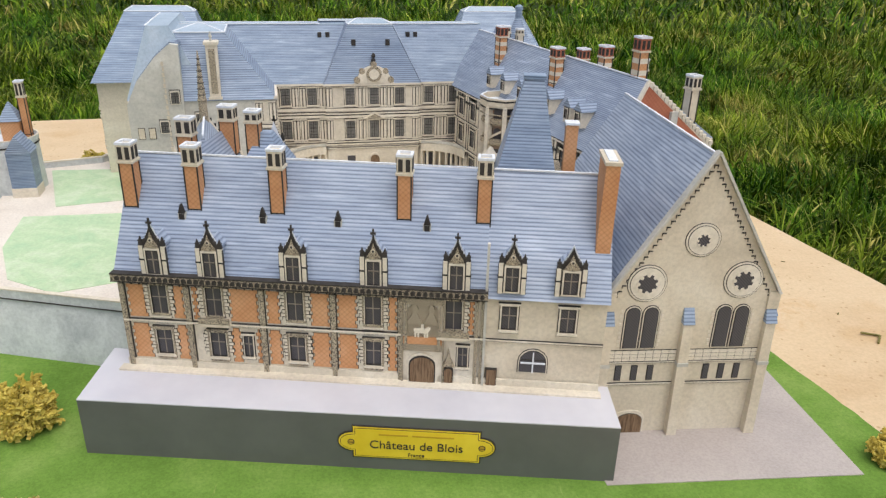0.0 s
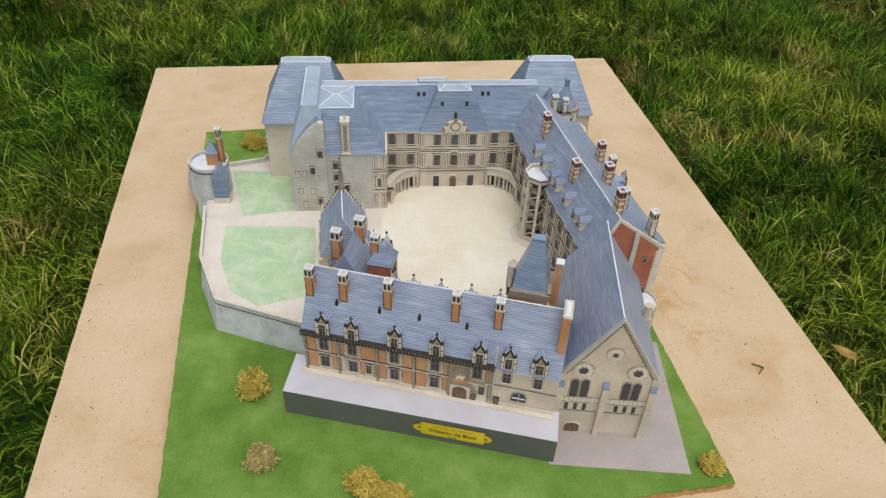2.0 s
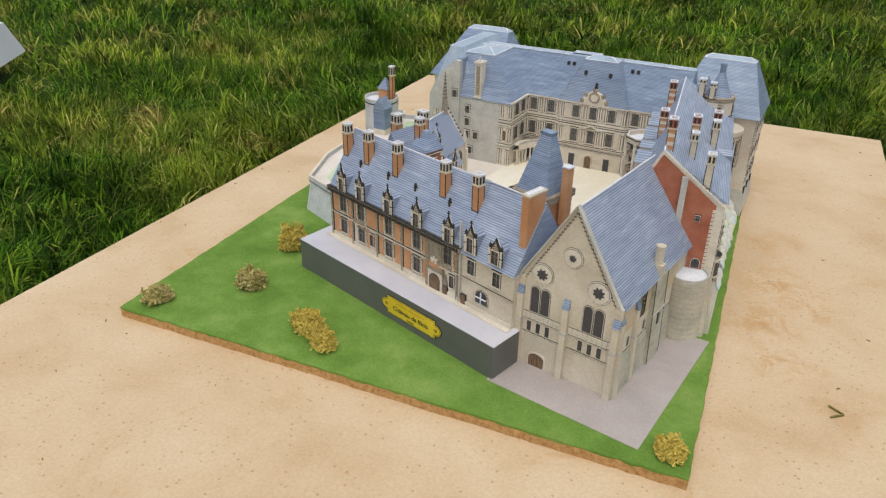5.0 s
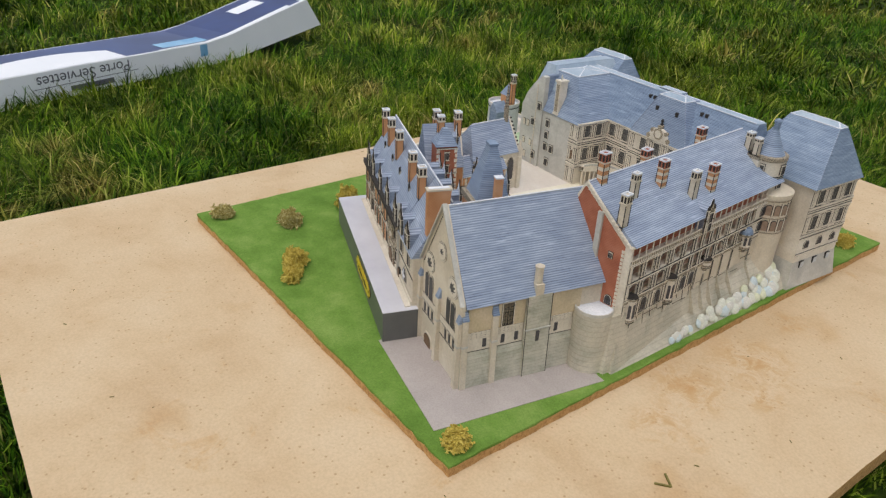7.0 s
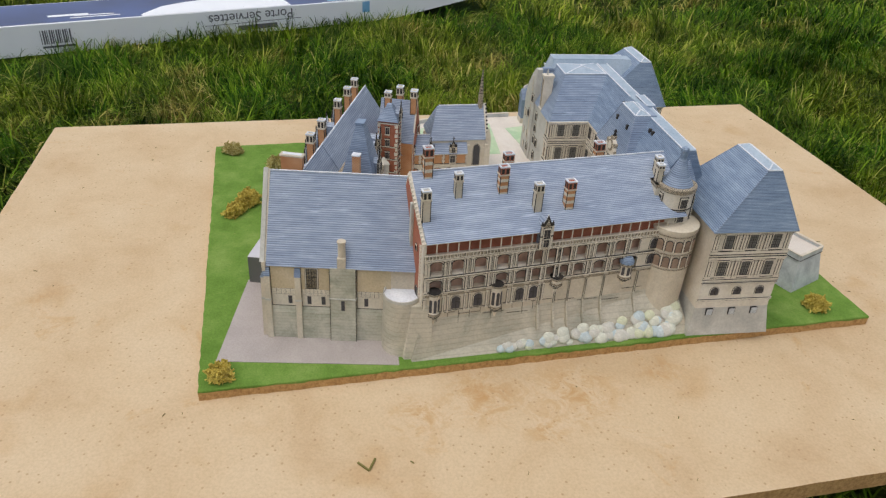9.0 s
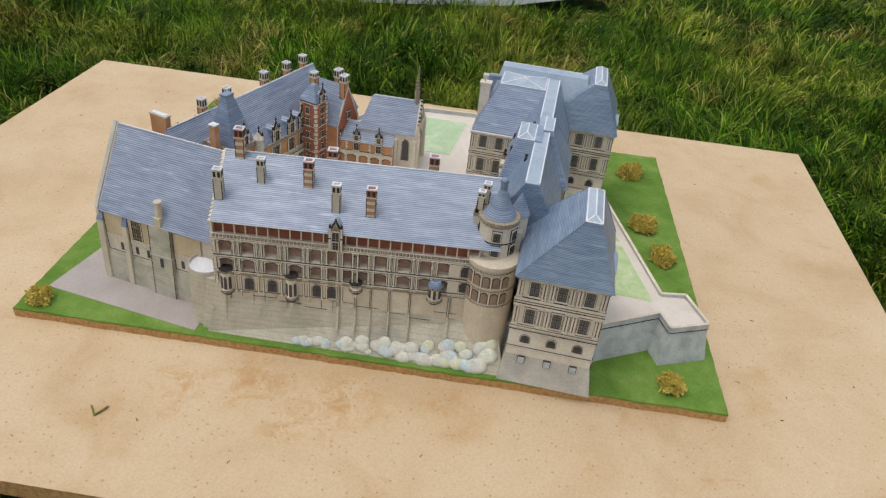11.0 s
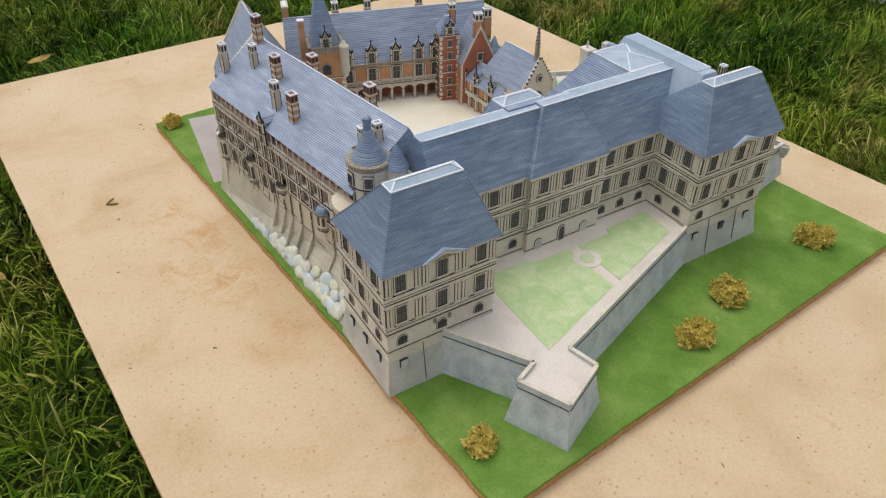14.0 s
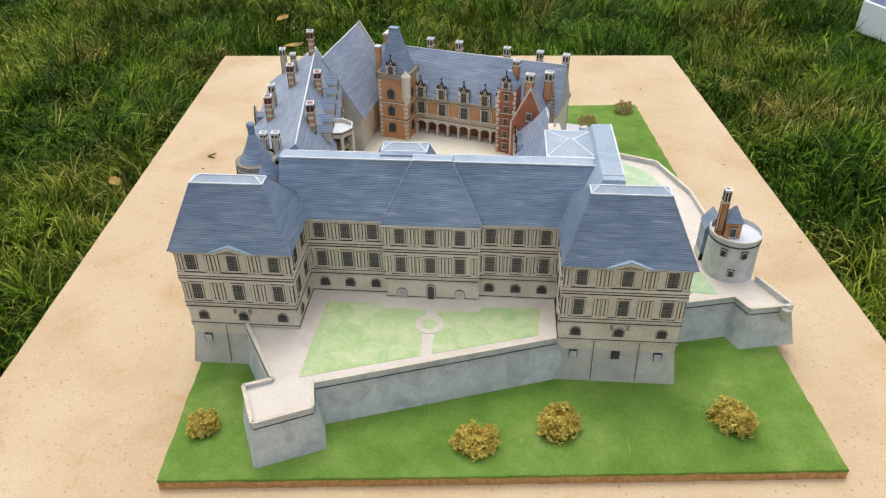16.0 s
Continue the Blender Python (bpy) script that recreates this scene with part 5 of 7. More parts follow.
# court slope: chimneys and small dormers
for x, y, h in ((0.1885, 0.0650, 0.032), (0.0960, 0.0650, 0.028)):
    chimney(loggia, pose(x, y, 0.1755 - 1.70 * (y - 0.0560) - 0.006), 0.0082, 0.0066, h, BRICK, True)
for x in (0.175, 0.149, 0.120, 0.105, 0.078, 0.050, 0.036):
    z = 0.1440
    y = 0.0560 + (0.1755 - z) / 1.70
    d = part("dormer", B().box(-0.0042, 0.0042, -0.0006, 0.010, -0.004, 0.0070), STONE_PALE, loggia, "small stone dormer", m=pose(x, y + 0.006, z, 0, 0, 180))
    part("roof", ridge_roof(-0.001, 0.014, -0.0055, 0.0055, 0.0065, 0, 0.0125).moved(pose(0, 0, 0, 0, 0, 90)), SLATE, d, "slate saddle roof")
    window(d, pose(0, -0.0006, 0), 0, -0.001, 0.0035, 0.006, "cross", False)
# court front: two storeys of windows between pilasters
LCF = pose(FL, FD, 0, 0, 0, 180)
for i in range(9):
    x = 0.016 + 0.0255 * i
    for z in (0.0580, 0.0830, 0.1070):
        window(loggia, LCF, x, z, 0.0080, 0.0135)
    for dx in (-0.0105, 0.0105):
        pilaster(loggia, LCF, x + dx, 0.0520, 0.1270, 0.0015)
for z in (0.0760, 0.1010, 0.1255):
    band(loggia, LCF, 0.0, FL, z, 0.0012, 0.0014)
# south gables of red brick
GS = pose(0, FD, 0, 0, 0, -90)
outline = [(0.0, 0.0503), (FD, 0.0503), (FD, 0.1330), (FD - 0.0560, 0.1765), (0.0, 0.128)]
part("gable_wall", B().sheet(outline, -0.0012, 0.001, 0).sheet([(0.004, 0.06), (FD - 0.007, 0.06), (FD - 0.007, 0.1335), (FD - 0.0560, 0.1725), (0.004, 0.127)], -0.0016, 0, 1).moved(GS),
     [STONE_PALE, BRICK_RED], loggia, "red brick gable with stepped stone edge")
part("pier", B().box(FD - 0.0380, FD - 0.0330, -0.0040, 0, 0.070, 0.1560).moved(GS), STONE_GREY, loggia, "stone flue strip")
window(loggia, GS @ pose(0, -0.0016, 0), FD - 0.0200, 0.1180, 0.0034, 0.0045, "cross", False)
window(loggia, GS @ pose(0, -0.0016, 0), FD - 0.0150, 0.0740, 0.0060, 0.0080, "round", False)
for i in range(18):
    f = (i + 0.5) / 18
    part("step", once("gstep", lambda: B().box(-0.0013, 0.0013, -0.0022, 0, -0.0016, 0.0010).mesh("step", [STONE_PALE])), None, loggia, m=GS @ pose(FD - 0.0560 + 0.0560 * f, 0, 0.1755 - 0.0425 * f - 0.0005))
    part("step", once("gstep", lambda: None), None, loggia, m=GS @ pose(FD - 0.0080, 0, 0.066 + 0.0037 * i))
# round keep between hall and loggia, with its square shoulder
keep = thing("round_keep", "low round stone keep of card with a bare white top", "tower")
part("wall", B().lathe([(0.0182, 0.0135), (0.0174, 0.0720)], 28, 0.2850, -0.0540), STONE_LOW, keep, "weathered ashlar wall")
part("top", B().lathe([(0.0165, 0.0720), (0.0165, 0.0724)], 28, 0.2850, -0.0540), WHITE, keep, "bare white card top")
part("parapet", B().lathe([(0.0173, 0.0720), (0.0173, 0.0748), (0.0164, 0.0748), (0.0164, 0.0722)], 28, 0.2850, -0.0540, caps=(False, False)), STONE_GREY, keep)
b = B().rings([[(0.2895, -0.0600, 0.0135), (0.3070, -0.0530, 0.0135), (0.307, -0.028, 0.0135), (0.286, -0.028, 0.0135)], [(0.290, -0.0545, 0.0700), (0.3020, -0.0465, 0.0700), (0.3025, -0.028, 0.0700), (0.287, -0.028, 0.0700)]])
part("shoulder", b, STONE_LOW, keep, "weathered battered shoulder wall")
part("loophole", B().box(0.2955, 0.2975, -0.0530, -0.0495, 0.0600, 0.0622), GLASS, keep)

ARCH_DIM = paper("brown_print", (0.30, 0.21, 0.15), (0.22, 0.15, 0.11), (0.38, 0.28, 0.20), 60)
# round corner turret over the loggias
rt = thing("corner_turret", "round cream turret with conical slate roof and lantern beside the loggias", "turret", at(0.2460, 0.2070))
part("wall", B().lathe([(0.0175, 0.050), (0.0175, 0.1590)], 28), STONE_PALE, rt, "cream round wall")
part("gallery", B().lathe([(0.0215, 0.0135), (0.0228, 0.0800), (0.0228, 0.1215), (0.0238, 0.1220), (0.0238, 0.1255), (0.0228, 0.1258)], 28, 0.0100, 0.001), STONE, rt, "rounded loggia storeys")
part("cornice", B().lathe([(0.0178, 0.1560), (0.0186, 0.1570), (0.0186, 0.1605), (0.0178, 0.1610)], 28), ORNATE, rt)
part("roof", B().lathe([(0.0150, 0.1605), (0.0105, 0.1680), (0.0062, 0.1775), (0.0034, 0.1850)], 24), SLATE, rt, "conical slate roof")
part("lantern", B().lathe([(0.0032, 0.1845), (0.0032, 0.1925), (0.0040, 0.1930), (0.0036, 0.1955), (0.0015, 0.1970)], 12), SLATE_DEEP, rt, "small lantern")
part("block", B().box(-0.022, 0.004, -0.022, 0.008, 0.120, 0.1600).box(-0.0225, 0.0045, -0.0225, 0.0085, 0.1570, 0.1600, 1), [STONE_PALE, ORNATE], rt, "square stone block")
part("band", B().lathe([(0.0177, 0.1395), (0.0179, 0.1398), (0.0179, 0.1405), (0.0177, 0.1408)], 28), INK, rt)
for a in (-75, 5, 60):
    for z in (0.1280, 0.1430):
        window(rt, pose(0, 0, 0, 0, 0, a + 90) @ pose(0, -0.0175, 0), 0, z, 0.0062, 0.0085, "grid", False)
for z in (0.0860, 0.1035):
    for a in (-70, -48, -26, -4, 18, 40):
        m = pose(0.0100, 0.001, 0, 0, 0, a + 90) @ pose(0, -0.0228, 0)
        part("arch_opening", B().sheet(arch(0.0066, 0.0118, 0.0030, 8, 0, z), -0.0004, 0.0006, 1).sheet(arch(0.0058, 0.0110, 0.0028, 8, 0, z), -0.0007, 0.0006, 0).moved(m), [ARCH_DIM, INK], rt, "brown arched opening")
    for a in (-81, -59, -37, -15, 7, 29):
        part("colonnette", B().box(-0.0007, 0.0007, -0.0009, 0.0004, z - 0.0010, z + 0.0135, 0).box(-0.0010, -0.0007, -0.0006, 0.0004, z - 0.0010, z + 0.0135, 1).box(0.0007, 0.0010, -0.0006, 0.0004, z - 0.0010, z + 0.0135, 1).moved(pose(0.0100, 0.001, 0, 0, 0, a + 90) @ pose(0, -0.0228, 0)), [STONE_PALE, INK], rt)
for z in (0.0822, 0.0990, 0.1180):
    part("band", B().lathe([(0.0228, z), (0.0237, z + 0.0004), (0.0237, z + 0.0012), (0.0228, z + 0.0016)], 28, 0.0100, 0.001), ORNATE, rt)
chimney(rt, pose(-0.016, -0.015, 0.158), 0.0062, 0.0058, 0.022, STONE)
chimney(rt, pose(-0.004, -0.018, 0.158), 0.0055, 0.0055, 0.020, STONE)
part("small_tower", B().lathe([(0.0090, 0.100), (0.0090, 0.1560)], 18, -0.016, 0.016), STONE_PALE, rt)
part("small_roof", B().lathe([(0.0100, 0.1560), (0.0004, 0.1760)], 18, -0.016, 0.016), SLATE, rt, "small slate cone")
part("link_wall", B().box(-0.030, 0.0, 0.004, 0.022, 0.0503, 0.1450), STONE_GREY, rt)

# octagonal open stair in the court
oc = thing("spiral_stair_tower", "octagonal open renaissance stair tower of cream card in the court", "stair tower", at(0.1990, 0.0900, 0, 8))
oct8 = lambda r, z: [(r * math.cos(math.radians(22.5 + 45 * i)), r * math.sin(math.radians(22.5 + 45 * i)), z) for i in range(8)]
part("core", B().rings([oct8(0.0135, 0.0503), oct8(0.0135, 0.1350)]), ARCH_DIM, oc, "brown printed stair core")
for i in range(8):
    a = math.radians(22.5 + 45 * i)
    part("pier", B().box(-0.0016, 0.0016, -0.0020, 0.0030, 0.0503, 0.1340).moved(pose(0.0172 * math.cos(a), 0.0172 * math.sin(a), 0, 0, 0, 22.5 + 45 * i + 90)), STONE_PALE, oc)
for k, z in enumerate((0.0503, 0.0690, 0.0860, 0.1030, 0.1190)):
    part("balcony", B().rings([oct8(0.0168, z), oct8(0.0180, z + 0.0012), oct8(0.0180, z + 0.0050), oct8(0.0168, z + 0.0052)]), ORNATE if k else STONE_PALE, oc, "carved balcony rail")
part("crown", B().rings([oct8(0.0185, 0.1330), oct8(0.0190, 0.1345), oct8(0.0190, 0.1400)], caps=(True, False)).rings([oct8(0.0176, 0.1400), oct8(0.0176, 0.1352)], caps=(False, False)), STONE, oc, "moulded crown")
for z in (0.1270, 0.1318, 0.1375):
    part("moulding", B().rings([oct8(0.0191, z), oct8(0.0193, z + 0.0003), oct8(0.0193, z + 0.0009), oct8(0.0191, z + 0.0012)], caps=(False, False)), ORNATE if z < 0.13 else INK, oc)
for k in range(4):
    for i in range(8):
        a0, a1 = math.radians(22.5 + 45 * i), math.radians(67.5 + 45 * i)
        z0 = 0.0575 + 0.0170 * k
        part("stair_rail", strip((0.0165 * math.cos(a0), 0.0165 * math.sin(a0), z0), (0.0165 * math.cos(a1), 0.0165 * math.sin(a1), z0 + 0.0075), 0.0010, 0.0016), STONE, oc)
part("top", B().rings([oct8(0.0178, 0.1352), oct8(0.0178, 0.1356)]), WHITE, oc, "bare white card top")
part("rim", B().rings([oct8(0.0190, 0.1400), oct8(0.0190, 0.1404), oct8(0.0176, 0.1404), oct8(0.0176, 0.1400)], caps=(False, False)), WHITE, oc)
for z in (0.1060, 0.1225, 0.0895, 0.0725, 0.0555):
    for i in range(8):
        m = pose(0, 0, 0, 0, 0, 45 * i + 90) @ pose(0, -0.0126, 0)
        part("opening", once(("op",), lambda: B().sheet(arch(0.0060, 0.0105, 0.0026, 6, 0, 0), -0.0006, 0.0006).mesh("opening", [GLASS])), None, oc, m=m @ pose(0, 0, z))
part("step", B().rings([oct8(0.0300, 0.0503), oct8(0.0300, 0.0512)]), PATH_CARD, oc, "stone step round the foot")
# painted boulders along the talus
ROCKS = [paper("painted_rock", *c, 70) for c in (((0.70, 0.70, 0.58), (0.52, 0.54, 0.45), (0.80, 0.80, 0.70)), ((0.58, 0.66, 0.66), (0.44, 0.53, 0.54), (0.72, 0.77, 0.76)),
                                                 ((0.70, 0.71, 0.50), (0.54, 0.57, 0.40), (0.80, 0.80, 0.62)), ((0.66, 0.64, 0.56), (0.50, 0.49, 0.42), (0.76, 0.75, 0.68)))]
rng = random.Random(11)
for i in range(74):
    f = rng.random() ** 0.8
    s = 0.070 + 0.190 * f
    k = rng.random() ** 1.3 * (0.10 + 0.62 * f)
    r = rng.uniform(0.0044, 0.0080) * (0.62 + 0.62 * f)
    zz = 0.0150 + k * 0.028
    lean = (0.0545 - zz) / 0.041
    yy = -(0.0075 + (s + 0.010) * 0.0727) * lean
    b = B().lathe([(0.15 * r, -0.85 * r)] + [(r * math.cos(a), r * math.sin(a) * 0.85) for a in (-0.9, -0.5, -0.1, 0.3, 0.7, 1.1, 1.4)], 14)
    part("boulder", b.moved(Matrix.Diagonal((1, 0.45, 1, 1))), ROCKS[rng.randrange(4)], loggia, "pale painted boulder", m=pose(s, yy + r * 0.12, zz + r * 0.3, -24, rng.uniform(-25, 25), rng.uniform(-6, 6)))


# ---- classical wing: fronts ----
def classical(parent, W, x0, x1, xs, base=0.0530, doors=(), stained=False, top_only=False):
    """Three storeys: arched ground floor, two orders of paired pilasters, entablatures."""
    for x in xs:
        window(parent, W, x, 0.1130, 0.0080, 0.0142, "grid")
        window(parent, W, x, 0.0828, 0.0080, 0.0152, "grid")
        if x not in doors and not top_only:
            window(parent, W, x, 0.0600, 0.0072, 0.0080, "round", False)
    gaps = [x0] + [(a + c) / 2 for a, c in zip(xs, xs[1:])] + [x1]
    for i, g in enumerate(gaps):
        for dx in ((0.0014, 0.0042) if i == 0 else (-0.0042, -0.0014) if i == len(gaps) - 1 else (-0.0046, -0.0018, 0.0018, 0.0046)):
            for z0, z1 in ((0.1100, 0.1295), (0.0800, 0.1010)):
                if all(abs(g + dx - x) > 0.0062 for x in xs):
                    pilaster(parent, W, g + dx, z0, z1)
    for z, h in ((0.1010, 0.0022), (0.1042, 0.0014), (0.1070, 0.0028), (0.0760, 0.0016), (0.0786, 0.0012), (0.0728, 0.0008)):
        band(parent, W, x0 - 0.001, x1 + 0.001, z, h, 0.0016 if h > 0.002 else 0.0011, "entablature")
    if not top_only:
        band(parent, W, x0 - 0.0006, x1 + 0.0006, base, 0.0014, 0.0010, "plinth")
    part("cornice", B().box(x0 - 0.002, x1 + 0.002, -0.0020, 0.001, 0.1295, 0.1315).box(x0 - 0.001, x1 + 0.001, -0.0014, 0.001, 0.1288, 0.1295, 1).moved(W), [STONE_PALE, INK], parent)




def north(y):
    return pose(0.5, y, 0, 0, 0, 180)


def nx(*xs):
    return sorted(0.5 - x for x in xs)


classical(gaston, north(0.2565), 0.5 - 0.1965, 0.5 - 0.1255, nx(0.1822, 0.1590, 0.1355))
classical(gaston, north(0.2565), 0.5 - 0.0435, 0.5 + 0.028, nx(0.0330, 0.0095, -0.0140))
classical(gaston, north(0.2620), 0.5 - 0.1250, 0.5 - 0.0440, nx(0.1110, 0.0850, 0.0590), doors=nx(0.1110, 0.0850, 0.0590))
NC = north(0.2620)
for x, h in ((0.0850, 0.0150), (0.1110, 0.0100), (0.0590, 0.0100)):
    part("door", B().sheet(arch(0.0088, h + 0.0012, 0.0044, 8, 0.5 - x, 0.0530), -0.0006, 0, 1).sheet(arch(0.0080, h + 0.0006, 0.0040, 8, 0.5 - x, 0.0530), -0.0009, 0, 0)
         .sheet(arch(0.0060, h - 0.0004, 0.0030, 8, 0.5 - x, 0.0530), -0.0012, 0, 2).moved(NC), [STONE_PALE, INK, STONE_GREY if x != 0.0850 else GLASS], gaston, "arched garden door")
for x0, x1, xs in ((0.1945, 0.2890, (0.2765, 0.2415, 0.2075)), (-0.1240, -0.0265, (-0.0400, -0.0755, -0.1105))):
    N = north(0.3105)
    classical(gaston, N, 0.5 - x1, 0.5 - x0, nx(*xs), base=0.0540)
    c = 0.5 - xs[1]
    pd = part("pediment", B().sheet([(c - 0.0170, 0.1305), (c + 0.0170, 0.1305), (c + 0.0155, 0.1322), (c, 0.1372), (c - 0.0155, 0.1322)], -0.0042, 0.004, 0)
              .sheet([(c - 0.0110, 0.1312), (c + 0.0110, 0.1312), (c, 0.1348)], -0.0046, 0, 1).moved(N), [STONE_PALE, ORNATE], gaston, "low carved pediment")
    part("coping", B().add(strip((c - 0.0185, -0.0022, 0.1312), (c, -0.0022, 0.1380), 0.0050, 0.0009)).add(strip((c, -0.0022, 0.1380), (c + 0.0185, -0.0022, 0.1312), 0.0050, 0.0009)).moved(N), ROOF_TOP, pd)
    for s in (-1, 1):
        part("console", B().box(c + s * 0.0065 - 0.0010, c + s * 0.0065 + 0.0010, -0.0022, 0, 0.0680, 0.0725).moved(N), ORNATE, gaston)
    for x, h in ((xs[0], 0.0058), (xs[1] + (-0.012 if x0 > 0 else 0), 0.0058), (xs[2], 0.0058)):
        if x0 > 0 and x == xs[2]:
            continue
        part("shutter", B().box(0.5 - x - 0.0034, 0.5 - x + 0.0034, -0.0021, 0, 0.0360, 0.0435, 1).box(0.5 - x - 0.0029, 0.5 - x + 0.0029, -0.0024, 0, 0.0364, 0.0431, 0).moved(N), [RAMPART if x != xs[1] else GLASS, INK], gaston, "small grey shutter")
    for x in (x0 + 0.030, x1 - 0.030):
        part("joint", strip((0.5 - x, -0.0006, 0.0540), (0.5 - x, -0.0056, 0.0138), 0.0004, 0.0006).moved(N), INK, gaston)
# sides of the pavilions
classical(gaston, pose(0.2890, 0.234, 0, 0, 0, 90), 0.0, 0.0765, [0.0150, 0.0385, 0.0620])
for x in (0.0150, 0.0385, 0.0620):
    part("shutter", B().box(x - 0.0034, x + 0.0034, -0.0020, 0, 0.0365, 0.0440, 1).box(x - 0.0029, x + 0.0029, -0.0023, 0, 0.0369, 0.0436, 0).moved(pose(0.2890, 0.234, 0, 0, 0, 90)), [RAMPART, INK], gaston, "small grey shutter")
classical(gaston, pose(-0.0265, 0.2565, 0, 0, 0, 90), 0.0, 0.054, [0.0150, 0.0380])
classical(gaston, pose(0.1945, 0.3105, 0, 0, 0, -90), 0.0, 0.054, [0.0150, 0.0380])
classical(gaston, pose(-0.1240, 0.3105, 0, 0, 0, -90), 0.0, 0.0865, [0.0170, 0.0440, 0.0710])
# court side
CS = pose(0, 0.197, 0)
classical(gaston, CS, 0.022, 0.068, [0.0330, 0.0560], 0.0503, top_only=True)
classical(gaston, CS, 0.151, 0.196, [0.1610, 0.1840], 0.0503, top_only=True)
classical(gaston, pose(0, 0.194, 0), 0.068, 0.151, [0.0890, 0.1105, 0.1335], 0.0503, doors=[0.1105], top_only=True)
for x in (0.0890, 0.1335, 0.0330, 0.0560, 0.1610, 0.1840):
    part("door", B().box(x - 0.0042, x + 0.0042, -0.0036, 0, 0.0505, 0.0665, 1).box(x - 0.0036, x + 0.0036, -0.0040, 0, 0.0505, 0.0660, 0).moved(CS), [GLASS, STONE_PALE], gaston)
part("door", B().sheet(arch(0.0100, 0.0175, 0.005, 8, 0.1105, 0.0505), -0.0050, 0, 1).sheet(arch(0.0082, 0.0160, 0.0041, 8, 0.1105, 0.0505), -0.0054, 0, 0).moved(CS), [WOOD, STONE_PALE], gaston, "reddish brown court door")
# curved pediment with trophies over the centre
cp = part("pediment", B().sheet([(0.0915, 0.1312), (0.1295, 0.1312)] + [(0.1105 + 0.0150 * math.cos(math.pi * i / 12), 0.1335 + 0.0130 * math.sin(math.pi * i / 12)) for i in range(13)], -0.0050, 0.004, 0)
          .sheet(disc(0.0068, 16, 0.1105, 0.1395), -0.0058, 0, 1).sheet(disc(0.0045, 16, 0.1105, 0.1395), -0.0062, 0, 0), [STONE_PALE, ORNATE], gaston, "curved pediment carved with trophies", m=CS)
for dx, dz, r in ((-0.0150, 0.1345, 0.0030), (0.0150, 0.1345, 0.0030), (-0.0105, 0.1420, 0.0026), (0.0105, 0.1420, 0.0026), (0.0, 0.1478, 0.0028)):
    part("trophy", B().sheet(disc(r, 8, 0.1105 + dx, dz), -0.0052, 0.001), ORNATE, cp)
part("finial", B().lathe([(0.0010, 0.1490), (0.0022, 0.1510), (0.0010, 0.1530), (0.0020, 0.1550), (0.0006, 0.1575)], 10, 0.1105, -0.002), INK, cp)
part("small_pediment", B().sheet([(0.1000, 0.1005), (0.1210, 0.1005), (0.1105, 0.1060)], -0.0062, 0, 0).sheet([(0.1040, 0.1012), (0.1170, 0.1012), (0.1105, 0.1046)], -0.0066, 0, 1), [STONE_PALE, ORNATE], gaston, m=CS)
# quadrant colonnades in the court's corners
for cx, cy, a0 in ((0.0660, 0.1560, 90), (0.1530, 0.1560, 0)):
    r = 0.0390
    pts = [math.radians(a0 + 90 * i / 12) for i in range(13)]
    ring = lambda q, z: [(cx + q * math.cos(a), cy + q * math.sin(a), z) for a in pts]
    b = B()
    for qa, qb, za, zb in ((r - 0.0060, r + 0.006, 0.0690, 0.0760),):
        b.rings([ring(qa, za), ring(qa, zb), ring(qb, zb), ring(qb, za), ring(qa, za)], caps=(False, False), closed=False)
    cl = part("colonnade", b, STONE_PALE, gaston, "curved colonnade entablature")
    part("railing", B().rings([ring(r - 0.0063, 0.0765), ring(r - 0.0063, 0.0788), ring(r - 0.0050, 0.0788)], caps=(False, False), closed=False), STONE_GREY, cl)
    for i in range(5):
        a = math.radians(a0 + 6 + 19.5 * i)
        for dq in (-0.0030, 0.0030):
            aa = a + dq / r
            part("column", once("court_column", lambda: B().lathe([(0.0017, 0), (0.0017, 0.001), (0.0013, 0.0016), (0.0012, 0.0185), (0.0018, 0.0200), (0.0018, 0.0207)], 10).mesh("column", [STONE_PALE])), None, cl,
                 m=pose(cx + (r - 0.004) * math.cos(aa), cy + (r - 0.004) * math.sin(aa), 0.0503))
# pale creases on the roofs
TOPC = [((0.090, 0.2060), (0.1290, 0.2225), 0.1805), ((0.213, 0.279), (0.271, 0.2925), 0.184), ((-0.103, 0.277), (-0.0425, 0.2905), 0.184), ((-0.0535, 0.170), (-0.012, 0.2215), 0.1786)]
for (x0, y0), (x1, y1), z in TOPC:
    cx, cy = (x0 + x1) / 2, (y0 + y1) / 2
    d = min(x1 - x0, y1 - y0) / 2
    a, c = (cx - max(0.002, (x1 - x0) / 2 - d), cy), (cx + max(0.002, (x1 - x0) / 2 - d), cy)
    p = [(x0, y0, z), (x1, y0, z), (x1, y1, z), (x0, y1, z), (*a, z + 0.004), (*c, z + 0.004)]
    b = B()
    for f in ((0, 1, 5, 4), (1, 2, 5), (2, 3, 4, 5), (3, 0, 4)):
        b.face([p[i] for i in f])
    part("roof_cap", b, ROOF_TOP, gaston, "pale low-pitched roof top")
    for i, j in ((0, 1), (1, 2), (2, 3), (3, 0), (0, 4), (3, 4), (1, 5), (2, 5), (4, 5)):
        part("ridge", strip(p[i], p[j], 0.0012, 0.0008), WHITE, gaston)
part("roof_cap", B().box(-0.05, 0.215, 0.2236, 0.2359, 0.1778, 0.1790), ROOF_TOP, gaston, "pale flat ridge top")
for y in (0.2235, 0.2360):
    ridges(gaston, [((-0.053, y, 0.1790), (0.0670, y, 0.1790)), ((0.1010, y, 0.1790), (0.212, y, 0.1790))])
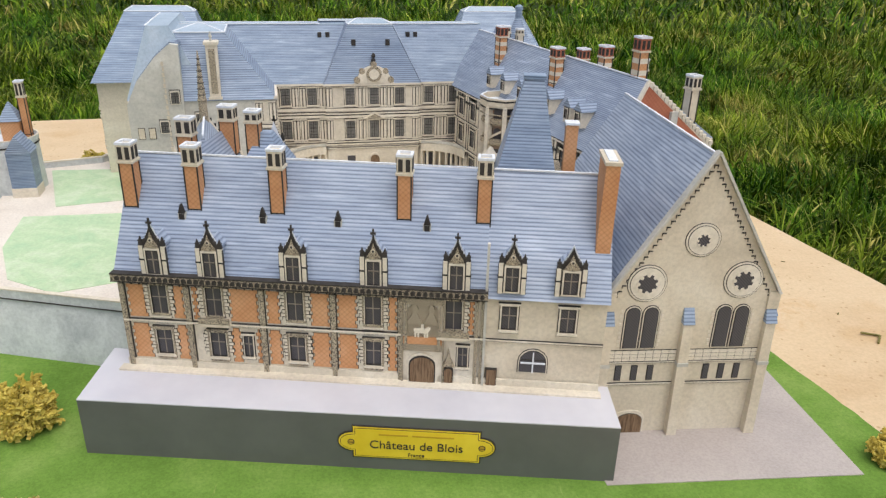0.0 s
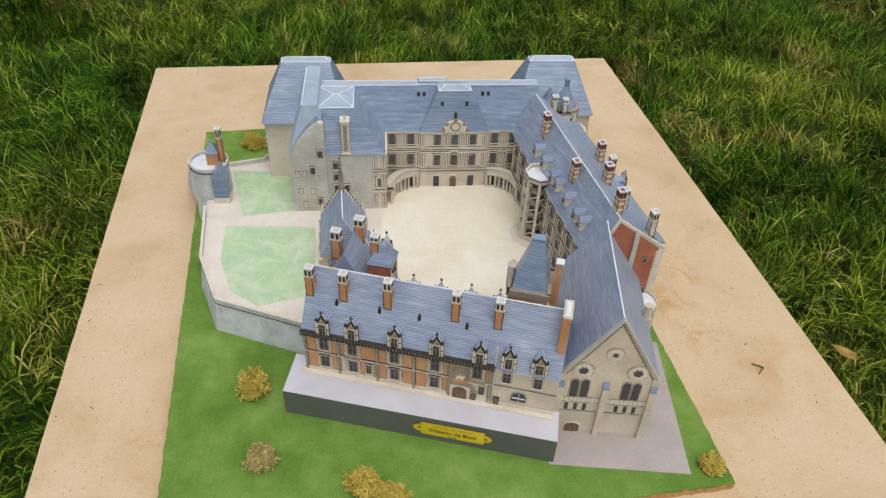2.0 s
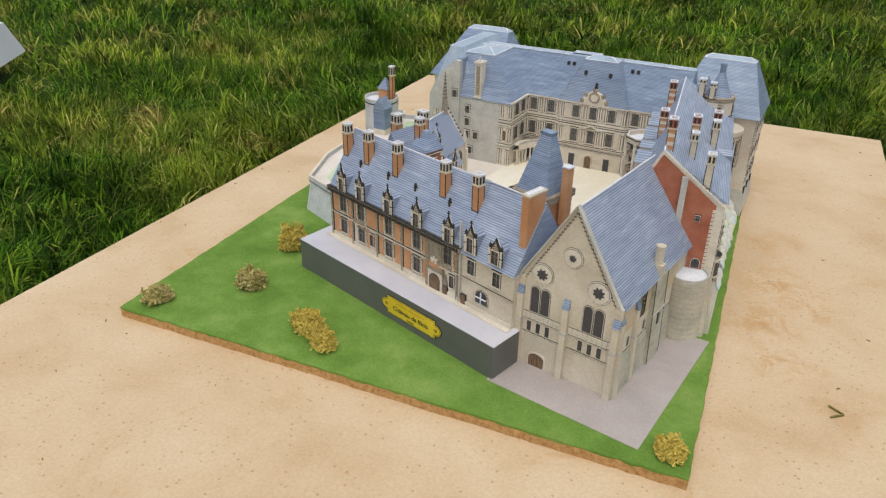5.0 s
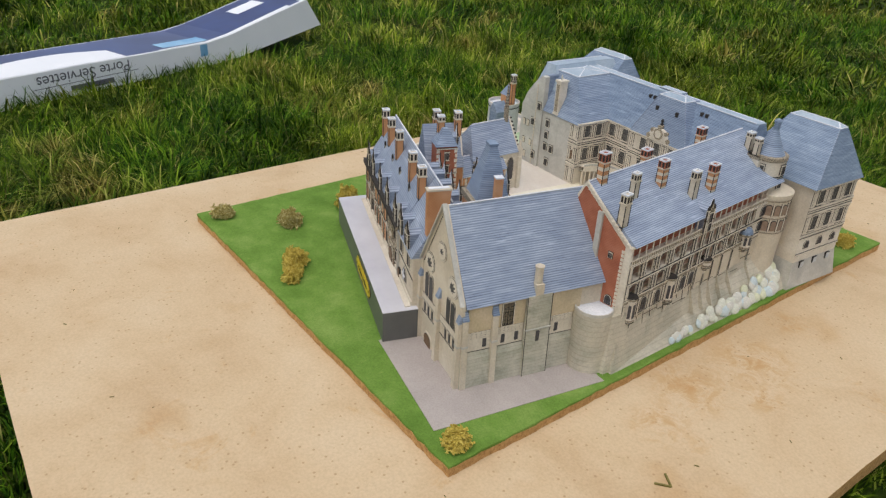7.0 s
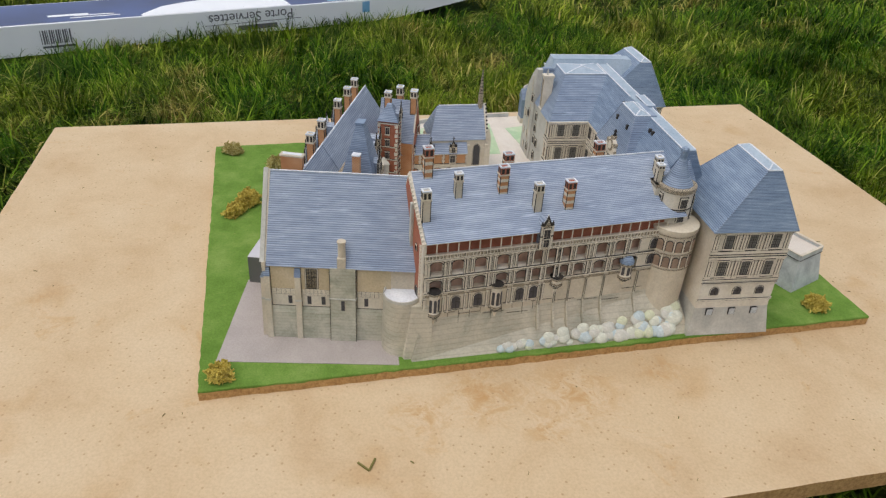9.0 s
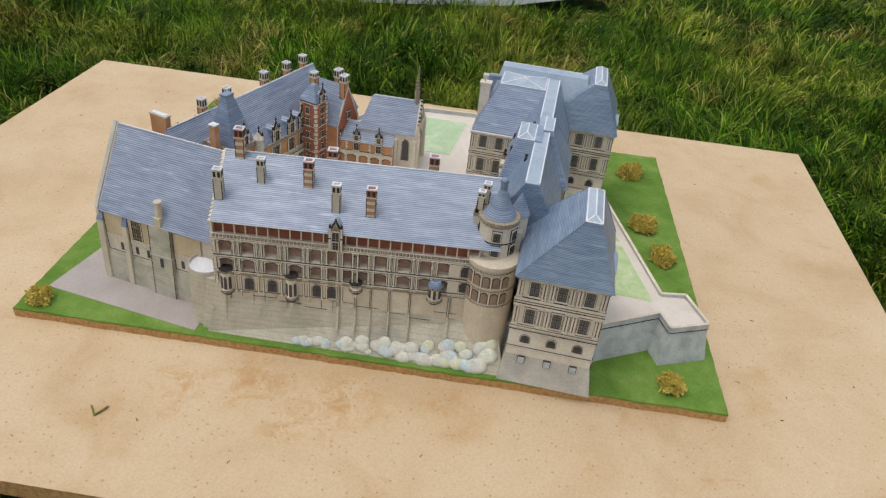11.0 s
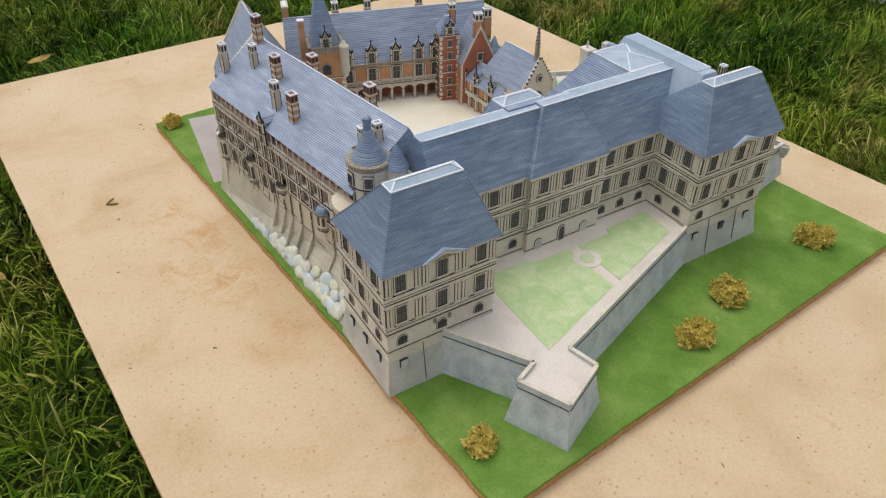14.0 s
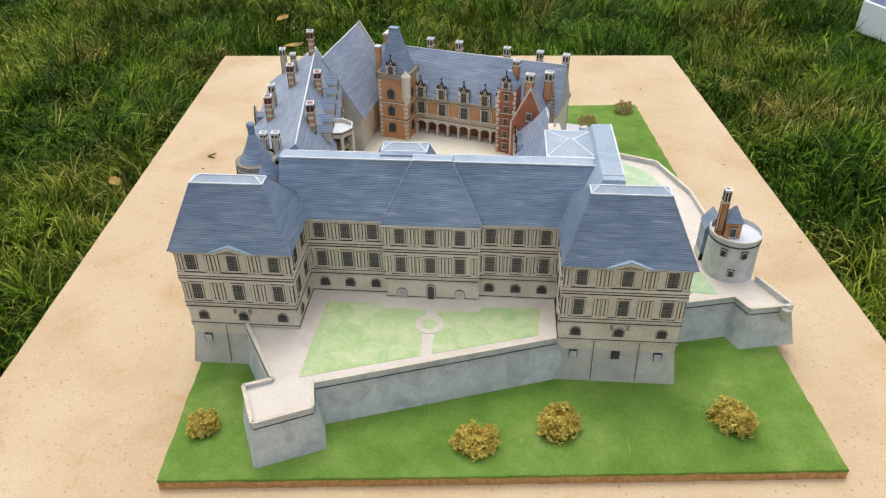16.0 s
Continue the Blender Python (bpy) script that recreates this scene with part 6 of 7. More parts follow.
for x0, x1 in ((0.191, 0.213), (0.2925, 0.271)):
    ridges(gaston, [((x0, 0.314, E0), (x1, 0.2925, 0.184)), ((x0, 0.230, E0), (x1, 0.279, 0.184))], SLATE, 0.0009)
for x0, x1 in ((-0.1275, -0.103), (-0.023, -0.0425)):
    ridges(gaston, [((x0, 0.314, E0), (x1, 0.2905, 0.184))], SLATE, 0.0009)
for x0, x1, y0, y1 in ((0.040, 0.0670, 0.264, 0.2390), (0.127, 0.1010, 0.264, 0.2390), (0.066, 0.0900, 0.192, 0.2060), (0.153, 0.1290, 0.192, 0.2060)):
    ridges(gaston, [((x0, y0, E0), (x1, y1, 0.1805))], SLATE_PALE, 0.0010)
part("roof_cap", B().box(0.0670, 0.1010, 0.2300, 0.2391, 0.1800, 0.1809), ROOF_TOP, gaston, "pale flat pavilion ridge")
for y in (0.2300, 0.2391):
    ridges(gaston, [((0.0670, y, 0.1810), (0.1010, y, 0.1810))])
# lead strip along the return's ridge
part("roof_cap", B().box(-0.0706, -0.0534, 0.166, 0.2608, 0.1830, 0.1841), ROOF_TOP, gaston, "pale flat ridge top")
for x in (-0.0706,):
    ridges(gaston, [((x, 0.166, 0.1842), (x, 0.2608, 0.1842))])
for x, z in ((0.066, 0.170), (0.073, 0.170), (0.145, 0.170), (0.152, 0.170)):
    part("skylight", B().box(x - 0.0017, x + 0.0017, 0.2168, 0.2196, z - 0.002, z + 0.0022), INK, gaston)
for x in (0.094, 0.124):
    part("skylight", B().box(x - 0.0018, x + 0.0018, 0.2002, 0.2040, 0.163, 0.168), INK, gaston)
# the two frontages of the west return
WS = pose(0, 0.148, 0)
end = [(-0.088, 0.0503), (-0.046, 0.0503), (-0.046, 0.172), (-0.052, 0.173), (-0.064, 0.163), (-0.079, 0.145), (-0.088, 0.127)]
part("gable_wall", B().sheet(end, -0.0030, 0.004).moved(WS), STONE_GREY, gaston, "blank grey-cream end wall with rounded gable")
part("roof", B().sheet([(-0.088, 0.127), (-0.046, 0.127), (-0.046, 0.173), (-0.052, 0.174), (-0.064, 0.164), (-0.079, 0.146)], 0.004, 0.060).moved(WS), SLATE, gaston, "blue slate half-gabled roof")
part("wall", B().box(-0.046, 0.008, -0.0006, 0.001, 0.0503, 0.129).moved(WS), STONE_GREY, gaston, "grey-cream wall")
for k in range(26):
    part("quoin", once(("wq", k % 2), lambda k=k: B().box(-0.0016 if k % 2 else -0.0010, 0.0002, -0.0008, 0, 0, 0.0030).mesh("quoin", [STONE])), None, gaston, m=WS @ pose(-0.0580, -0.003, 0.0520 + k * 0.0042))
for x, z in ((-0.0520, 0.128), (-0.0620, 0.105), (-0.0350, 0.1100), (-0.0350, 0.0940), (-0.0350, 0.0780), (-0.0230, 0.0780), (-0.0560, 0.060), (-0.0300, 0.058)):
    window(gaston, WS @ pose(0, -0.003 if x < -0.046 else -0.0006, 0), x, z, 0.0056, 0.0085, "grid", False)
for x, z in ((-0.0800, 0.100), (-0.0720, 0.100), (-0.0780, 0.075), (-0.0640, 0.075), (-0.0740, 0.056)):
    part("blocked_window", B().box(x - 0.0026, x + 0.0026, -0.0034, -0.003, z, z + 0.0090, 1).box(x - 0.0022, x + 0.0022, -0.0037, -0.003, z + 0.0004, z + 0.0086, 0).moved(WS), [STONE, INK], gaston, "walled-up window")
for x in (0.0095, 0.0125, 0.0200, 0.0230):
    for z0, z1 in ((0.1100, 0.1280), (0.0800, 0.1010), (0.0510, 0.0740)):
        pilaster(gaston, WS, x, z0, z1)
for z in (0.1020, 0.1060, 0.0760):
    band(gaston, WS, 0.008, 0.025, z, 0.0022, 0.0016)
part("niche", B().sheet(arch(0.0052, 0.0130, 0.0026, 8, 0.0163, 0.0830), -0.0008, 0, 1).sheet(arch(0.0042, 0.0122, 0.0021, 8, 0.0163, 0.0832), -0.0011, 0, 0).moved(WS), [WOOD, STONE_PALE], gaston)
classical(gaston, pose(0.0240, 0.148, 0, 0, 0, 90), 0.0, 0.046, [0.0140, 0.0330], 0.0503, top_only=True)
lu = part("chimney", B().box(-0.0260, -0.0175, -0.0014, 0.010, 0.1300, 0.1720, 0).box(-0.0270, -0.0165, -0.0024, 0.011, 0.1300, 0.1320, 0).box(-0.0242, -0.0193, -0.0018, 0, 0.1345, 0.1690, 1)
          .box(-0.0272, -0.0163, -0.0026, 0.011, 0.1720, 0.1742, 0), [STONE_PALE, ORNATE], gaston, "tall carved stone chimney panel", m=WS)
part("finial", B().lathe([(0.0012, 0.1742), (0.0007, 0.1765), (0.0014, 0.1778), (0.0003, 0.1815)], 8, -0.0218, 0.003), STONE_GREY, lu)

# ---- gallery and chapel ----
n = 6
for i in range(n):
    p = 0.088 / n
    arcade_bay(gallery, I4, p * (i + 0.5), 0.0503, p, 0.0180, p * 0.72, 0.0148, 0.0038, 0.0022, 0.0022)
    brick_panel(gallery, pose(0, 0.0022, 0), p * i + 0.0015, p * (i + 1) - 0.0015, 0.0705, 0.0815)
part("wall", B().box(0, 0.088, 0.0022, 0.0040, 0.0683, 0.084), STONE_PALE, gallery, "cream upper wall")
band(gallery, pose(0, 0.0022, 0), 0, 0.088, 0.0685, 0.0014, 0.0014)
band(gallery, pose(0, 0.0022, 0), 0, 0.088, 0.0822, 0.0014, 0.0014)
for x in (0.018, 0.042, 0.070):
    window(gallery, pose(0, 0.0015, 0), x, 0.0720, 0.0060, 0.0088)
    gothic_dormer(gallery, pose(x, 0.0012, 0.0838), 0.0078, 0.0080, 0.009)
ridges(gallery, [((0, 0.017, 0.1032), (0.088, 0.017, 0.1032))])
# the chapel's front is at local y = 0, its spire over the front
cg = [(-0.0235, 0.0503), (0.0235, 0.0503), (0.0235, 0.099), (0.0, 0.1365), (-0.0235, 0.099)]
part("gable_wall", B().sheet(cg, -0.0010, 0.002).moved(pose(0, -0.0006, 0)), STONE_PALE, chapel, "cream chapel gable")
part("rose_window", B().sheet(disc(0.0052, 20, 0, 0.1120), -0.0024, 0, 1).sheet(disc(0.0046, 20, 0, 0.1120), -0.0027, 0, 0).sheet(disc(0.0030, 14, 0, 0.1120), -0.0030, 0, 2), [STONE_PALE, INK, GLASS], chapel)
window(chapel, pose(0, -0.0016, 0), 0, 0.0600, 0.0170, 0.0370, "pointed", False)
for s in (-1, 1):
    for p in (-0.0040, 0.0040):
        part("tracery", B().box(p - 0.0003, p + 0.0003, -0.0035, 0, 0.0605, 0.0860), STONE_PALE, chapel) if s > 0 else None
    x = s * 0.0225
    part("buttress", B().box(x - 0.0022, x + 0.0022, -0.0052, 0.001, 0.0503, 0.1000, 0).rings([[(x - 0.0022, -0.0052, 0.1), (x + 0.0022, -0.0052, 0.1), (x + 0.0022, 0.001, 0.1), (x - 0.0022, 0.001, 0.1)],
         [(x - 0.0002, -0.0022, 0.1130), (x + 0.0002, -0.0022, 0.1130), (x + 0.0002, -0.002, 0.1130), (x - 0.0002, -0.002, 0.1130)]], 0), STONE_PALE, chapel)
    for i in range(9):
        f = (i + 0.5) / 9
        part("crocket", once("crocket", lambda: B().box(-0.0008, 0.0008, -0.0012, 0.0008, -0.0006, 0.0012).mesh("crocket", [INK])), None, chapel, m=pose(s * 0.0235 * (1 - f), -0.001, 0.099 + 0.0375 * f))
CE = pose(-0.0235, 0.070, 0, 0, 0, -90)
CW2 = pose(0.0235, 0.0, 0, 0, 0, 90)
for W in (CE, CW2):
    for x in (0.012, 0.035, 0.058):
        window(chapel, W, x, 0.0640, 0.0075, 0.0280, "pointed", False)
    for x in (0.0005, 0.0235, 0.0465, 0.0695):
        part("buttress", B().box(x - 0.0018, x + 0.0018, -0.0040, 0.0005, 0.0503, 0.0920).moved(W), STONE_PALE, chapel)
sp = part("spire", B().rings([oct8(0.0032, 0.130), oct8(0.0030, 0.1450), oct8(0.0036, 0.1460)]).rings([oct8(0.0030, 0.1460), oct8(0.0004, 0.1790)]).moved(pose(0, 0.0055, 0)), ORNATE, chapel, "slender grey openwork spire")
for k in range(7):
    part("crocket", B().lathe([(0.0026 - 0.0003 * k, 0.1490 + 0.004 * k), (0.0032 - 0.0003 * k, 0.1496 + 0.004 * k), (0.0022 - 0.0003 * k, 0.1504 + 0.004 * k)], 6, 0, 0.0055), INK, sp)
ridges(chapel, [((0, 0.002, 0.1345), (0, 0.058, 0.1345))])

# ---- west round tower with its little house ----
wt = thing("round_tower", "round pale stone card tower with a small brick house on top", "tower", at(-0.1930, 0.1940))
part("wall", B().lathe([(0.0245, 0.0135), (0.0235, 0.0500), (0.0228, 0.0910), (0.0236, 0.0915), (0.0236, 0.0945), (0.0224, 0.0945), (0.0224, 0.0900)], 32, caps=(True, False)), RAMPART, wt, "pale grey rubble wall")
part("top", B().lathe([(0.0222, 0.0898), (0.0222, 0.0905)], 32), WHITE, wt, "white card roof deck")
part("rim", B().lathe([(0.0237, 0.0945), (0.0237, 0.0951), (0.0224, 0.0951), (0.0224, 0.0945)], 32, caps=(False, False)), STONE_PALE, wt)
part("band", B().lathe([(0.0231, 0.0880), (0.0235, 0.0884), (0.0235, 0.0890), (0.0231, 0.0894)], 32), INK, wt)
house = part("house", B().box(-0.001, 0.013, -0.006, 0.009, 0.0903, 0.1070), BRICK, wt, "small brick house")
part("roof", B().frustum((-0.0022, 0.0142, -0.0072, 0.0102), 0.1070, (0.0055, 0.0065, 0.0010, 0.0020), 0.1215), SLATE, house, "pointed slate roof")
window(house, pose(0.013, 0.009, 0, 0, 0, 180), 0.007, 0.0930, 0.0045, 0.0080)
chimney(wt, pose(0.0165, 0.0020, 0.090), 0.0052, 0.0060, 0.048)
for a, z in ((100, 0.0780), (80, 0.0580), (55, 0.078)):
    window(wt, pose(0, 0, 0, 0, 0, a + 90) @ pose(0, -0.0233, 0), 0, z, 0.0042, 0.0058, "grid", False)
ann = part("stair_annex", B().box(0.006, 0.024, -0.030, -0.012, 0.0503, 0.0870), SLATE_DEEP, wt, "slate-hung stair annex")
part("roof", ridge_roof(-0.031, -0.011, -0.0248, -0.0055, 0.0870, -0.015, 0.1010).moved(pose(0, 0, 0, 0, 0, 90)), SLATE, ann, "slate roof")
part("plinth", B().box(0.0055, 0.0245, -0.0305, -0.012, 0.0503, 0.0580), STONE_PALE, ann)
part("watch_post", B().lathe([(0.0022, 0.044), (0.0046, 0.0500), (0.0046, 0.0580), (0.0038, 0.0580), (0.0038, 0.0560)], 14, -0.0340, 0.0680), STONE_GREY, wt)


# ---- paving beside the hall ----
solid("paving", B().prism([(0.167, -0.2045), (0.2965, -0.2225), (0.3145, -0.058), (0.250, -0.058), (0.167, -0.165)], 0.0135, 0.0140), PAVING,
      "mauve-grey card paving round the hall", "paving", kind="structure")


# ---- name plate ----
def lettering(text, size, m, mat, parent, label=""):
    """Raised lettering in the built-in font, centred, as a mesh."""
    cu = bpy.data.curves.new("lettering", "FONT")
    cu.body, cu.size, cu.extrude, cu.align_x, cu.align_y = text, size, 0.00012, "CENTER", "CENTER"
    ob = bpy.data.objects.new("lettering", cu)
    scene.collection.objects.link(ob)
    me = bpy.data.meshes.new_from_object(ob.evaluated_get(bpy.context.evaluated_depsgraph_get()))
    bpy.data.objects.remove(ob)
    me.materials.clear()
    me.materials.append(mat)
    return part("lettering", me, None, parent, label, m)


YELLOW = Mat("yellow_card", 0.4, 0.4)
YELLOW = YELLOW.colour(YELLOW.ramp(YELLOW.noise(60, 4), (0.3, (0.66, 0.46, 0.02)), (0.7, (0.78, 0.58, 0.045)))).m
GOLD = Mat("ochre_print", 0.5, 0.3)
GOLD = GOLD.colour(GOLD.ramp(GOLD.noise(60, 4), (0.3, (0.46, 0.28, 0.02)), (0.7, (0.52, 0.33, 0.03)))).m
PF = pose(-0.0795, -0.1315, 0, 0, 0, -15.83) @ pose(0.1645, -0.0003, 0.0300)


def plate(w, h, r):
    pts = []
    for cx, cz, a in ((w / 2 - r, -h / 2 + 0.0, 180), (w / 2, -h / 2 + r, 270), (w / 2 - r * 0.2, 0, None), (w / 2, h / 2 - r, 90), (w / 2 - r, h / 2, 180)):
        pts.append((cx, cz))
    side = [(w / 2 - r, -h / 2), (w / 2 - r, -h / 2 + r * 0.6)] + [(w / 2 - r * 0.9 + r * 1.1 * math.cos(t), (h / 2 - r * 0.6) * math.sin(t)) for t in [(-80 + 20 * i) * math.pi / 180 for i in range(9)]] + [(w / 2 - r, h / 2 - r * 0.6), (w / 2 - r, h / 2)]
    return side + [(-x, z) for x, z in reversed(side)]


name_plate = thing("name_plate", "yellow name plate with black serif lettering on the pedestal", "plaque", PF)
part("plate", B().sheet(plate(0.0740, 0.0185, 0.006), -0.0004, 0.0004, 1).sheet(plate(0.0728, 0.0175, 0.006), -0.0006, 0, 0).sheet(plate(0.0714, 0.0163, 0.006), -0.0007, 0, 1).sheet(plate(0.0708, 0.0157, 0.006), -0.0008, 0, 0), [YELLOW, INK], name_plate)
lettering("Château de Blois", 0.0066, pose(0, -0.0010, -0.0010, 90), INK, name_plate)
lettering("France", 0.0030, pose(0, -0.0010, -0.0062, 90), INK, name_plate)
part("script_mark", B().box(-0.018, -0.004, -0.0010, 0, 0.0046, 0.0054).box(-0.002, 0.018, -0.0010, 0, 0.0046, 0.0054), GOLD, name_plate, "ochre script marks")
for s in (-1, 1):
    part("screw", B().sheet(disc(0.0017, 14, s * 0.0315, 0), -0.0010, 0, 1).sheet(disc(0.0013, 14, s * 0.0315, 0), -0.0012, 0, 0).box(s * 0.0315 - 0.0012, s * 0.0315 + 0.0012, -0.0013, 0, -0.0002, 0.0002, 1), [GOLD, INK], name_plate)

# ---- moss bushes ----
MOSS = Mat("dried_moss", 0.9, 0.1)
_i = MOSS.node("ShaderNodeNewGeometry").outputs["Random Per Island"]
MOSS = MOSS.colour(MOSS.mix(0.5, MOSS.ramp(_i, (0.0, (0.32, 0.24, 0.035)), (0.5, (0.54, 0.42, 0.075)), (1.0, (0.72, 0.60, 0.18))),
                   MOSS.ramp(MOSS.noise(60, 3), (0.35, (0.36, 0.27, 0.045)), (0.65, (0.64, 0.51, 0.12))))).m
MOSS_GREY = Mat("dried_moss_grey", 0.9, 0.1)
_i = MOSS_GREY.node("ShaderNodeNewGeometry").outputs["Random Per Island"]
MOSS_GREY = MOSS_GREY.colour(MOSS_GREY.ramp(_i, (0.0, (0.26, 0.21, 0.06)), (0.5, (0.42, 0.35, 0.12)), (1.0, (0.56, 0.49, 0.24)))).m


def moss(x, y, rx, ry, h, turn, seed, mat, label):
    """A clump of forking lichen twigs filling a low dome."""
    rx, ry = rx * 1.10, ry * 1.10
    rng, b = random.Random(seed), B()
    count = int(460 * (rx * ry * h / (0.02 * 0.02 * 0.028)) ** 0.55)

    def twig(p, d, r, l, level):
        q = p + d * l
        s = d.cross(Vector((0.3, 0.5, 0.8))).normalized()
        u = s.cross(d)
        mid = (p + q) / 2 + s * rng.uniform(-1, 1) * l * 0.2
        rings = []
        for c, rr in ((p, r), (mid, r * 0.85), (q, r * 0.6)):
            rings.append([c + s * rr, c - s * rr * 0.5 + u * rr * 0.87, c - s * rr * 0.5 - u * rr * 0.87])
        b.rings(rings)
        if level:
            for _ in range(2):
                e = (d + Vector((rng.uniform(-1, 1), rng.uniform(-1, 1), rng.uniform(-0.7, 0.9))) * 1.2).normalized()
                twig(q, e, r * 0.8, l * 0.75, level - 1)

    for _ in range(count):
        a, e = rng.uniform(0, 2 * math.pi), rng.random() ** 0.6
        f = rng.uniform(0.55, 1.0) * (0.86 + 0.22 * noise.noise(Vector((math.cos(a) * 2 + seed, math.sin(a) * 2, e * 2.5))))
        f *= 0.9 + 0.25 * noise.noise(Vector((math.cos(a) * 5, math.sin(a) * 5 + seed, e * 6)))
        z = e * 0.92
        k = math.sqrt(max(0.05, 1 - z * z))
        p = Vector((rx * f * k * math.cos(a), ry * f * k * math.sin(a), max(0.0012, h * f * z)))
        d = Vector((p.x / rx + rng.uniform(-0.9, 0.9), p.y / ry + rng.uniform(-0.9, 0.9), p.z / h + rng.uniform(-0.6, 0.9))).normalized()
        twig(p - d * 0.003, d, rng.uniform(0.0010, 0.0016), rng.uniform(0.0022, 0.0036), 2)
    b.lathe([(ry * 0.40, 0.0), (ry * 0.42, h * 0.2), (ry * 0.25, h * 0.4), (ry * 0.1, h * 0.5)], 10)
    return solid("moss_bush", b, mat, label, "bush", at(x, y, 0.0135, turn), group="moss bushes on the green base")


YB, GB = "mustard-yellow dried moss bush on the green flock", "sparse grey-yellow dried moss bush on the flock"
moss(-0.1130, -0.1040, 0.0180, 0.0170, 0.033, 0, 1, MOSS, YB)
moss(-0.0975, -0.1880, 0.0170, 0.0150, 0.026, 20, 2, MOSS_GREY, GB)
moss(-0.1560, -0.2520, 0.0165, 0.0140, 0.017, 60, 3, MOSS_GREY, GB)
moss(-0.0040, -0.2180, 0.0195, 0.0165, 0.022, -20, 4, MOSS, YB)
moss(0.0210, -0.2310, 0.0215, 0.0130, 0.018, -25, 5, MOSS, YB)
moss(0.3180, -0.2160, 0.0130, 0.0130, 0.017, 0, 6, MOSS, YB)
moss(0.2570, 0.3920, 0.0145, 0.0135, 0.019, 0, 7, MOSS, YB)
moss(0.0390, 0.3940, 0.0230, 0.0160, 0.021, 10, 8, MOSS, YB)
moss(-0.0260, 0.3720, 0.0220, 0.0180, 0.024, 40, 9, MOSS, YB)
moss(-0.1670, 0.3570, 0.0230, 0.0175, 0.023, -30, 10, MOSS, YB)

# ---- things lying on the board ----
DRY = Mat("dry_stalk", 0.8, 0.2)
DRY = DRY.colour(DRY.ramp(DRY.noise(200), (0.3, (0.10, 0.085, 0.02)), (0.7, (0.22, 0.19, 0.06)))).m
b = B()
for p, q in (((0.4170, -0.1000, 0.0040), (0.4260, -0.0915, 0.0040)), ((0.4260, -0.0915, 0.0040), (0.4145, -0.0860, 0.0046))):
    b.add(strip(p, q, 0.0016, 0.0010))
solid("bent_stalk", b, DRY, "bent dry grass stalk lying on the board", "stalk")
rng, b = random.Random(21), B()
for _ in range(90):
    x, y, a, l = rng.uniform(-0.33, 0.49), rng.uniform(-0.48, 0.62), rng.uniform(0, 6.3), rng.uniform(0.001, 0.0042)
    if -0.27 < x < 0.34 and -0.29 < y < 0.45:
        continue
    b.add(strip((x, y, 0.0034), (x + l * math.cos(a), y + l * math.sin(a), 0.0035), rng.uniform(0.0004, 0.0009), 0.0005))
solid("wood_flecks", b, DRY, "tiny dark flecks and stalk bits scattered on the board", "flecks", kind="stuff")

# ---- the long carton on the grass ----
CARTON = Mat("white_carton", 0.35, 0.5)
CARTON = CARTON.colour(CARTON.ramp(CARTON.noise(8, 4), (0.3, (0.82, 0.84, 0.87)), (0.7, (0.88, 0.89, 0.91)))).m
NAVY = Mat("navy_print", 0.3, 0.5)
NAVY = NAVY.colour(NAVY.ramp(NAVY.noise(5, 3), (0.35, (0.016, 0.032, 0.125)), (0.65, (0.035, 0.068, 0.22)))).m
SKYB = Mat("light_blue_print", 0.35, 0.5)
SKYB = SKYB.colour(SKYB.ramp(SKYB.noise(12, 3), (0.35, (0.16, 0.38, 0.62)), (0.65, (0.32, 0.55, 0.74)))).m
PRINT = Mat("grey_print", 0.5, 0.3)
PRINT = PRINT.colour(PRINT.ramp(PRINT.noise(90), (0.3, (0.10, 0.10, 0.12)), (0.7, (0.15, 0.15, 0.17)))).m
box = thing("carton", "long white and navy carton with one bent end, on grass", "box", at(-0.718, -0.822, -0.040, 113.5))
BL, BW = 1.265, 0.175
SPINE = [(0.0, 0.0, 0.0, 0.062), (0.60, 0.0, 0.60, 0.056), (0.90, 0.0, 0.89, 0.052), (0.98, 0.004, 0.955, 0.060), (1.265, 0.042, 1.215, 0.113)]


def along(u):
    """The top's height at u, and its lean, along the bent carton."""
    for p, q in zip(SPINE, SPINE[1:]):
        if u <= q[2]:
            return p[3] + (q[3] - p[3]) * (u - p[2]) / (q[2] - p[2])
    return SPINE[-1][3]


def on_top(pts, up, thick=0.0005):
    """A printed area on the top, following its bend."""
    lo, hi = [(u, v, along(u) + up) for u, v in pts], [(u, v, along(u) + up + thick) for u, v in pts]
    return B().rings([lo, hi])


def strip_top(u0, u1, v0, v1, up):
    b, n = B(), max(1, int((u1 - u0) / 0.05))
    us = sorted(set([u0 + (u1 - u0) * k / n for k in range(n + 1)] + [p[2] for p in SPINE if u0 < p[2] < u1]))
    for a, c in zip(us, us[1:]):
        b.face([(a, v0(a), along(a) + up), (c, v0(c), along(c) + up), (c, v1(c), along(c) + up), (a, v1(a), along(a) + up)])
    return b


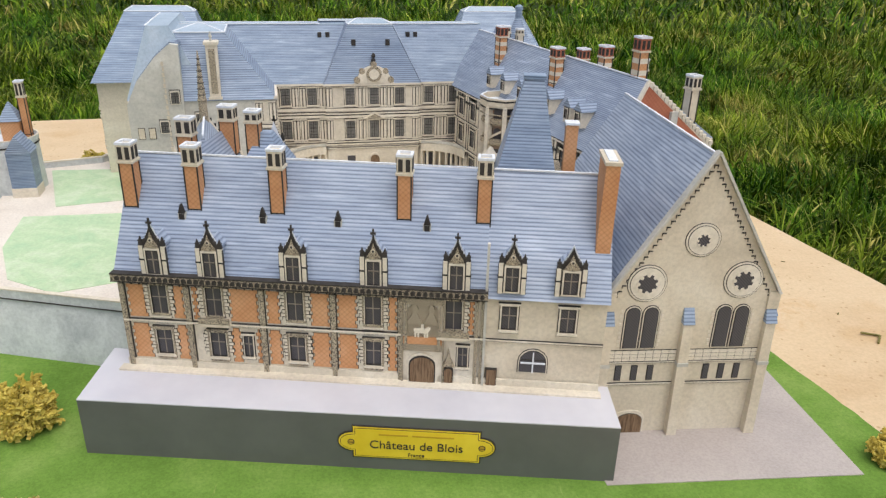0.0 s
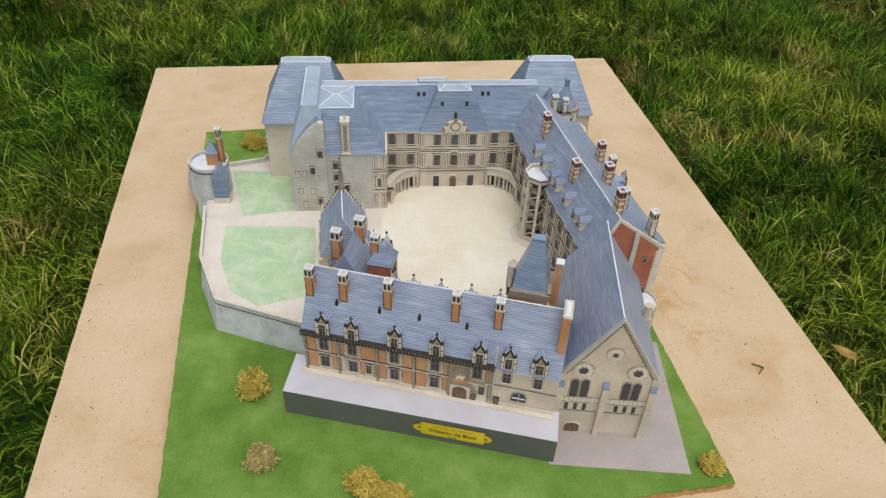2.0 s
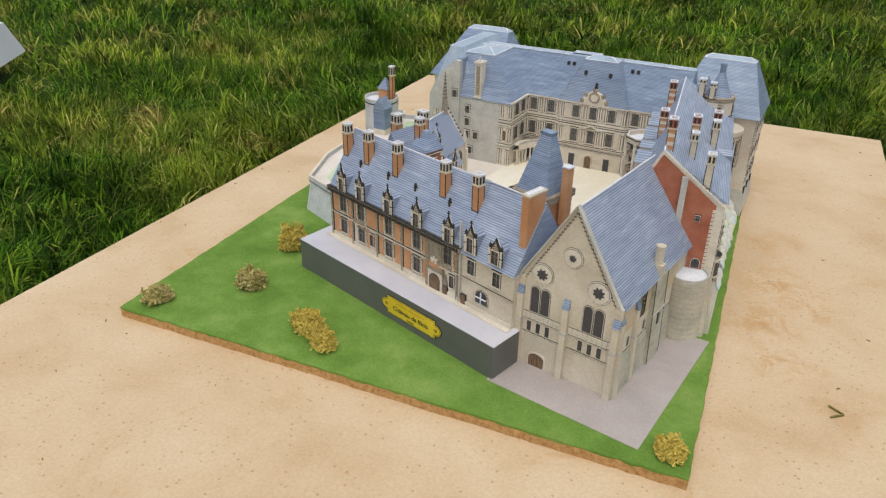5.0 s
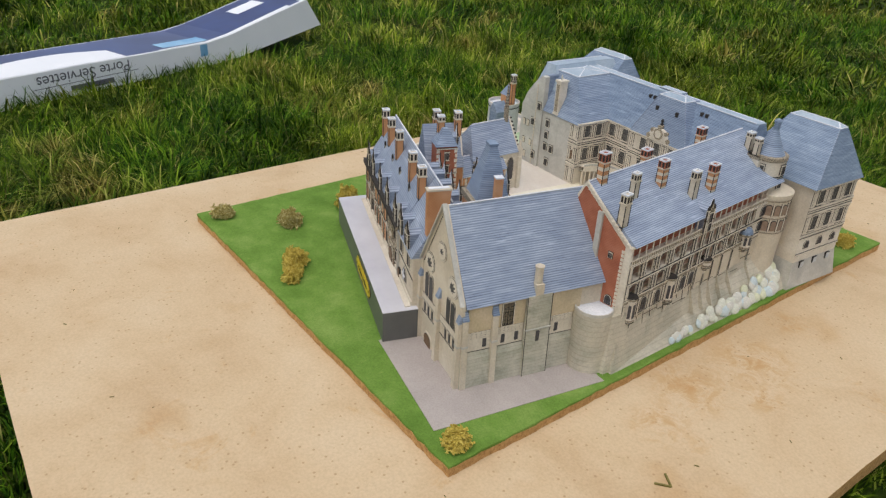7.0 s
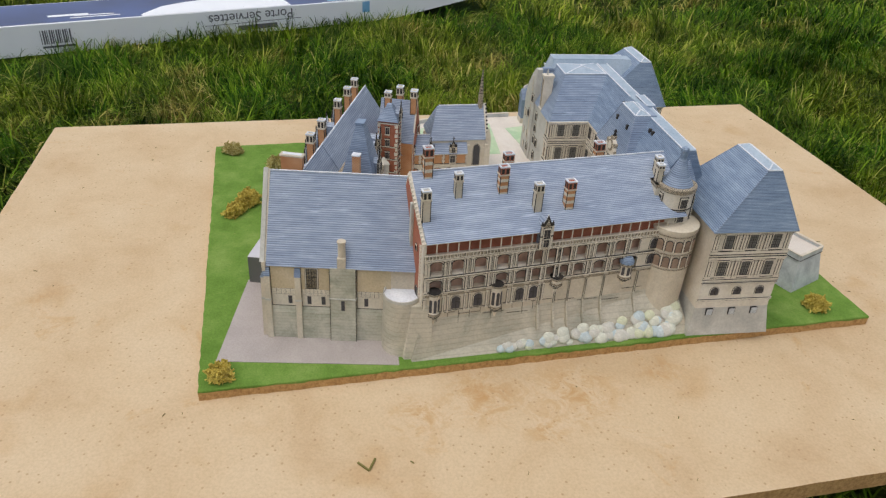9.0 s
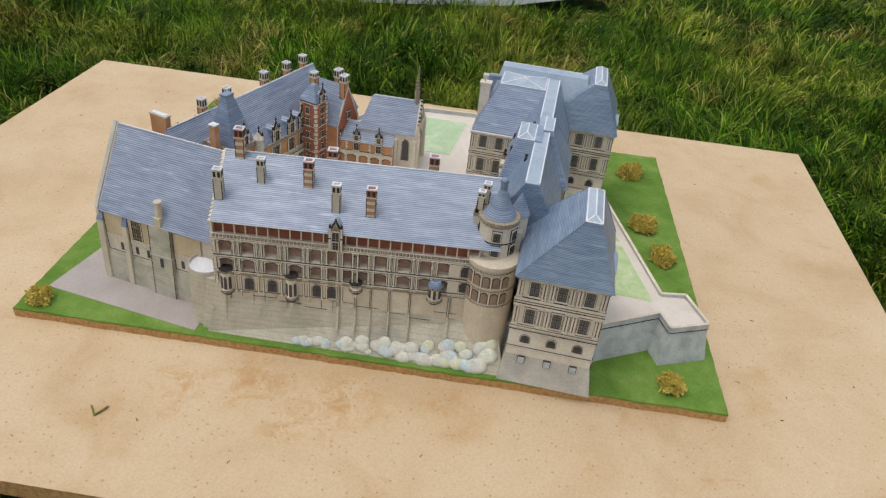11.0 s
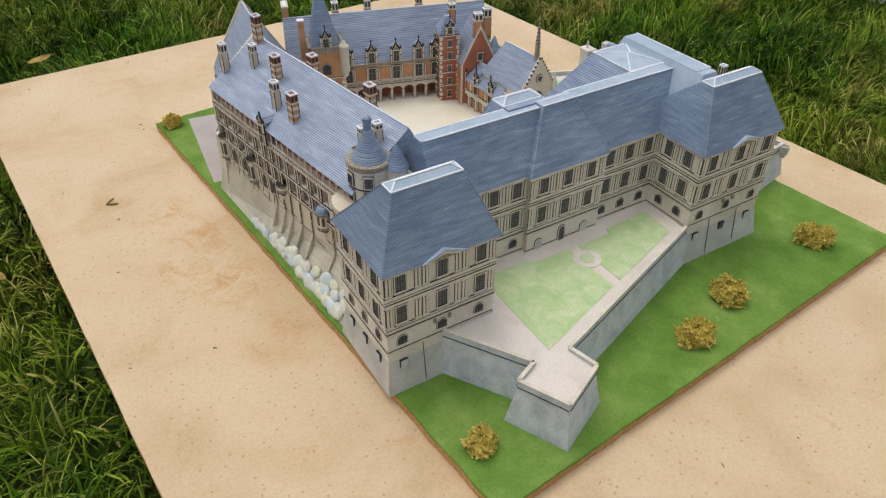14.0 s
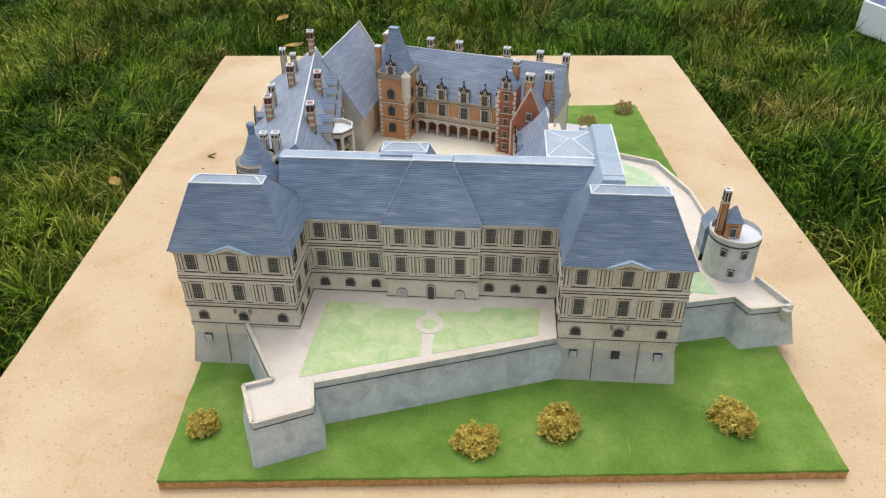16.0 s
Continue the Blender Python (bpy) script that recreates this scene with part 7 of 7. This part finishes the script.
part("body", B().rings([[(a, 0, za), (c, 0, zc), (c, BW, zc), (a, BW, za)] for a, za, c, zc in SPINE]), CARTON, box, "white carton body")
part("top_print", strip_top(0.004, 1.20, lambda u: 0.008, lambda u: BW - 0.004, 0.0004), NAVY, box, "navy blue top print")
part("white_sweep", strip_top(0.34, 0.68, lambda u: 0.004, lambda u: 0.02 + 0.095 * math.sin(math.pi * (u - 0.34) / 0.40) ** 0.6, 0.0008), CARTON, box, "white curved print")
part("white_sweep", strip_top(0.76, 1.16, lambda u: 0.004, lambda u: 0.010 + 0.02 * (u - 0.76), 0.0008), CARTON, box, "white curved print")
part("blue_sweep", strip_top(0.78, 0.90, lambda u: 0.016, lambda u: 0.060, 0.0012), SKYB, box, "light blue print")
part("white_mark", strip_top(1.06, 1.15, lambda u: 0.09, lambda u: 0.135, 0.0008), CARTON, box, "white printed patch")
part("front_print", B().box(0.865, 0.885, -0.0006, 0, 0.024, 0.050), SKYB, box, "light blue strip")
lettering("Porte Serviettes", 0.031, pose(0.580, -0.0006, 0.040, 90, 180, 0), PRINT, box, "grey upside-down lettering")
part("rule", B().box(0.47, 0.70, -0.0006, 0, 0.0255, 0.0266), PRINT, box)
part("word_bar", B().box(0.545, 0.640, -0.0006, 0, 0.009, 0.020), PRINT, box, "grey printed bar")
for i in range(14):
    part("bar", B().box(0.135 + i * 0.0042, 0.135 + i * 0.0042 + (0.0028 if i % 3 else 0.0014), -0.0006, 0, 0.020, 0.048), PRINT, box)
part("small_print", B().box(0.135, 0.200, -0.0006, 0, 0.012, 0.016), PRINT, box)
for u0, u1, v0, v1 in ((0.16, 0.24, 0.05, 0.065), (0.20, 0.30, 0.03, 0.036), (0.21, 0.29, 0.045, 0.051)):
    part("word_bar", strip_top(u0, u1, lambda u: v0, lambda u: v1, 0.0008), CARTON, box, "white printed bar")

# ---- the lawn ----
LEAF = Mat("grass_blade", 0.7, 0.08).world_pos()
_i = LEAF.node("ShaderNodeNewGeometry").outputs["Random Per Island"]
# the lowest tones are near black, painting in shadow among the blades
_c = LEAF.ramp(_i, (0.0, (0.010, 0.038, 0.002)), (0.4, (0.034, 0.105, 0.004)), (0.72, (0.095, 0.205, 0.008)), (0.92, (0.19, 0.30, 0.022)), (1.0, (0.38, 0.36, 0.12)))
_d = LEAF.ramp(_i, (0.0, (0.050, 0.085, 0.006)), (0.55, (0.16, 0.23, 0.015)), (0.85, (0.29, 0.34, 0.04)), (1.0, (0.48, 0.42, 0.15)))
_c = LEAF.mix(LEAF.ramp(LEAF.noise(2.6, 4, 0.6), (0.46, (0, 0, 0)), (0.60, (0.9, 0.9, 0.9))), _c, _d)
_c = LEAF.mix(LEAF.ramp(LEAF.noise(6.5, 4, 0.6), (0.56, (0, 0, 0)), (0.68, (0.7, 0.7, 0.7))), _c, LEAF.ramp(_i, (0.0, (0.075, 0.052, 0.014)), (0.6, (0.20, 0.135, 0.040)), (1.0, (0.42, 0.32, 0.15))))
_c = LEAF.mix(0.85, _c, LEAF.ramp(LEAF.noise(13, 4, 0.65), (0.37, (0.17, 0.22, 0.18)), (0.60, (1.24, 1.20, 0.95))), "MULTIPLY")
LEAF = LEAF.colour(_c).m


def blades(count, keep, lo, hi, wide, seed):
    """Curved, tapering blades in tufts as one numpy mesh: 7 points, two quads and a tip each."""
    rng = np.random.default_rng(seed)
    xy = keep(rng, count)
    # draw the blades together into tufts and thin some patches
    cell = 0.030 + wide * 4
    ij = np.floor(xy / cell)
    h = np.modf(np.abs(np.sin(ij[:, 0] * 12.9898 + ij[:, 1] * 78.233) * 43758.5453))[0]
    h2 = np.modf(np.abs(np.sin(ij[:, 0] * 39.346 + ij[:, 1] * 11.135) * 24634.6345))[0]
    mid = (ij + 0.25 + 0.5 * np.stack([h, h2], 1)) * cell
    at_tuft = mid + (xy - mid) * rng.uniform(0.35, 1.05, len(xy))[:, None]
    ok = off_board(at_tuft, -0.012) & (rng.random(len(xy)) < 0.55 + 0.6 * h)
    xy, mid, h, h2 = at_tuft[ok], mid[ok], h[ok], h2[ok]
    n = len(xy)
    tuft = np.array([noise.noise(Vector((x * 7, y * 7, 0.3))) for x, y in xy])
    swirl = np.array([noise.noise(Vector((x * 3, y * 3, 7.3))) for x, y in xy])
    lie = np.array([noise.noise(Vector((x * 5, y * 5, 3.1))) for x, y in xy])
    out = np.arctan2(xy[:, 1] - mid[:, 1], xy[:, 0] - mid[:, 0])
    main = swirl * 6 + h2 * 2.5
    a = np.where(rng.random(n) < 0.4, out, main) + rng.normal(0, 0.65, n)
    l = rng.uniform(lo, hi, n) * (1 + 0.5 * tuft) * (0.7 + 0.6 * h)
    l = np.minimum(l, 0.074 if wide < 0.003 else 0.095) * np.where(off_board(xy, 0.05), 1.0, 0.72)
    w = rng.uniform(0.5, 1.25, n) * wide * np.where(rng.random(n) < 0.06, 1.9, 1.0)
    lean = np.clip(rng.normal(0.62, 0.30, n) + 0.75 * lie, 0.05, 1.35)
    curl = np.clip(rng.normal(0.45, 0.30, n), 0.0, 1.1)
    d = np.stack([np.cos(a), np.sin(a)], 1)
    s = np.stack([-d[:, 1], d[:, 0]], 1) * w[:, None] / 2
    side = np.stack([-d[:, 1], d[:, 0]], 1) * (rng.normal(0, 0.16, n) * l)[:, None]
    v = np.empty((n, 7, 3))
    v[:, 0, :2], v[:, 1, :2], v[:, 0, 2], v[:, 1, 2] = xy - s, xy + s, -0.052, -0.052
    r, z = np.zeros(n), np.full(n, -0.052)
    for k, (f, wid) in enumerate(((0.40, 0.95), (0.34, 0.70), (0.26, 0.0))):
        ang = np.minimum(lean + curl * k, 1.75)
        r, z = r + l * f * np.sin(ang), np.maximum(z + l * f * np.cos(ang), -0.050)
        p = xy + d * r[:, None] + side * (0.15, 0.5, 1.0)[k]
        if wid:
            v[:, 2 + 2 * k, :2], v[:, 3 + 2 * k, :2] = p + s * wid, p - s * wid
            v[:, 2 + 2 * k, 2] = v[:, 3 + 2 * k, 2] = z
        else:
            v[:, 6, :2], v[:, 6, 2] = p, z
    base = np.arange(n)[:, None] * 7
    loops = np.concatenate([base + [0, 1, 2, 3], base + [3, 2, 4, 5], base + [5, 4, 6]], 1).ravel()
    me = bpy.data.meshes.new("grass")
    me.vertices.add(n * 7)
    me.vertices.foreach_set("co", v.ravel())
    me.loops.add(n * 11)
    me.loops.foreach_set("vertex_index", loops.astype(np.int32))
    me.polygons.add(n * 3)
    starts = (np.arange(n)[:, None] * 11 + [0, 4, 8]).ravel()
    me.polygons.foreach_set("loop_start", starts.astype(np.int32))
    me.update(calc_edges=True)
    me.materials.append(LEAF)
    return me


def off_board(xy, pad):
    x, y = xy[:, 0], xy[:, 1]
    west = -0.276 - (y + 0.526) * 0.0810
    east = 0.530 - (y + 0.481) * 0.0783
    inside = (x > west - pad) & (x < east + pad) & (y > -0.526 + (x + 0.276) * 0.0558 - pad) & (y < 0.634 + (x + 0.370) * 0.0432 + pad)
    bx, by = x + 0.718, y + 0.822
    u, v = bx * math.cos(math.radians(113.5)) + by * math.sin(math.radians(113.5)), -bx * math.sin(math.radians(113.5)) + by * math.cos(math.radians(113.5))
    return ~(inside | ((u > 0.01) & (u < BL - 0.01) & (v > 0.012) & (v < BW - 0.01)))


def near(rng, count):
    xy = np.stack([rng.uniform(-1.05, 1.10, count), rng.uniform(-1.15, 1.25, count)], 1)
    return xy[off_board(xy, -0.015)]


def far(r0, r1):
    def pick(rng, count):
        r, a = np.sqrt(rng.uniform(r0 * r0, r1 * r1, count)), rng.uniform(0, 2 * np.pi, count)
        xy = np.stack([r * np.cos(a), r * np.sin(a)], 1)
        out = (np.abs(xy[:, 0]) > 1.0) | (np.abs(xy[:, 1]) > 1.1)
        return xy[off_board(xy, -0.015) & out]
    return pick


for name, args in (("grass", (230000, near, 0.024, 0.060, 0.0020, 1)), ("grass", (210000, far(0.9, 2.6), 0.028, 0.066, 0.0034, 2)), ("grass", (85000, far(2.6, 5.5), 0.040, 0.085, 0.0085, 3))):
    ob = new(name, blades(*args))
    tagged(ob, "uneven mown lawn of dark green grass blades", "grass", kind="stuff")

# fallen leaves on the lawn
DEAD = Mat("fallen_leaf", 0.7, 0.2)
DEAD = DEAD.colour(DEAD.ramp(DEAD.noise(60), (0.35, (0.20, 0.11, 0.035)), (0.65, (0.42, 0.28, 0.06)))).m


def leaf(x, y, z, turn, size, label):
    b, n = B(), 9
    rows = [[(size * (f - 0.5), s * size * 0.26 * math.sin(math.pi * min(0.98, f + 0.02)) ** 0.7, size * 0.10 * (f - 0.5) ** 2 + abs(s) * size * 0.05) for s in (-1, 0, 1)] for f in (i / n for i in range(n + 1))]
    for p, q in zip(rows, rows[1:]):
        b.face([p[0], q[0], q[1], p[1]]).face([p[1], q[1], q[2], p[2]])
    b.add(strip((-size * 0.5, 0, size * 0.03), (-size * 0.72, 0, size * 0.02), size * 0.02, size * 0.02))
    solid("leaf", b, DEAD, label, "leaf", at(x, y, z, turn), group="fallen leaves on the lawn")


leaf(0.431, -0.585, -0.012, 30, 0.040, "yellow fallen leaf lying on the grass")
leaf(0.497, -0.754, -0.012, 80, 0.042, "pale brown fallen leaf lying on the grass")
leaf(0.548, -0.055, -0.020, 130, 0.029, "brown fallen leaf lying beside the board")
